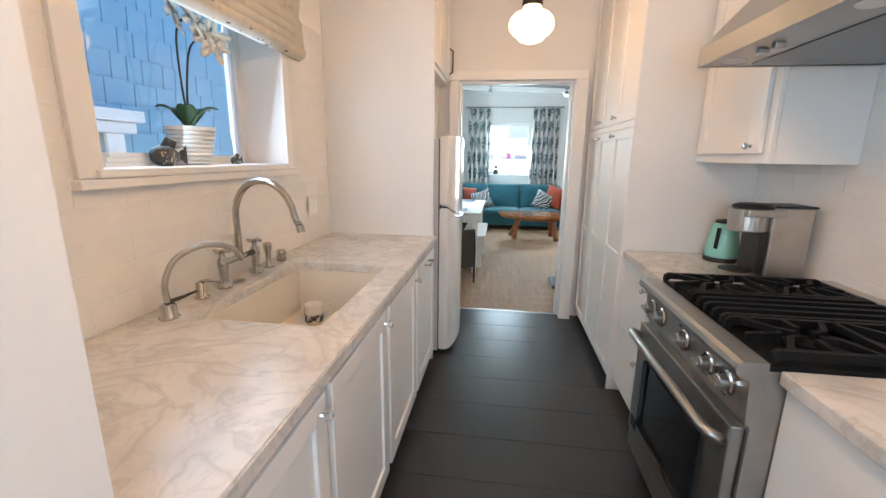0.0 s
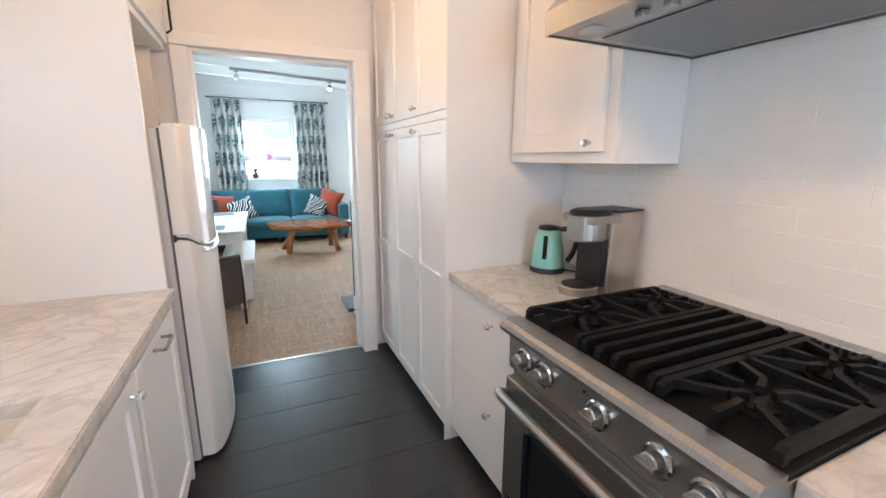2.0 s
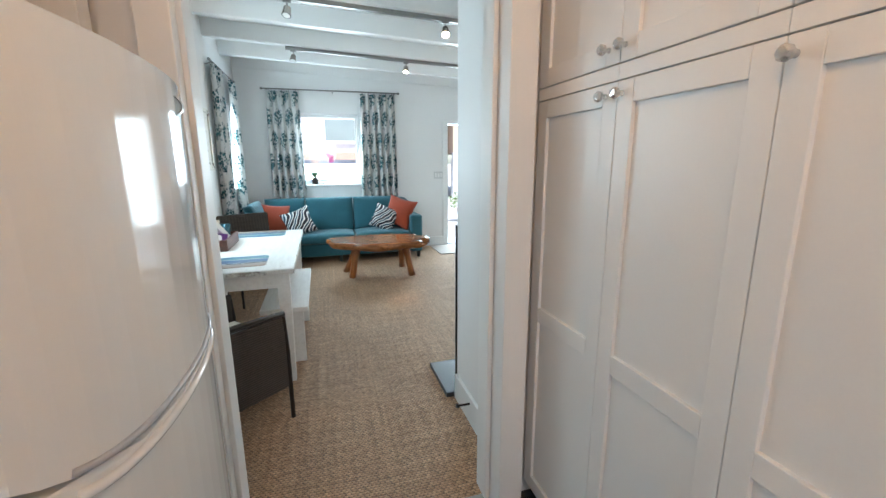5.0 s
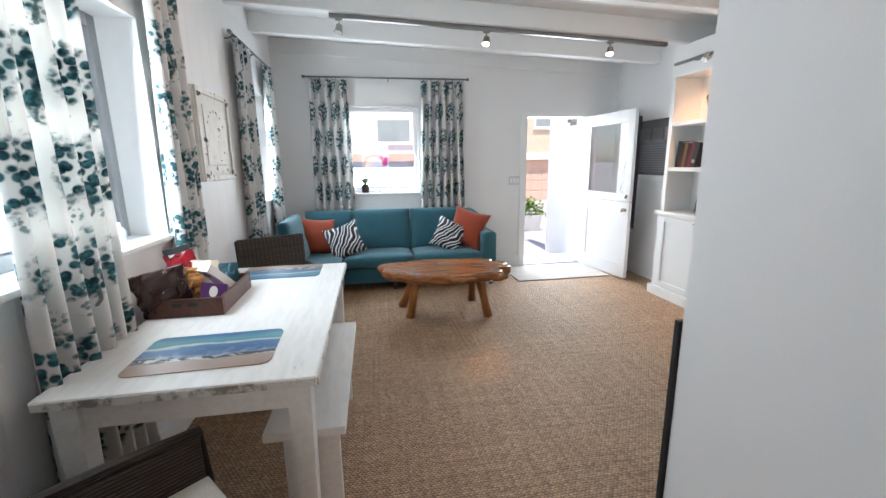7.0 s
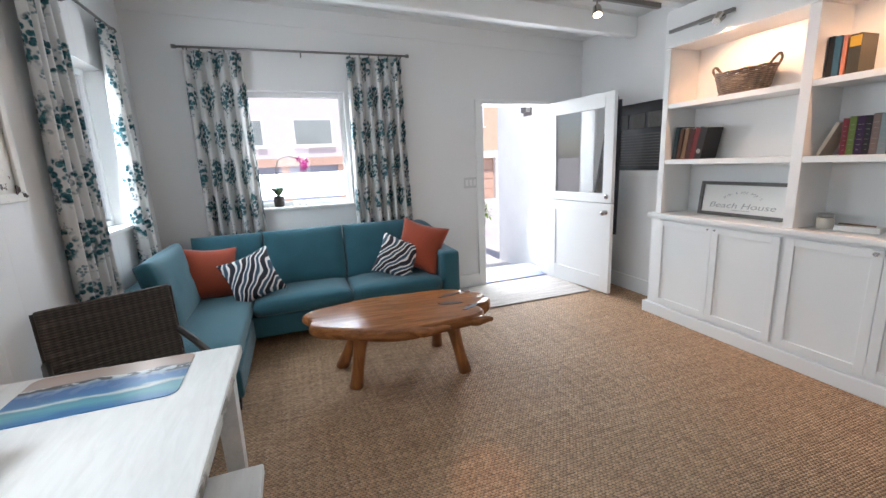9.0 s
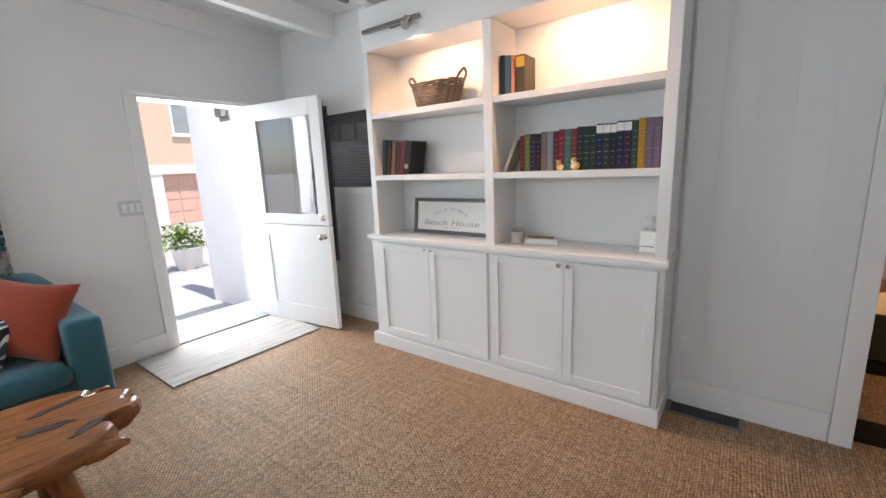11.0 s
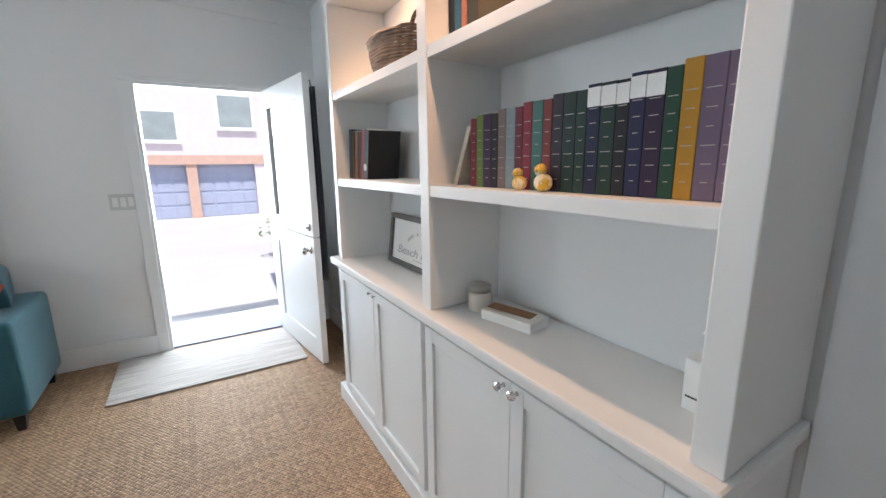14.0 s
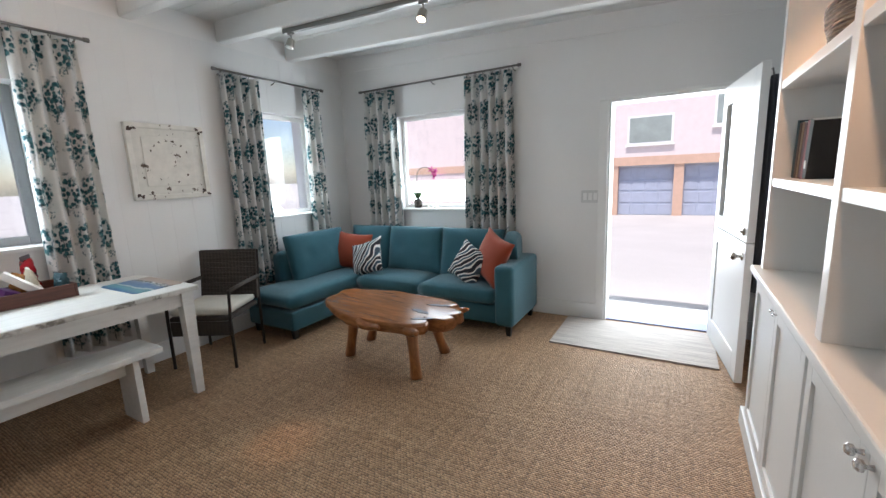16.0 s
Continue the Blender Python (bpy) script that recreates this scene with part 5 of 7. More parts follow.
# built-in bookcase
BX, BY0, BY1, BM = 3.38, 5.878, 7.895, 6.872
bc = thing("bookcase", 3.55, 6.9, 0.0, label="white built-in bookcase with four cupboard doors below", category="bookcase")
part("plinth", box(BX - 0.022, XR - 0.002, BY0 - 0.012, BY1 + 0.075, 0, 0.10, bevel=0.006), CAB, bc)
part("cupboard_body", box(BX + 0.024, XR - 0.002, BY0 + 0.004, BY1 + 0.04, 0.101, 0.872), CAB, bc)
part("face_frame", box(BX + 0.004, BX + 0.0235, BY0 + 0.004, BY1 + 0.04, 0.101, 0.872, bevel=0.002), CAB, bc)
part("counter", box(BX - 0.035, XR - 0.002, BY0 - 0.014, BY1 + 0.06, 0.874, 0.912, bevel=0.008), CAB, bc)
for y0, y1, ks in ((5.912, 6.385, 1), (6.387, 6.860, -1), (6.892, 7.361, 1), (7.363, 7.848, -1)):
    d = shaker(BX + 0.0035, y0, y1, 0.125, 0.855, -1, bc, rail=0.05)
    knob(BX - 0.017, (y1 - 0.026) if ks > 0 else (y0 + 0.026), 0.835, -1, d, 0.013 if y0 < 6.5 else 0.007)
UP = 2.62
part("back_panel", box(XR - 0.02, XR - 0.003, BY0 + 0.03, BY1 - 0.03, 0.913, 2.52), CAB, bc)
for y0, y1 in ((BY0, BY0 + 0.057), (BM - 0.03, BM + 0.03), (BY1 - 0.05, BY1)):
    part("upright", box(BX, XR - 0.0205, y0, y1, 0.913, 2.222, bevel=0.003), CAB, bc)
for z in (1.356, 1.797):
    for y0, y1 in ((BY0 + 0.0575, BM - 0.0305), (BM + 0.0305, BY1 - 0.0505)):
        part("shelf", box(BX + 0.004, XR - 0.021, y0, y1, z - 0.034, z + 0.004, bevel=0.003), CAB, bc)
part("crown", box(BX - 0.004, XR - 0.0205, BY0 - 0.004, BY1 + 0.004, 2.224, 2.50, bevel=0.006), CAB, bc)

# entrance door, standing open into the room
ed = thing("entrance_door", 3.29, 9.34, 0.012, rz=0, label="white dutch door with a glass upper half, standing open", category="door")
HINGE, LW = Vector((3.285, 9.335)), 0.90
ang = math.degrees(math.atan2(8.43 - 9.335, 3.40 - 3.285))
ed.matrix_basis = pose(HINGE.x, HINGE.y, 0.012, 0, 0, ang)
bm = bmesh.new()
box(0, 0.11, -0.022, 0.022, 0.0, 0.93, 0.003, 2, bm), box(LW - 0.11, LW, -0.022, 0.022, 0.0, 0.93, 0.003, 2, bm), box(0.11, LW - 0.11, -0.022, 0.022, 0.0, 0.17, 0.003, 2, bm), box(0.11, LW - 0.11, -0.022, 0.022, 0.82, 0.93, 0.003, 2, bm), box(0.10, LW - 0.10, -0.012, 0.012, 0.16, 0.83, bm=bm)
lowleaf = part("lower_leaf", bm, TRIM, ed, local=True)
bm = bmesh.new()
box(0, 0.11, -0.022, 0.022, 0.937, 2.0, 0.003, 2, bm), box(LW - 0.11, LW, -0.022, 0.022, 0.937, 2.0, 0.003, 2, bm), box(0.11, LW - 0.11, -0.022, 0.022, 0.937, 1.03, 0.003, 2, bm), box(0.11, LW - 0.11, -0.022, 0.022, 1.86, 2.0, 0.003, 2, bm)
upleaf = part("upper_leaf", bm, TRIM, ed, local=True)
DOOR_GLASS = make_glass("double_door_glass")
DOOR_GLASS.node_tree.nodes["Principled BSDF"].inputs["IOR"].default_value = 2.0
part("pane", box(0.11, LW - 0.11, -0.004, 0.004, 1.03, 1.86), DOOR_GLASS, upleaf)
for z in (0.84, 1.0):
    for s in (-1, 1):
        part("door_knob", shift(lathe([(0, 0), (0.026, 0), (0.026, 0.006), (0.011, 0.01), (0.011, 0.032), (0.026, 0.042), (0.027, 0.055), (0.016, 0.064), (0, 0.066)] if z < 0.9 else [(0, 0), (0.026, 0), (0.024, 0.01), (0.008, 0.014), (0.006, 0.026), (0, 0.027)], 16), Matrix.Translation((LW - 0.06, s * 0.022, z)) @ Matrix.Rotation(radians(-90 * s), 4, "X")), CHROME, lowleaf if z < 0.9 else upleaf, "nickel knob", smooth=True)

# rug at the entrance
rug = tagged(part("door_rug", box(2.10, 3.31, 8.62, 9.33, 0.001, 0.013, bevel=0.003), RUG), "pale grey woven rug inside the entrance", "rug")


# curtains
def curtain(u0, u1, z0, z1, axis, at, out, label, seed, amp=0.05, waves=None):
    """Pleated cloth hanging from a rod; UV runs in metres of cloth."""
    rng = random.Random(seed)
    w = u1 - u0
    n, m = max(40, int(w * 190)), 16
    waves = waves or max(3, round(w / 0.088))
    ph = [rng.uniform(-0.6, 0.6) for _ in range(waves + 1)]
    bm = bmesh.new()
    layer = bm.loops.layers.uv.new("UVMap")
    grid, uvs = [], []
    for j in range(m + 1):
        t = j / m
        row, arc, last = [], 0.0, None
        ur = []
        for i in range(n + 1):
            s = i / n
            k = s * waves
            a = ph[int(min(k, waves - 1))] * (1 - abs(2 * (k % 1) - 1))
            d = amp * (0.55 + 0.55 * t) * math.sin(2 * math.pi * k + a * t * 2) + 0.008 * math.sin(5 * t + 9 * s)
            flare = 1 + 0.10 * (t - 0.4)
            u = (u0 + u1) / 2 + (s - 0.5) * w * flare
            z = z1 + (z0 - z1) * t
            p = Vector((u, at + out * (0.02 + amp + d), z)) if axis == "x" else Vector((at + out * (0.02 + amp + d), u, z))
            if last is not None:
                arc += math.hypot(u - last[0], d - last[1])
            last = (u, d)
            row.append(bm.verts.new(p))
            ur.append((arc + seed * 0.37, z))
        grid.append(row)
        uvs.append(ur)
    for j in range(m):
        for i in range(n):
            f = bm.faces.new((grid[j][i], grid[j][i + 1], grid[j + 1][i + 1], grid[j + 1][i]))
            for lp, (jj, ii) in zip(f.loops, ((j, i), (j, i + 1), (j + 1, i + 1), (j + 1, i))):
                lp[layer].uv = uvs[jj][ii]
    c = thing("curtain", *((u0 + u1) / 2, at, z0) if axis == "x" else (at, (u0 + u1) / 2, z0), label=label, category="curtain", group="printed curtains")
    ob = part("cloth", bm, CLOTH, c, smooth=True)
    sol = ob.modifiers.new("thickness", "SOLIDIFY")
    sol.thickness = 0.003
    for k in range(waves):
        s = (k + 0.5) / waves
        u = u0 + s * w
        ctr = (u, at + out * ROD, z1 + 0.012) if axis == "x" else (at + out * ROD, u, z1 + 0.012)
        ring = []
        for q in range(13):
            b = 2 * math.pi * q / 12
            o = (0, 0.017 * math.cos(b), 0.017 * math.sin(b)) if axis == "x" else (0.017 * math.cos(b), 0, 0.017 * math.sin(b))
            ring.append(tuple(a + c2 for a, c2 in zip(ctr, o)))
        part("ring", tube(ring, 0.003, 6), PEWTER, c)
    return c


ROD = 0.07


def rod(u0, u1, z, axis, at, out):
    r = thing("curtain_rod", *((u0 + u1) / 2, at, z) if axis == "x" else (at, (u0 + u1) / 2, z), label="pewter curtain rod on wall brackets", category="curtain rod", group="curtain rods")
    P = lambda u, d, h: (u, at + out * d, h) if axis == "x" else (at + out * d, u, h)
    part("pole", bar(P(u0, ROD, z), P(u1, ROD, z), 0.010), PEWTER, r, smooth=True)
    for u, s in ((u0, -1), (u1, 1)):
        part("finial", bar(P(u, ROD, z), P(u + s * 0.03, ROD, z), 0.016), PEWTER, r)
    for u in (u0 + 0.05, (u0 + u1) / 2, u1 - 0.05):
        part("bracket", tube([P(u, 0.0, z - 0.03), P(u, 0.03, z - 0.03), P(u, ROD, z - 0.012)], 0.006, 6), PEWTER, r)
    return r


rod(-0.33, 1.60, 2.44, "x", YF, -1)
curtain(-0.30, 0.16, 0.78, 2.41, "x", YF, -1, "white curtain printed with blue-green sea plants over the sofa", 1)
curtain(1.02, 1.56, 0.78, 2.41, "x", YF, -1, "white curtain printed with blue-green sea plants beside the entrance", 2)
rod(7.70, 8.95, 2.45, "y", XL, 1)
curtain(7.72, 8.14, 0.42, 2.42, "y", XL, 1, "white printed curtain in the sofa corner", 3)
curtain(8.66, 8.93, 0.75, 2.42, "y", XL, 1, "narrow white printed curtain beside the corner window", 4)
rod(5.20, 6.76, 2.46, "y", XL, 1)
curtain(6.34, 6.72, 0.30, 2.43, "y", XL, 1, "white printed curtain hanging behind the dining table", 5)
curtain(5.36, 5.86, 0.10, 2.43, "y", XL, 1, "white printed curtain hanging near the kitchen doorway", 6)

# chipped tin panel on the wall
pn = thing("wall_art", XL + 0.02, 7.22, 1.33, label="chipped white pressed-tin panel on the wall", category="wall art")
part("panel", box(XL + 0.002, XL + 0.03, 6.925, 7.525, 1.335, 1.935, bevel=0.004), PICTURE_WHITE, pn)
for q in ((6.925, 7.525, 1.335, 1.375), (6.925, 7.525, 1.895, 1.935), (6.925, 6.965, 1.376, 1.894), (7.485, 7.525, 1.376, 1.894)):
    part("raised_edge", box(XL + 0.031, XL + 0.045, *q, bevel=0.006), PICTURE_WHITE, pn)
part("raised_ring", box(XL + 0.031, XL + 0.037, 7.03, 7.42, 1.44, 1.83, bevel=0.004), PICTURE_WHITE, pn)
RUST = plain("bare_rusty_tin", (0.07, 0.045, 0.035), 0.7)
rng = random.Random(21)
spots = [(7.225 + sy * rng.uniform(0.235, 0.285), 1.635 + sz * rng.uniform(0.24, 0.285), 0.0455, 0.020) for sy in (-1, 1) for sz in (-1, 1) for _ in range(4)]
spots += [(7.225 + 0.16 * math.cos(a), 1.635 + 0.17 * math.sin(a), 0.0375, 0.013) for a in (0.5, 0.9, 1.3, 1.65, 2.0, 2.3, 2.6, 4.1, 5.0, 5.6)]
for y, z, d, r in spots:
    n, turn, flat = 9, rng.uniform(0, 3), rng.uniform(0.35, 0.8)
    ring = []
    for q in range(n):
        a, k = 2 * math.pi * q / n, r * rng.uniform(0.5, 1.1)
        u, v = k * math.cos(a), k * flat * math.sin(a)
        ring.append((y + u * math.cos(turn) - v * math.sin(turn), z + u * math.sin(turn) + v * math.cos(turn)))
    part("paint_chip", loft([(XL + d - 0.004, a, b) for a, b in ring], [(XL + d, a, b) for a, b in ring]), RUST, pn, "dark chip in the paint")



# ---- kitchen: fittings and small things ----
def smooth_path(points, n=8):
    """A rounded path through points (Catmull-Rom)."""
    p = [Vector(q) for q in points]
    p = [2 * p[0] - p[1], *p, 2 * p[-1] - p[-2]]
    out = []
    for a, b, c, d in zip(p, p[1:], p[2:], p[3:]):
        for k in range(n):
            t = k / n
            out.append(0.5 * (2 * b + (c - a) * t + (2 * a - 5 * b + 4 * c - d) * t * t + (3 * b - a - 3 * c + d) * t ** 3))
    return [tuple(v) for v in out] + [tuple(p[-2])]


CT = 0.908
# bridge faucet
fx, fy = -0.672, 1.865
fc = thing("bridge_faucet", fx, fy, CT, label="polished nickel bridge faucet with cross handles", category="faucet")
for y in (1.755, 1.975):
    part("post", lathe([(0, 0), (0.029, 0), (0.03, 0.006), (0.02, 0.012), (0.015, 0.03), (0.017, 0.075), (0.02, 0.085), (0.02, 0.115), (0.012, 0.125), (0.01, 0.145), (0, 0.146)], 20, (fx, y, CT)), CHROME, fc, smooth=True)
    h = part("handle", bar((fx - 0.035, y, CT + 0.15), (fx + 0.035, y, CT + 0.15), 0.006), CHROME, fc, "cross handle")
    part("cross_arm", bar((fx, y - 0.035, CT + 0.151), (fx, y + 0.035, CT + 0.151), 0.006), CHROME, h)
part("bridge", bar((fx, 1.755, CT + 0.10), (fx, 1.975, CT + 0.10), 0.013), CHROME, fc, smooth=True)
arc = [(fx, fy, CT + 0.10), (fx, fy, CT + 0.25)] + [(fx + 0.155 * (1 - math.cos(a)), fy - 0.0 - 0.09 * (1 - math.cos(a)) / 2, CT + 0.27 + 0.155 * math.sin(a)) for a in [k * math.pi * 0.95 / 12 for k in range(13)]] + [(fx + 0.33, fy - 0.095, CT + 0.255)]
part("spout", tube(arc, 0.0135, 14), CHROME, fc, smooth=True)
part("spout_tip", bar((fx + 0.328, fy - 0.094, CT + 0.262), (fx + 0.334, fy - 0.096, CT + 0.235), 0.016, n=16), CHROME, fc)
# filtered-water tap
ft = thing("water_tap", -0.64, 1.43, CT, label="small nickel filtered-water tap with a black lever", category="faucet")
part("base", lathe([(0, 0), (0.030, 0), (0.032, 0.005), (0.024, 0.009), (0.024, 0.045), (0.018, 0.05), (0, 0.05)], 20, (-0.64, 1.43, CT)), CHROME, ft, smooth=True)
part("spout", tube(smooth_path([(-0.64, 1.43, CT + 0.05), (-0.64, 1.43, CT + 0.12), (-0.62, 1.46, CT + 0.19), (-0.57, 1.53, CT + 0.225), (-0.52, 1.60, CT + 0.205), (-0.50, 1.63, CT + 0.155)]), 0.0095, 10), CHROME, ft, smooth=True)
part("lever", tube([(-0.64, 1.435, CT + 0.055), (-0.62, 1.47, CT + 0.06), (-0.60, 1.515, CT + 0.068)], [0.008, 0.006, 0.004], 8), BLACK, ft, "black lever")


def small_fitting(name, x, y, prof, label):
    ob = part(name, lathe(prof, 18, (0, 0, 0)), CHROME, smooth=True)
    ob.matrix_basis = Matrix.Translation((x, y, CT))
    return tagged(ob, label, "sink fitting")


sp = thing("soap_dispenser", -0.675, 1.625, CT, label="nickel soap pump beside the sink", category="soap pump")
part("pump_body", lathe([(0, 0), (0.026, 0), (0.027, 0.006), (0.017, 0.01), (0.017, 0.058), (0.010, 0.062), (0, 0.063)], 18, (-0.675, 1.625, CT)), CHROME, sp, smooth=True)
part("nozzle", tube([(-0.675, 1.625, CT + 0.062), (-0.65, 1.625, CT + 0.07), (-0.60, 1.628, CT + 0.066)], 0.006, 8), CHROME, sp, smooth=True)
small_fitting("hole_cover", -0.66, 1.83, [(0, 0), (0.025, 0), (0.023, 0.008), (0, 0.01)], "low nickel hole cover behind the sink")
small_fitting("side_spray", -0.672, 2.075, [(0, 0), (0.026, 0), (0.022, 0.01), (0.014, 0.02), (0.012, 0.06), (0.017, 0.085), (0.02, 0.105), (0.017, 0.118), (0, 0.12)], "nickel side spray standing by the sink")
small_fitting("air_gap", -0.675, 2.20, [(0, 0), (0.022, 0), (0.022, 0.05), (0.019, 0.056), (0, 0.057)], "nickel air gap cap by the sink")

mg = thing("mug", -0.43, 2.02, 0.661, label="cream mug with a dark printed band in the sink", category="mug")
part("cup", lathe([(0, 0.0), (0.036, 0.0), (0.041, 0.01), (0.042, 0.09), (0.044, 0.095), (0.040, 0.095), (0.038, 0.012), (0, 0.01)], 24, (-0.43, 2.02, 0.661)), CERAMIC, mg, smooth=True)
part("band", lathe([(0.0425, 0.015), (0.0432, 0.016), (0.0436, 0.05), (0.0428, 0.051), (0.0425, 0.015)], 24, (-0.43, 2.02, 0.661)), make_blobs("mug_print", (0.7, 0.66, 0.58), (0.03, 0.03, 0.03), 0.5, 0.54, 40), mg, "dark printed scene")
part("handle", tube(smooth_path([(-0.395, 2.04, 0.74), (-0.36, 2.06, 0.745), (-0.355, 2.065, 0.705), (-0.395, 2.04, 0.685)]), 0.007, 8), CERAMIC, mg, smooth=True)


def outlet(name, m, n, label, mat=PAPER):
    """A cover plate with n openings; it faces its own +z."""
    o = thing(name, label=label, category="outlet")
    o.matrix_basis = m
    w = 0.07 + 0.046 * (n - 1)
    part("plate", box(-w / 2, w / 2, -0.058, 0.058, 0.0, 0.005, bevel=0.002), mat, o, local=True)
    for k in range(n):
        x = (k - (n - 1) / 2) * 0.046
        part("rocker", box(x - 0.016, x + 0.016, -0.033, 0.033, 0.0052, 0.008, bevel=0.002), TRIM, o, local=True)
    return o


outlet("double_outlet", pose(KL + 0.009, 2.72, 1.13, 90, 0, 90), 2, "white double outlet on the tiled backsplash")
outlet("outlet", pose(KR - 0.009, 2.56, 1.12, 90, 0, -90), 1, "white outlet on the wall behind the kettle")

# pendant lamps
def pendant(x, y, label):
    p = thing("pendant_lamp", x, y, 2.72, label=label, category="lamp", group="kitchen pendants")
    zb = 2.077
    prof = [(0, 0), (0.035, 0.004), (0.07, 0.018), (0.092, 0.045), (0.105, 0.05), (0.125, 0.075), (0.13, 0.10), (0.122, 0.13), (0.10, 0.155), (0.065, 0.17), (0.055, 0.18), (0.05, 0.20)]
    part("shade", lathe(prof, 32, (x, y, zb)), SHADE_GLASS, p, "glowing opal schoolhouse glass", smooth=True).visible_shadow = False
    part("fitter", lathe([(0.054, 0.195), (0.058, 0.2), (0.056, 0.24), (0.03, 0.26), (0.012, 0.28), (0, 0.28)], 24, (x, y, zb)), DARKMETAL, p, "dark metal fitter", smooth=True)
    part("stem", bar((x, y, zb + 0.275), (x, y, 2.70), 0.007), DARKMETAL, p)
    part("canopy", lathe([(0, 2.695), (0.06, 2.70), (0.065, 2.72), (0, 2.72)], 24, (x, y, 0)), DARKMETAL, p, smooth=True)
    return p


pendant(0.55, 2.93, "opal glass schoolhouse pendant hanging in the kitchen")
# unseen copy of the pendant, holding the added second bulb
pendant(0.55, 1.15, "unseen opal glass pendant added over the worktop")

# kettle
kt = thing("kettle", 1.60, 2.635, CT, label="mint green electric kettle with a black handle", category="kettle")
K = (1.60, 2.635, CT)
part("base", lathe([(0, 0), (0.082, 0), (0.084, 0.008), (0.08, 0.022), (0, 0.022)], 28, K), BLACK, kt, "black base")
part("body", lathe([(0, 0.023), (0.078, 0.023), (0.079, 0.03), (0.074, 0.09), (0.062, 0.17), (0.054, 0.20), (0, 0.205)], 28, K), MINT, kt, smooth=True)
part("lid", lathe([(0, 0.203), (0.05, 0.203), (0.046, 0.216), (0.02, 0.222), (0, 0.222)], 28, K), BLACK, kt, "black lid", smooth=True)
part("handle", tube(smooth_path([(1.63, 2.605, CT + 0.205), (1.665, 2.565, CT + 0.205), (1.685, 2.54, CT + 0.165), (1.675, 2.545, CT + 0.10), (1.66, 2.565, CT + 0.055)]), 0.012, 10), BLACK, kt, "black loop handle", smooth=True)
part("gauge", shift(box(-0.010, 0.010, -0.003, 0.003, -0.055, 0.055, bevel=0.003), Matrix.Translation((1.60 - 0.052, 2.635 - 0.045, CT + 0.125)) @ Matrix.Rotation(radians(-48), 4, "Z") @ Matrix.Rotation(radians(-8), 4, "X")), BLACK_GLASS, kt, "dark water gauge")
cord = thing("power_cord", 1.70, 2.50, CT, label="black power cord coiled behind the kettle", category="cord")
part("cable", tube(smooth_path([(1.66, 2.60, CT + 0.006), (1.71, 2.53, CT + 0.006), (1.74, 2.47, CT + 0.02), (1.72, 2.45, CT + 0.05), (1.70, 2.50, CT + 0.07), (1.73, 2.54, CT + 0.03), (1.76, 2.50, CT + 0.006), (1.77, 2.54, 1.05), (1.79, 2.56, 1.10)]), 0.004, 6), BLACK, cord, smooth=True)

# coffee maker, its front turned to the passage
cm = thing("coffee_maker", 1.60, 2.31, CT, label="stainless steel single-serve coffee maker", category="coffee maker")
cm.matrix_basis = pose(1.60, 2.315, CT, 0, 0, 4)
part("housing", box(-0.02, 0.15, -0.075, 0.075, 0.0, 0.325, bevel=0.008), make_steel("warm_steel", (0.50, 0.47, 0.43), 0.35), cm, local=True)
part("column", box(-0.055, -0.021, -0.062, 0.062, 0.03, 0.22, bevel=0.004), BLACK, cm, "black column", local=True)
bm = lathe([(0, 0.215), (0.066, 0.215), (0.07, 0.222), (0.07, 0.315), (0, 0.315)], 28, (0, 0, 0))
part("brew_head", shift(bm, Matrix.Translation((-0.075, 0, 0)) @ Matrix.Diagonal((1.15, 1.0, 1, 1))), STEEL, cm, local=True)
part("band", box(-0.13, 0.03, -0.079, 0.079, 0.285, 0.318, bevel=0.006), STEEL, cm, local=True)
part("lid", shift(lathe([(0, 0.319), (0.072, 0.319), (0.074, 0.328), (0.055, 0.338), (0, 0.338)], 28), Matrix.Translation((-0.06, 0, 0)) @ Matrix.Diagonal((1.2, 1.0, 1, 1))), BLACK, cm, "black lid", local=True)
part("top_plate", box(0.0, 0.155, -0.078, 0.078, 0.326, 0.334, bevel=0.003), BLACK, cm, local=True)
part("drip_tray", shift(lathe([(0, 0), (0.072, 0), (0.074, 0.03), (0.07, 0.034), (0, 0.03)], 28), Matrix.Translation((-0.095, 0, 0)) @ Matrix.Diagonal((1.1, 1.0, 1, 1))), STEEL, cm, local=True)
part("drip_grid", shift(lathe([(0, 0.0325), (0.064, 0.0325), (0.066, 0.0365), (0, 0.0375)], 28), Matrix.Translation((-0.095, 0, 0)) @ Matrix.Diagonal((1.1, 1.0, 1, 1))), BLACK, cm, "black drip grid", local=True)
part("tank", box(0.02, 0.14, 0.0765, 0.105, 0.01, 0.27, bevel=0.006), BLACK_GLASS, cm, local=True)

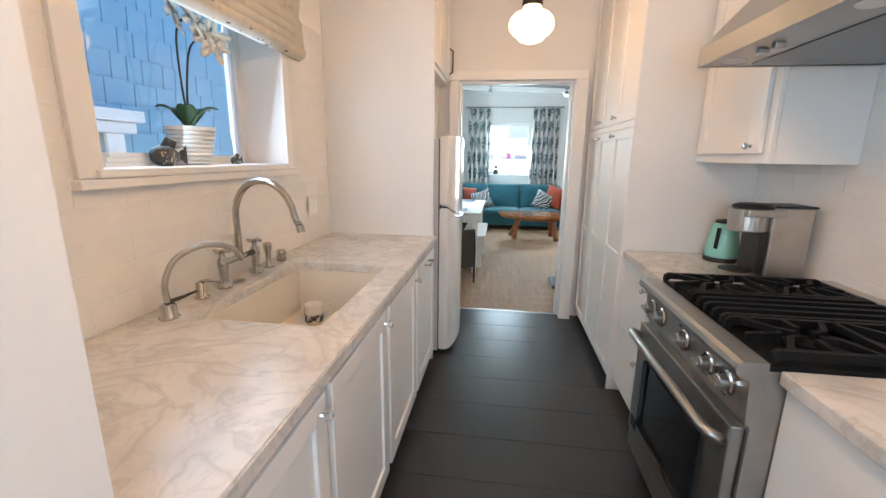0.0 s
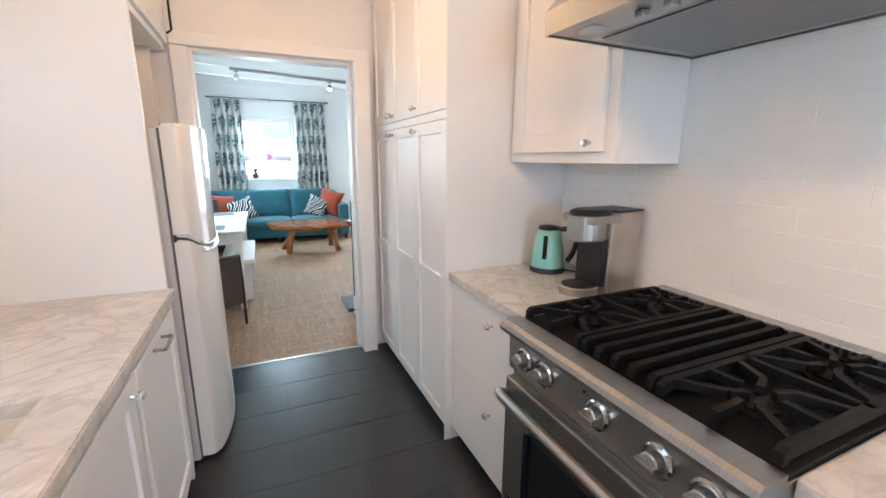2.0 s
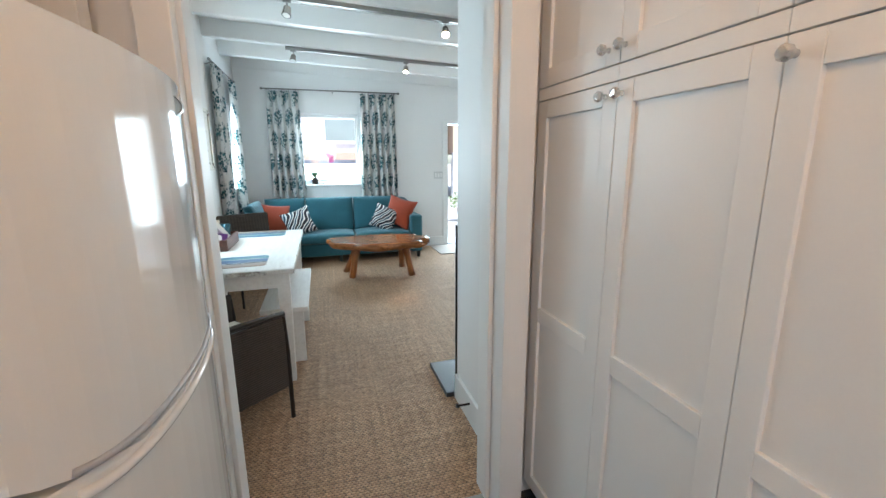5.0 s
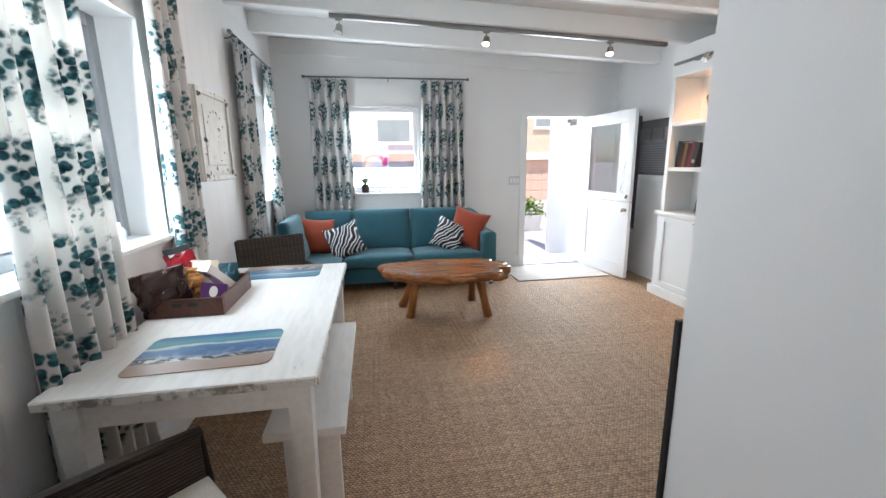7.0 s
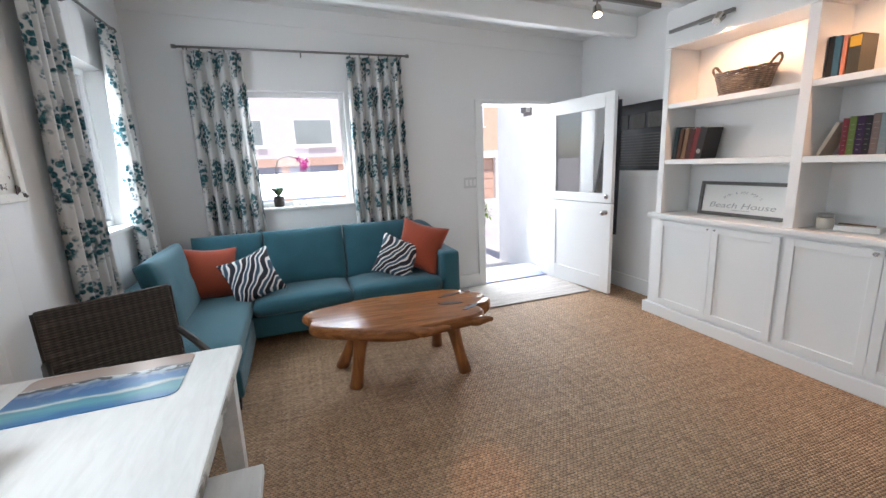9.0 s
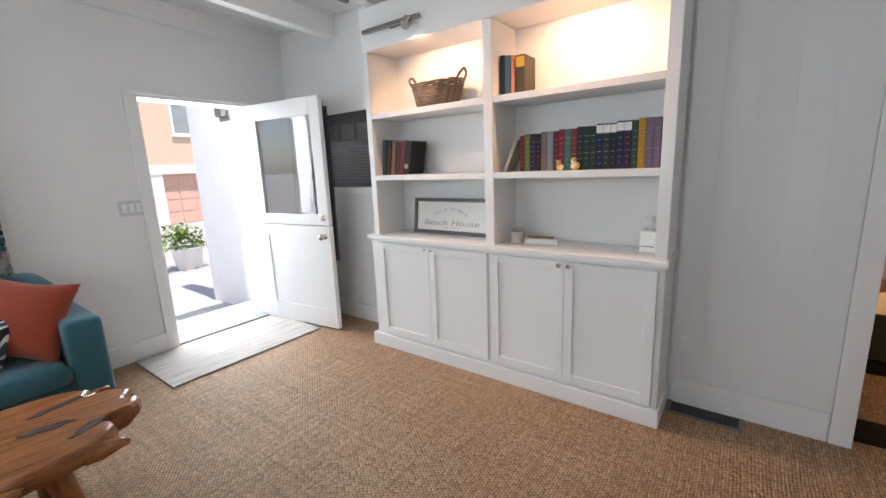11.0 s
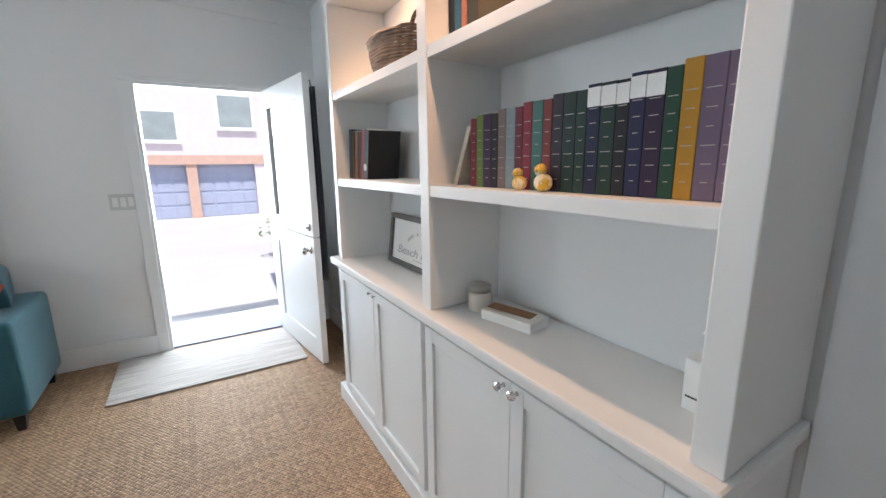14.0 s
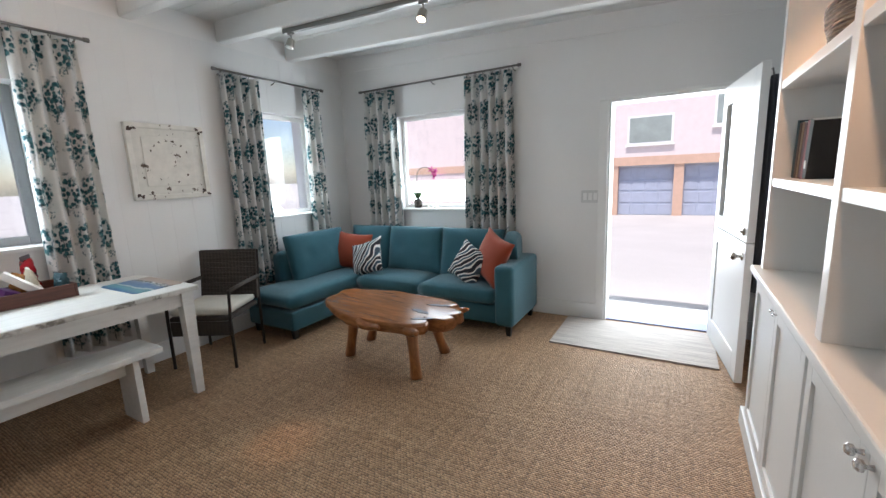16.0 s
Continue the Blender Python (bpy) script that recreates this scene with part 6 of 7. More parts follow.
# kitchen window: blind and sill things
bl = thing("roman_blind", KL + 0.05, 1.95, 1.985, label="white roman blind printed with plants, drawn half up", category="blind")
BLINDCLOTH = make_blobs("cream_blind_print", (0.72, 0.68, 0.59), (0.13, 0.13, 0.12), 0.385, 0.40, 7.5, 0.9)
for k in range(5):
    z = 1.94 + k * 0.045
    d = 0.040 - 0.004 * k
    n, bm = 12, bmesh.new()
    lay = bm.loops.layers.uv.new("UVMap")
    rows = []
    for yy in (1.29, 2.63):
        rows.append([bm.verts.new((KL + 0.024 + d * math.sin(math.pi * q / n) * (1.0 if k else 1.1), yy, z + (0.10 if k < 4 else 0.325) * q / n - 0.012 * math.sin(math.pi * q / n))) for q in range(n + 1)])
    for q in range(n):
        f = bm.faces.new((rows[0][q], rows[1][q], rows[1][q + 1], rows[0][q + 1]))
        for lp, uv in zip(f.loops, ((0, q), (1, q), (1, q + 1), (0, q + 1))):
            lp[lay].uv = (uv[0] * 1.34 + 0.05, 0.21 * k + uv[1] * 0.016)
    ob = part("fold", bm, BLINDCLOTH, bl, smooth=True)
    ob.modifiers.new("thickness", "SOLIDIFY").thickness = 0.003
part("head_rail", box(KL + 0.021, KL + 0.06, 1.29, 2.63, 2.40, 2.44), TRIM, bl)
for y in (1.5, 1.95, 2.4):
    part("cord_ring", lathe([(0.008, -0.002), (0.010, 0), (0.008, 0.002), (0.006, 0), (0.008, -0.002)], 10, (KL + 0.07, y, 1.94)), PEWTER, bl)

SILL = KW[2] + 0.002


def orchid(name, x, y, z, pot_prof, pot_mat, petal_mat, stems, label, leaf_r=0.11, flower=0.046, ribs=False):
    """A potted orchid: pot, strap leaves, stems and flowers of five petals."""
    o = thing(name, x, y, z, label=label, category="plant")
    part("pot", lathe(pot_prof, 26, (x, y, z)), pot_mat, o, smooth=not ribs)
    top = z + max(h for r, h in pot_prof) - 0.01
    rng = random.Random(name + label)
    for k in range(5):
        a = k * 2.4 + 0.5
        bm, n = bmesh.new(), 8
        rows = []
        for q in range(n + 1):
            s = q / n
            w = 0.034 * math.sin(math.pi * min(0.97, 0.12 + 0.86 * s)) + 0.002
            r = leaf_r * s
            c = Vector((x + r * math.cos(a), y + r * math.sin(a), top + 0.085 * math.sin(1.9 * s)))
            sd_ = Vector((-math.sin(a), math.cos(a), 0)) * w
            rows.append((bm.verts.new(c - sd_ + Vector((0, 0, 0.006))), bm.verts.new(c), bm.verts.new(c + sd_ + Vector((0, 0, 0.006)))))
        for p, q in zip(rows, rows[1:]):
            bm.faces.new((p[0], p[1], q[1], q[0]))
            bm.faces.new((p[1], p[2], q[2], q[1]))
        lf = part("leaf", bm, LEAF, o, smooth=True)
        lf.modifiers.new("thickness", "SOLIDIFY").thickness = 0.003
    for st_ in stems:
        path = smooth_path([(x, y, top), *st_["path"]])
        part("stem", tube(path, 0.0042, 6), STEM, o, smooth=True)
        for fxp, fyp, fzp in st_["flowers"]:
            bm = bmesh.new()
            yaw = rng.uniform(-0.6, 0.6) + st_["face"]
            for p in range(5):
                b = p * 2 * math.pi / 5 + 0.3
                n = 7
                cen = bm.verts.new((0, 0, 0.004))
                pts = [bm.verts.new((flower * (0.15 + 0.95 * math.sin(math.pi * q / (n - 1))) * math.cos(b + (q / (n - 1) - 0.5) * 1.15), flower * (0.15 + 0.95 * math.sin(math.pi * q / (n - 1))) * math.sin(b + (q / (n - 1) - 0.5) * 1.15), 0.006 * math.sin(3 * q))) for q in range(n)]
                for a2, b2 in zip(pts, pts[1:]):
                    bm.faces.new((cen, a2, b2))
            shift(bm, Matrix.Translation((fxp, fyp, fzp)) @ Matrix.Rotation(yaw, 4, "Z") @ Matrix.Rotation(radians(75 + rng.uniform(-15, 15)), 4, "Y"))
            fl = part("flower", bm, petal_mat, o, smooth=True)
            fl.modifiers.new("thickness", "SOLIDIFY").thickness = 0.002
    return o


ribbed = [(0, 0)] + [q for k in range(9) for q in ((0.060 + 0.0030 * k, 0.002 + 0.0168 * k), (0.071 + 0.0030 * k, 0.006 + 0.0168 * k), (0.071 + 0.0030 * k, 0.014 + 0.0168 * k))] + [(0.094, 0.155), (0.085, 0.155), (0.08, 0.13), (0, 0.13)]
orchid("orchid", -0.885, 1.93, SILL, ribbed, PAPER, PETAL, [
    {"path": [(-0.88, 1.905, 1.72), (-0.87, 1.90, 1.90), (-0.85, 1.95, 1.965), (-0.83, 2.04, 1.945)], "face": 0.0, "flowers": [(-0.845, 1.88, 1.955), (-0.835, 1.93, 1.965), (-0.825, 1.97, 1.945), (-0.815, 2.0, 1.92), (-0.81, 2.03, 1.90), (-0.82, 2.05, 1.93), (-0.84, 1.84, 1.97), (-0.805, 2.02, 1.87)]},
    {"path": [(-0.895, 1.95, 1.68), (-0.90, 2.0, 1.86), (-0.88, 2.07, 1.93)], "face": 0.2, "flowers": [(-0.87, 2.08, 1.945), (-0.86, 2.10, 1.91), (-0.88, 2.06, 1.965)]}], "white orchid in a ribbed white pot on the kitchen sill", flower=0.072, ribs=True)

FISH = make_blobs("painted_fish", (0.03, 0.03, 0.028), (0.42, 0.36, 0.24), 0.42, 0.46, 22, 0.3)


def fish(x, y, s, label):
    bm = bmesh.new()
    bmesh.ops.create_uvsphere(bm, u_segments=16, v_segments=10, radius=1.0)
    for v in bm.verts:
        t = v.co.y
        v.co = Vector((v.co.x * 0.35 * (1 - 0.3 * t), t, v.co.z * 0.52 * (1 - 0.25 * t) - 0.05))
    tail = loft([(-0.04, 0.85, -0.1), (0.04, 0.85, -0.1), (0.04, 0.85, 0.1), (-0.04, 0.85, 0.1)], [(-0.02, 1.5, -0.55), (0.02, 1.5, -0.55), (0.02, 1.5, 0.55), (-0.02, 1.5, 0.55)])
    fin = loft([(-0.05, -0.45, 0.36), (0.05, -0.45, 0.36), (0.05, 0.6, 0.28), (-0.05, 0.6, 0.28)], [(-0.02, 0.1, 0.92), (0.02, 0.1, 0.92), (0.02, 0.85, 0.70), (-0.02, 0.85, 0.70)])
    f = thing("fish_figurine", x, y, SILL, label=label, category="figurine")
    m = Matrix.Translation((x, y, SILL + s * 0.58)) @ Matrix.Scale(s, 4)
    b = part("body", shift(bm, m), FISH, f, smooth=True)
    part("tail", shift(tail, m), FISH, f)
    part("fin", shift(fin, m), FISH, f)
    part("stand", box(x - 0.012, x + 0.012, y - 0.02, y + 0.02, SILL, SILL + s * 0.2, bevel=0.003), FISH, f)
    return f


fish(-0.83, 1.72, 0.070, "dark painted fish figurine on the window sill")
fish(-0.84, 2.15, 0.034, "small dark fish figurine on the window sill")
bx_ = thing("sill_books", -0.92, 1.60, SILL, label="small stack of white books on the sill", category="books")
for k in range(3):
    part("book", box(-0.99, -0.86, 1.50 + 0.01 * k, 1.68, SILL + 0.016 * k, SILL + 0.015 + 0.016 * k, bevel=0.002), PAPER, bx_)

# ---- living room: small things ----
# fireplace on the chimney block
fpz = thing("fireplace", 1.75, 4.83, 0.0, label="black steel fireplace surround on the chimney block", category="fireplace")
for q in ((1.092, 1.30, 0.04, 1.06), (2.16, 2.40, 0.04, 1.06), (1.301, 2.159, 0.80, 1.06)):
    part("surround_panel", box(q[0], q[1], 4.822, 4.838, q[2], q[3], bevel=0.003), BLACK, fpz)
part("firebox_glass", box(1.30, 2.16, 4.8215, 4.83, 0.04, 0.80), BLACK_GLASS, fpz)
tagged(part("hearth_slab", box(1.035, 2.42, 4.825, 5.23, 0.001, 0.032, bevel=0.004), surf("blue_slate_hearth", (0.045, 0.05, 0.062), 0.35, var=0.2, scale=6)), "dark slate hearth slab on the carpet", "hearth", kind="structure")
ds = thing("door_stop", 1.08, 4.55, 0.12, label="black spring door stop on the baseboard", category="door stop")
part("shaft", bar((1.081, 4.55, 0.12), (1.02, 4.55, 0.12), 0.006), DARKMETAL, ds)
part("tip", bar((1.02, 4.55, 0.12), (1.005, 4.55, 0.12), 0.011), BLACK, ds)
outlet("light_switch", pose(1.099, 4.30, 1.10, 90, 0, -90), 1, "white light switch beside the doorway")
outlet("light_switch", pose(2.275, YF - 0.001, 1.19, 90, 0, 0), 3, "grey triple light switch beside the entrance", surf("grey_plate", (0.62, 0.62, 0.61), 0.5))
o = outlet("outlet", pose(XR - 0.0105, 5.80, 0.39, 90, 0, -90), 1, "white outlet with a small plug")
part("plug", box(-0.018, 0.018, -0.045, 0.0, 0.008, 0.03, bevel=0.005), TRIM, o, local=True)
vt = thing("floor_vent", 3.63, 5.69, 0.0, label="dark metal floor vent beside the bookcase", category="vent")
part("frame", box(3.565, 3.70, 5.50, 5.86, 0.001, 0.004), PEWTER, vt)
part("dark_opening", box(3.585, 3.68, 5.52, 5.84, 0.0042, 0.0055), BLACK, vt)
for k in range(14):
    part("slat", box(3.585, 3.68, 5.532 + k * 0.0225, 5.538 + k * 0.0225, 0.0056, 0.008), DARKMETAL, vt)

# track lights under the second beam
def track(y, x1, heads, label):
    """A rail under a beam with small spot heads; each head is (x, lit, lean)."""
    t = thing("track_light", 1.5, y, 2.66, label=label, category="lamp", group="track lights")
    corners = ((0.1, y - 0.015), (x1, y - 0.015), (x1, y + 0.02), (0.1, y + 0.02))
    part("rail", loft([(a, b, slope(a) - 0.205) for a, b in corners], [(a, b, slope(a) - 0.171) for a, b in corners]), PEWTER, t)
    for x, lit, lean in heads:
        z = slope(x) - 0.205
        end = Vector((x - 0.01, y + lean, z - 0.115))
        way = (end - Vector((x, y, z - 0.055))).normalized()
        h = part("spot_head", bar((x, y, z - 0.055), end, 0.028, 0.036, 16), CHROME, t, "small metal spot head")
        part("arm", bar((x, y, z), (x, y, z - 0.06), 0.006), PEWTER, h)
        part("adapter", box(x - 0.03, x + 0.03, y - 0.012, y + 0.012, z - 0.018, z - 0.001, bevel=0.003), PEWTER, h)
        part("bulb", bar(end + way * 0.0005, end + way * 0.005, 0.03, 0.026, 16), BULB if lit else PAPER, h, "warm glowing lamp face" if lit else "unlit lamp face")
    return t


track(7.86, 3.25, ((0.18, False, -0.02), (1.456, True, -0.02), (2.66, True, -0.02)), "brushed metal track light with three spot heads")
track(6.34, 2.2, ((0.22, False, -0.02), (1.49, True, -0.05)), "brushed metal track light nearer the kitchen doorway")
pb = thing("picture_light", 3.36, 7.6, 2.36, label="pewter picture light on the bookcase crown", category="lamp")
part("bar", box(3.335, 3.36, 7.33, 7.84, 2.325, 2.35, bevel=0.004), PEWTER, pb)
part("mount", box(3.36, 3.377, 7.5, 7.6, 2.32, 2.36), PEWTER, pb)
part("spot_head", bar((3.34, 7.42, 2.325), (3.30, 7.42, 2.285), 0.035, 0.028, 16), CHROME, pb, "round metal spot head")

# orchid and jar on the far sill
S1 = 1.073
orchid("orchid", 0.30, 9.44, S1, [(0, 0), (0.038, 0), (0.045, 0.005), (0.05, 0.10), (0.046, 0.10), (0.042, 0.09), (0, 0.09)], DARKMETAL, PINK, [{"path": [(0.30, 9.43, 1.35), (0.33, 9.42, 1.50), (0.44, 9.41, 1.54), (0.53, 9.40, 1.50)], "face": math.radians(-90), "flowers": [(0.52, 9.40, 1.51), (0.55, 9.395, 1.47), (0.57, 9.40, 1.44), (0.55, 9.40, 1.43), (0.58, 9.395, 1.49)]}], "magenta orchid in a dark pot on the far window sill", 0.09, 0.036)
sh = thing("sea_shells", 0.50, 9.42, S1, label="white shells lying on the window sill", category="shells")
for k in range(3):
    part("shell", lathe([(0, 0), (0.028, 0.0), (0.022, 0.02), (0.01, 0.045), (0, 0.055)], 12, (0.44 + 0.06 * k, 9.42 + 0.01 * (k % 2), S1)), PETAL, sh, smooth=True)

# placemats, tray and food on the table
TZ = 0.772


def placemat(x, y, rz, label, flip=False):
    w, d, r, n = 0.47, 0.31, 0.035, 6
    pts = [(sx * (w / 2 - r) + r * math.cos(a), sy * (d / 2 - r) + r * math.sin(a)) for sx, sy, a0 in ((1, 1, 0), (-1, 1, 90), (-1, -1, 180), (1, -1, 270)) for a in [radians(a0 + 90 * q / n) for q in range(n + 1)]]
    ob = part("placemat", loft([(px, py, 0.0005) for px, py in pts], [(px, py, 0.0035) for px, py in pts]), make_beach("beach_print", flip))
    ob.matrix_basis = pose(x, y, TZ, 0, 0, rz)
    return tagged(ob, label, "placemat", "beach placemats")


placemat(-0.225, 5.535, 2, "placemat printed with waves on a sandy beach")
placemat(-0.195, 6.67, 181, "placemat printed with a beach at the table's far end")
ty = thing("tray", -0.46, 6.14, TZ, label="dark red wooden tray with handle holes", category="tray")
for q in ((-0.615, -0.30, 5.92, 5.935, 0.085), (-0.615, -0.30, 6.345, 6.36, 0.085), (-0.615, -0.60, 5.936, 6.344, 0.085), (-0.315, -0.30, 5.936, 6.344, 0.085)):
    part("side", box(*q[:4], TZ + 0.001, TZ + q[4], bevel=0.003), TRAY, ty)
part("bottom", box(-0.60, -0.315, 5.935, 6.345, TZ + 0.001, TZ + 0.012), TRAY, ty)
for x in (-0.49, -0.425):
    part("handle_hole", box(x - 0.02, x + 0.02, 5.9185, 5.9198, TZ + 0.05, TZ + 0.068), BLACK, ty, "dark handle hole")


def bag(name, x, y, rz, lean, w, h, t, mat, label, tilt=0, seal=None):
    """A crinkled foil or paper bag, pinched at its top."""
    rng = random.Random(label)
    bm = bmesh.new()
    n, m = 14, 12
    rows = []
    for j in range(m + 1):
        s = j / m
        thick = t * max(0.06, math.sin(math.pi * min(0.96, 0.25 + 0.72 * s)))
        ring = []
        for k in range(2 * n):
            a = 2 * math.pi * k / (2 * n)
            px = w / 2 * math.copysign(abs(math.cos(a)) ** 0.5, math.cos(a)) * (0.92 + 0.08 * s)
            py = thick / 2 * math.copysign(abs(math.sin(a)) ** 0.7, math.sin(a))
            jit = 0.005 * math.sin(9 * s + 3 * k) + rng.uniform(-0.005, 0.005)
            ring.append(bm.verts.new((px + jit, py + jit, s * h)))
        rows.append(ring)
    for a, b in zip(rows, rows[1:]):
        for k in range(2 * n):
            bm.faces.new((a[k], a[(k + 1) % (2 * n)], b[(k + 1) % (2 * n)], b[k]))
    bm.faces.new(rows[0][::-1])
    bm.faces.new(rows[-1])
    o = thing(name, label=label, category="food bag")
    o.matrix_basis = pose(x, y, TZ + 0.013, lean, tilt, rz)
    part("bag", bm, mat, o, local=True)
    if seal:
        part("seal", box(-w * 0.49, w * 0.49, -0.003, 0.003, h * 0.99, h + 0.028, bevel=0.001), seal, o, "pressed top seal", local=True)
    return o


bag("coffee_bag", -0.555, 6.00, 22, 10, 0.21, 0.205, 0.12, make_blobs("dark_foil", (0.035, 0.014, 0.012), (0.42, 0.34, 0.28), 0.36, 0.40, 22, 0.16), "dark foil coffee bag slumped in the tray", -10)
bag("snack_bag", -0.535, 6.21, 8, -4, 0.125, 0.235, 0.05, make_blobs("red_foil", (0.34, 0.012, 0.02), (0.02, 0.018, 0.02), 0.46, 0.49, 12, 0.16), "shiny red and black snack bag leaning in the tray", -13, BLACK)
bag("snack_pouch", -0.515, 6.13, 18, -4, 0.085, 0.165, 0.04, make_blobs("caramel_foil", (0.42, 0.20, 0.06), (0.12, 0.035, 0.02), 0.40, 0.46, 20, 0.2), "brown and caramel snack pouch in the tray", 10)
bag("paper_bag", -0.455, 6.20, -10, 4, 0.12, 0.19, 0.06, make_blobs("cream_paper", (0.66, 0.60, 0.50), (0.50, 0.30, 0.14), 0.33, 0.38, 18, 0.5), "cream paper bag of food in the tray")
bag("snack_bag", -0.40, 6.31, 12, -4, 0.10, 0.14, 0.04, plain("blue_green_foil", (0.03, 0.10, 0.13), 0.25), "small blue-green snack bag in the tray")
tb = thing("tea_box", -0.385, 6.02, TZ + 0.013, label="purple tea box tilted in the tray", category="box")
tb.matrix_basis = pose(-0.385, 6.03, TZ + 0.03, -24, 12, 14)
part("carton", box(-0.055, 0.055, -0.04, 0.04, 0.0, 0.085, bevel=0.002), plain("purple_card", (0.085, 0.015, 0.13), 0.5), tb, local=True)
part("oval_label", shift(lathe([(0, 0), (0.022, 0), (0.022, 0.0015), (0, 0.0015)], 20), Matrix.Translation((0.0, -0.0405, 0.045)) @ Matrix.Rotation(radians(90), 4, "X") @ Matrix.Diagonal((0.8, 1.2, 1, 1))), PAPER, tb, "pale oval label", local=True)
pk = thing("cracker_box", -0.345, 6.26, TZ + 0.013, label="long white cracker box leaning on the tray", category="box")
pk.matrix_basis = pose(-0.36, 6.20, TZ + 0.06, 48, 0, -22)
part("carton", box(-0.03, 0.03, -0.02, 0.02, 0.0, 0.20, bevel=0.002), PAPER, pk, local=True)
part("window", shift(lathe([(0, 0), (0.022, 0), (0.02, 0.002), (0, 0.002)], 20), Matrix.Translation((0, -0.0205, 0.16)) @ Matrix.Rotation(radians(90), 4, "X")), plain("cracker_tan", (0.5, 0.33, 0.14), 0.7), pk, "round tan picture", local=True)

# things on the bookcase
S2, S3, S0 = 1.3605, 1.8015, 0.9125


def book(name, y, z, x, w, d, h, color, label, group="", lean=0.0, bands=0):
    b = thing(name, label=label, category="book", group=group)
    b.matrix_basis = pose(x, y, z, lean, 0, 0)
    part("cover", box(0, d, -w / 2, w / 2, 0.0, h, bevel=0.002), plain("book_" + name, color, 0.72), b, local=True)
    part("pages", box(0.004, d - 0.004, -w / 2 + 0.003, w / 2 - 0.003, h + 0.0002, h + 0.001), PAPER, b, "pale page block", local=True)
    for k in range(bands):
        part("spine_lettering", box(-0.0008, 0.0, -w * (0.16 + 0.08 * (k % 3)), w * (0.16 + 0.08 * (k % 3)), h * (0.13 + 0.13 * k), h * (0.137 + 0.13 * k)), GILT, b, "pale lettering bars", local=True)
    return b


GILT = plain("pale_lettering", (0.34, 0.32, 0.29), 0.5)
WHITEBAND = plain("white_spine_band", (0.72, 0.72, 0.70), 0.5)
SPINES = [("crimson", (0.28, 0.022, 0.05)), ("lime", (0.20, 0.30, 0.07)), ("purple", (0.06, 0.018, 0.09)), ("black", (0.015, 0.012, 0.02)), ("taupe", (0.30, 0.22, 0.20)), ("pale blue", (0.34, 0.42, 0.45)), ("wine", (0.22, 0.015, 0.045)), ("red", (0.35, 0.025, 0.055)), ("sea green", (0.08, 0.25, 0.22)), ("brick", (0.30, 0.05, 0.045)), ("violet grey", (0.045, 0.035, 0.06)), ("dark green", (0.012, 0.055, 0.045)), ("bottle green", (0.015, 0.065, 0.05)), ("navy", (0.012, 0.022, 0.085)), ("forest", (0.012, 0.06, 0.045)), ("ink", (0.01, 0.012, 0.02)), ("royal blue", (0.012, 0.02, 0.10)), ("plum", (0.04, 0.012, 0.07)), ("emerald", (0.008, 0.09, 0.05)), ("yellow", (0.62, 0.33, 0.012)), ("lilac", (0.23, 0.17, 0.26)), ("pale lilac", (0.26, 0.19, 0.28))]
y = 6.702
for k, (nm, col) in enumerate(SPINES):
    w = 0.0343 + 0.004 * ((k * 7) % 3 - 1)
    h = 0.205 + 0.0018 * k + 0.003 * ((k * 5) % 3)
    b = book("book", y - w / 2, S2, 3.455, w - 0.0008, 0.14, h, tuple(0.62 * v ** 1.12 for v in col), nm + " clothbound book in a long row", "row of books", bands=6)
    if 13 <= k <= 17:
        part("top_band", box(-0.0012, 0.0, -w * 0.48, w * 0.48, h * 0.80, h * 0.97), WHITEBAND, b, "white band on the spine", local=True)
    y -= w
book("leaning_book", 6.815, S2, 3.47, 0.02, 0.13, 0.205, (0.55, 0.50, 0.40), "cream book with a red flower leaning on the row", lean=24)
for k, (w, h, col, nm) in enumerate(((0.03, 0.23, (0.02, 0.02, 0.022), "black"), (0.032, 0.225, (0.05, 0.15, 0.22), "blue"), (0.02, 0.22, (0.6, 0.22, 0.14), "salmon"), (0.055, 0.215, (0.05, 0.045, 0.03), "black and yellow"))):
    book("novel", 6.815 - 0.033 * k - (0.015 if k == 3 else 0), S3, 3.46, w, 0.15, h, col, nm + " novel standing on the top shelf", "top shelf novels", lean=0)
tagged(part("novel_jacket", box(3.4585, 3.4598, 6.675, 6.727, S3 + 0.15, S3 + 0.205), plain("yellow_print", (0.55, 0.32, 0.02), 0.5)), "yellow title block on a novel", "book")
for k, (w, h, col, nm) in enumerate(((0.03, 0.25, (0.03, 0.06, 0.07), "dark blue-green"), (0.028, 0.235, (0.10, 0.045, 0.025), "brown leather"), (0.03, 0.235, (0.26, 0.15, 0.085), "tan leather"), (0.035, 0.23, (0.07, 0.02, 0.018), "dark red"), (0.038, 0.235, (0.17, 0.015, 0.015), "red"), (0.05, 0.235, (0.015, 0.012, 0.012), "black"))):
    b = book("old_book", 7.822 - 0.043 * k, S2, 3.45, w * 1.18, 0.17, h * 1.03, col, nm + " old book leaning on the shelf", "old books", lean=6 + k)
part("seal", shift(lathe([(0, 0), (0.018, 0), (0.018, 0.002), (0, 0.002)], 16), Matrix.Translation((-0.001, 0.0, 0.06)) @ Matrix.Rotation(radians(-90), 4, "Y")), GILT, b, "round pale seal", local=True)

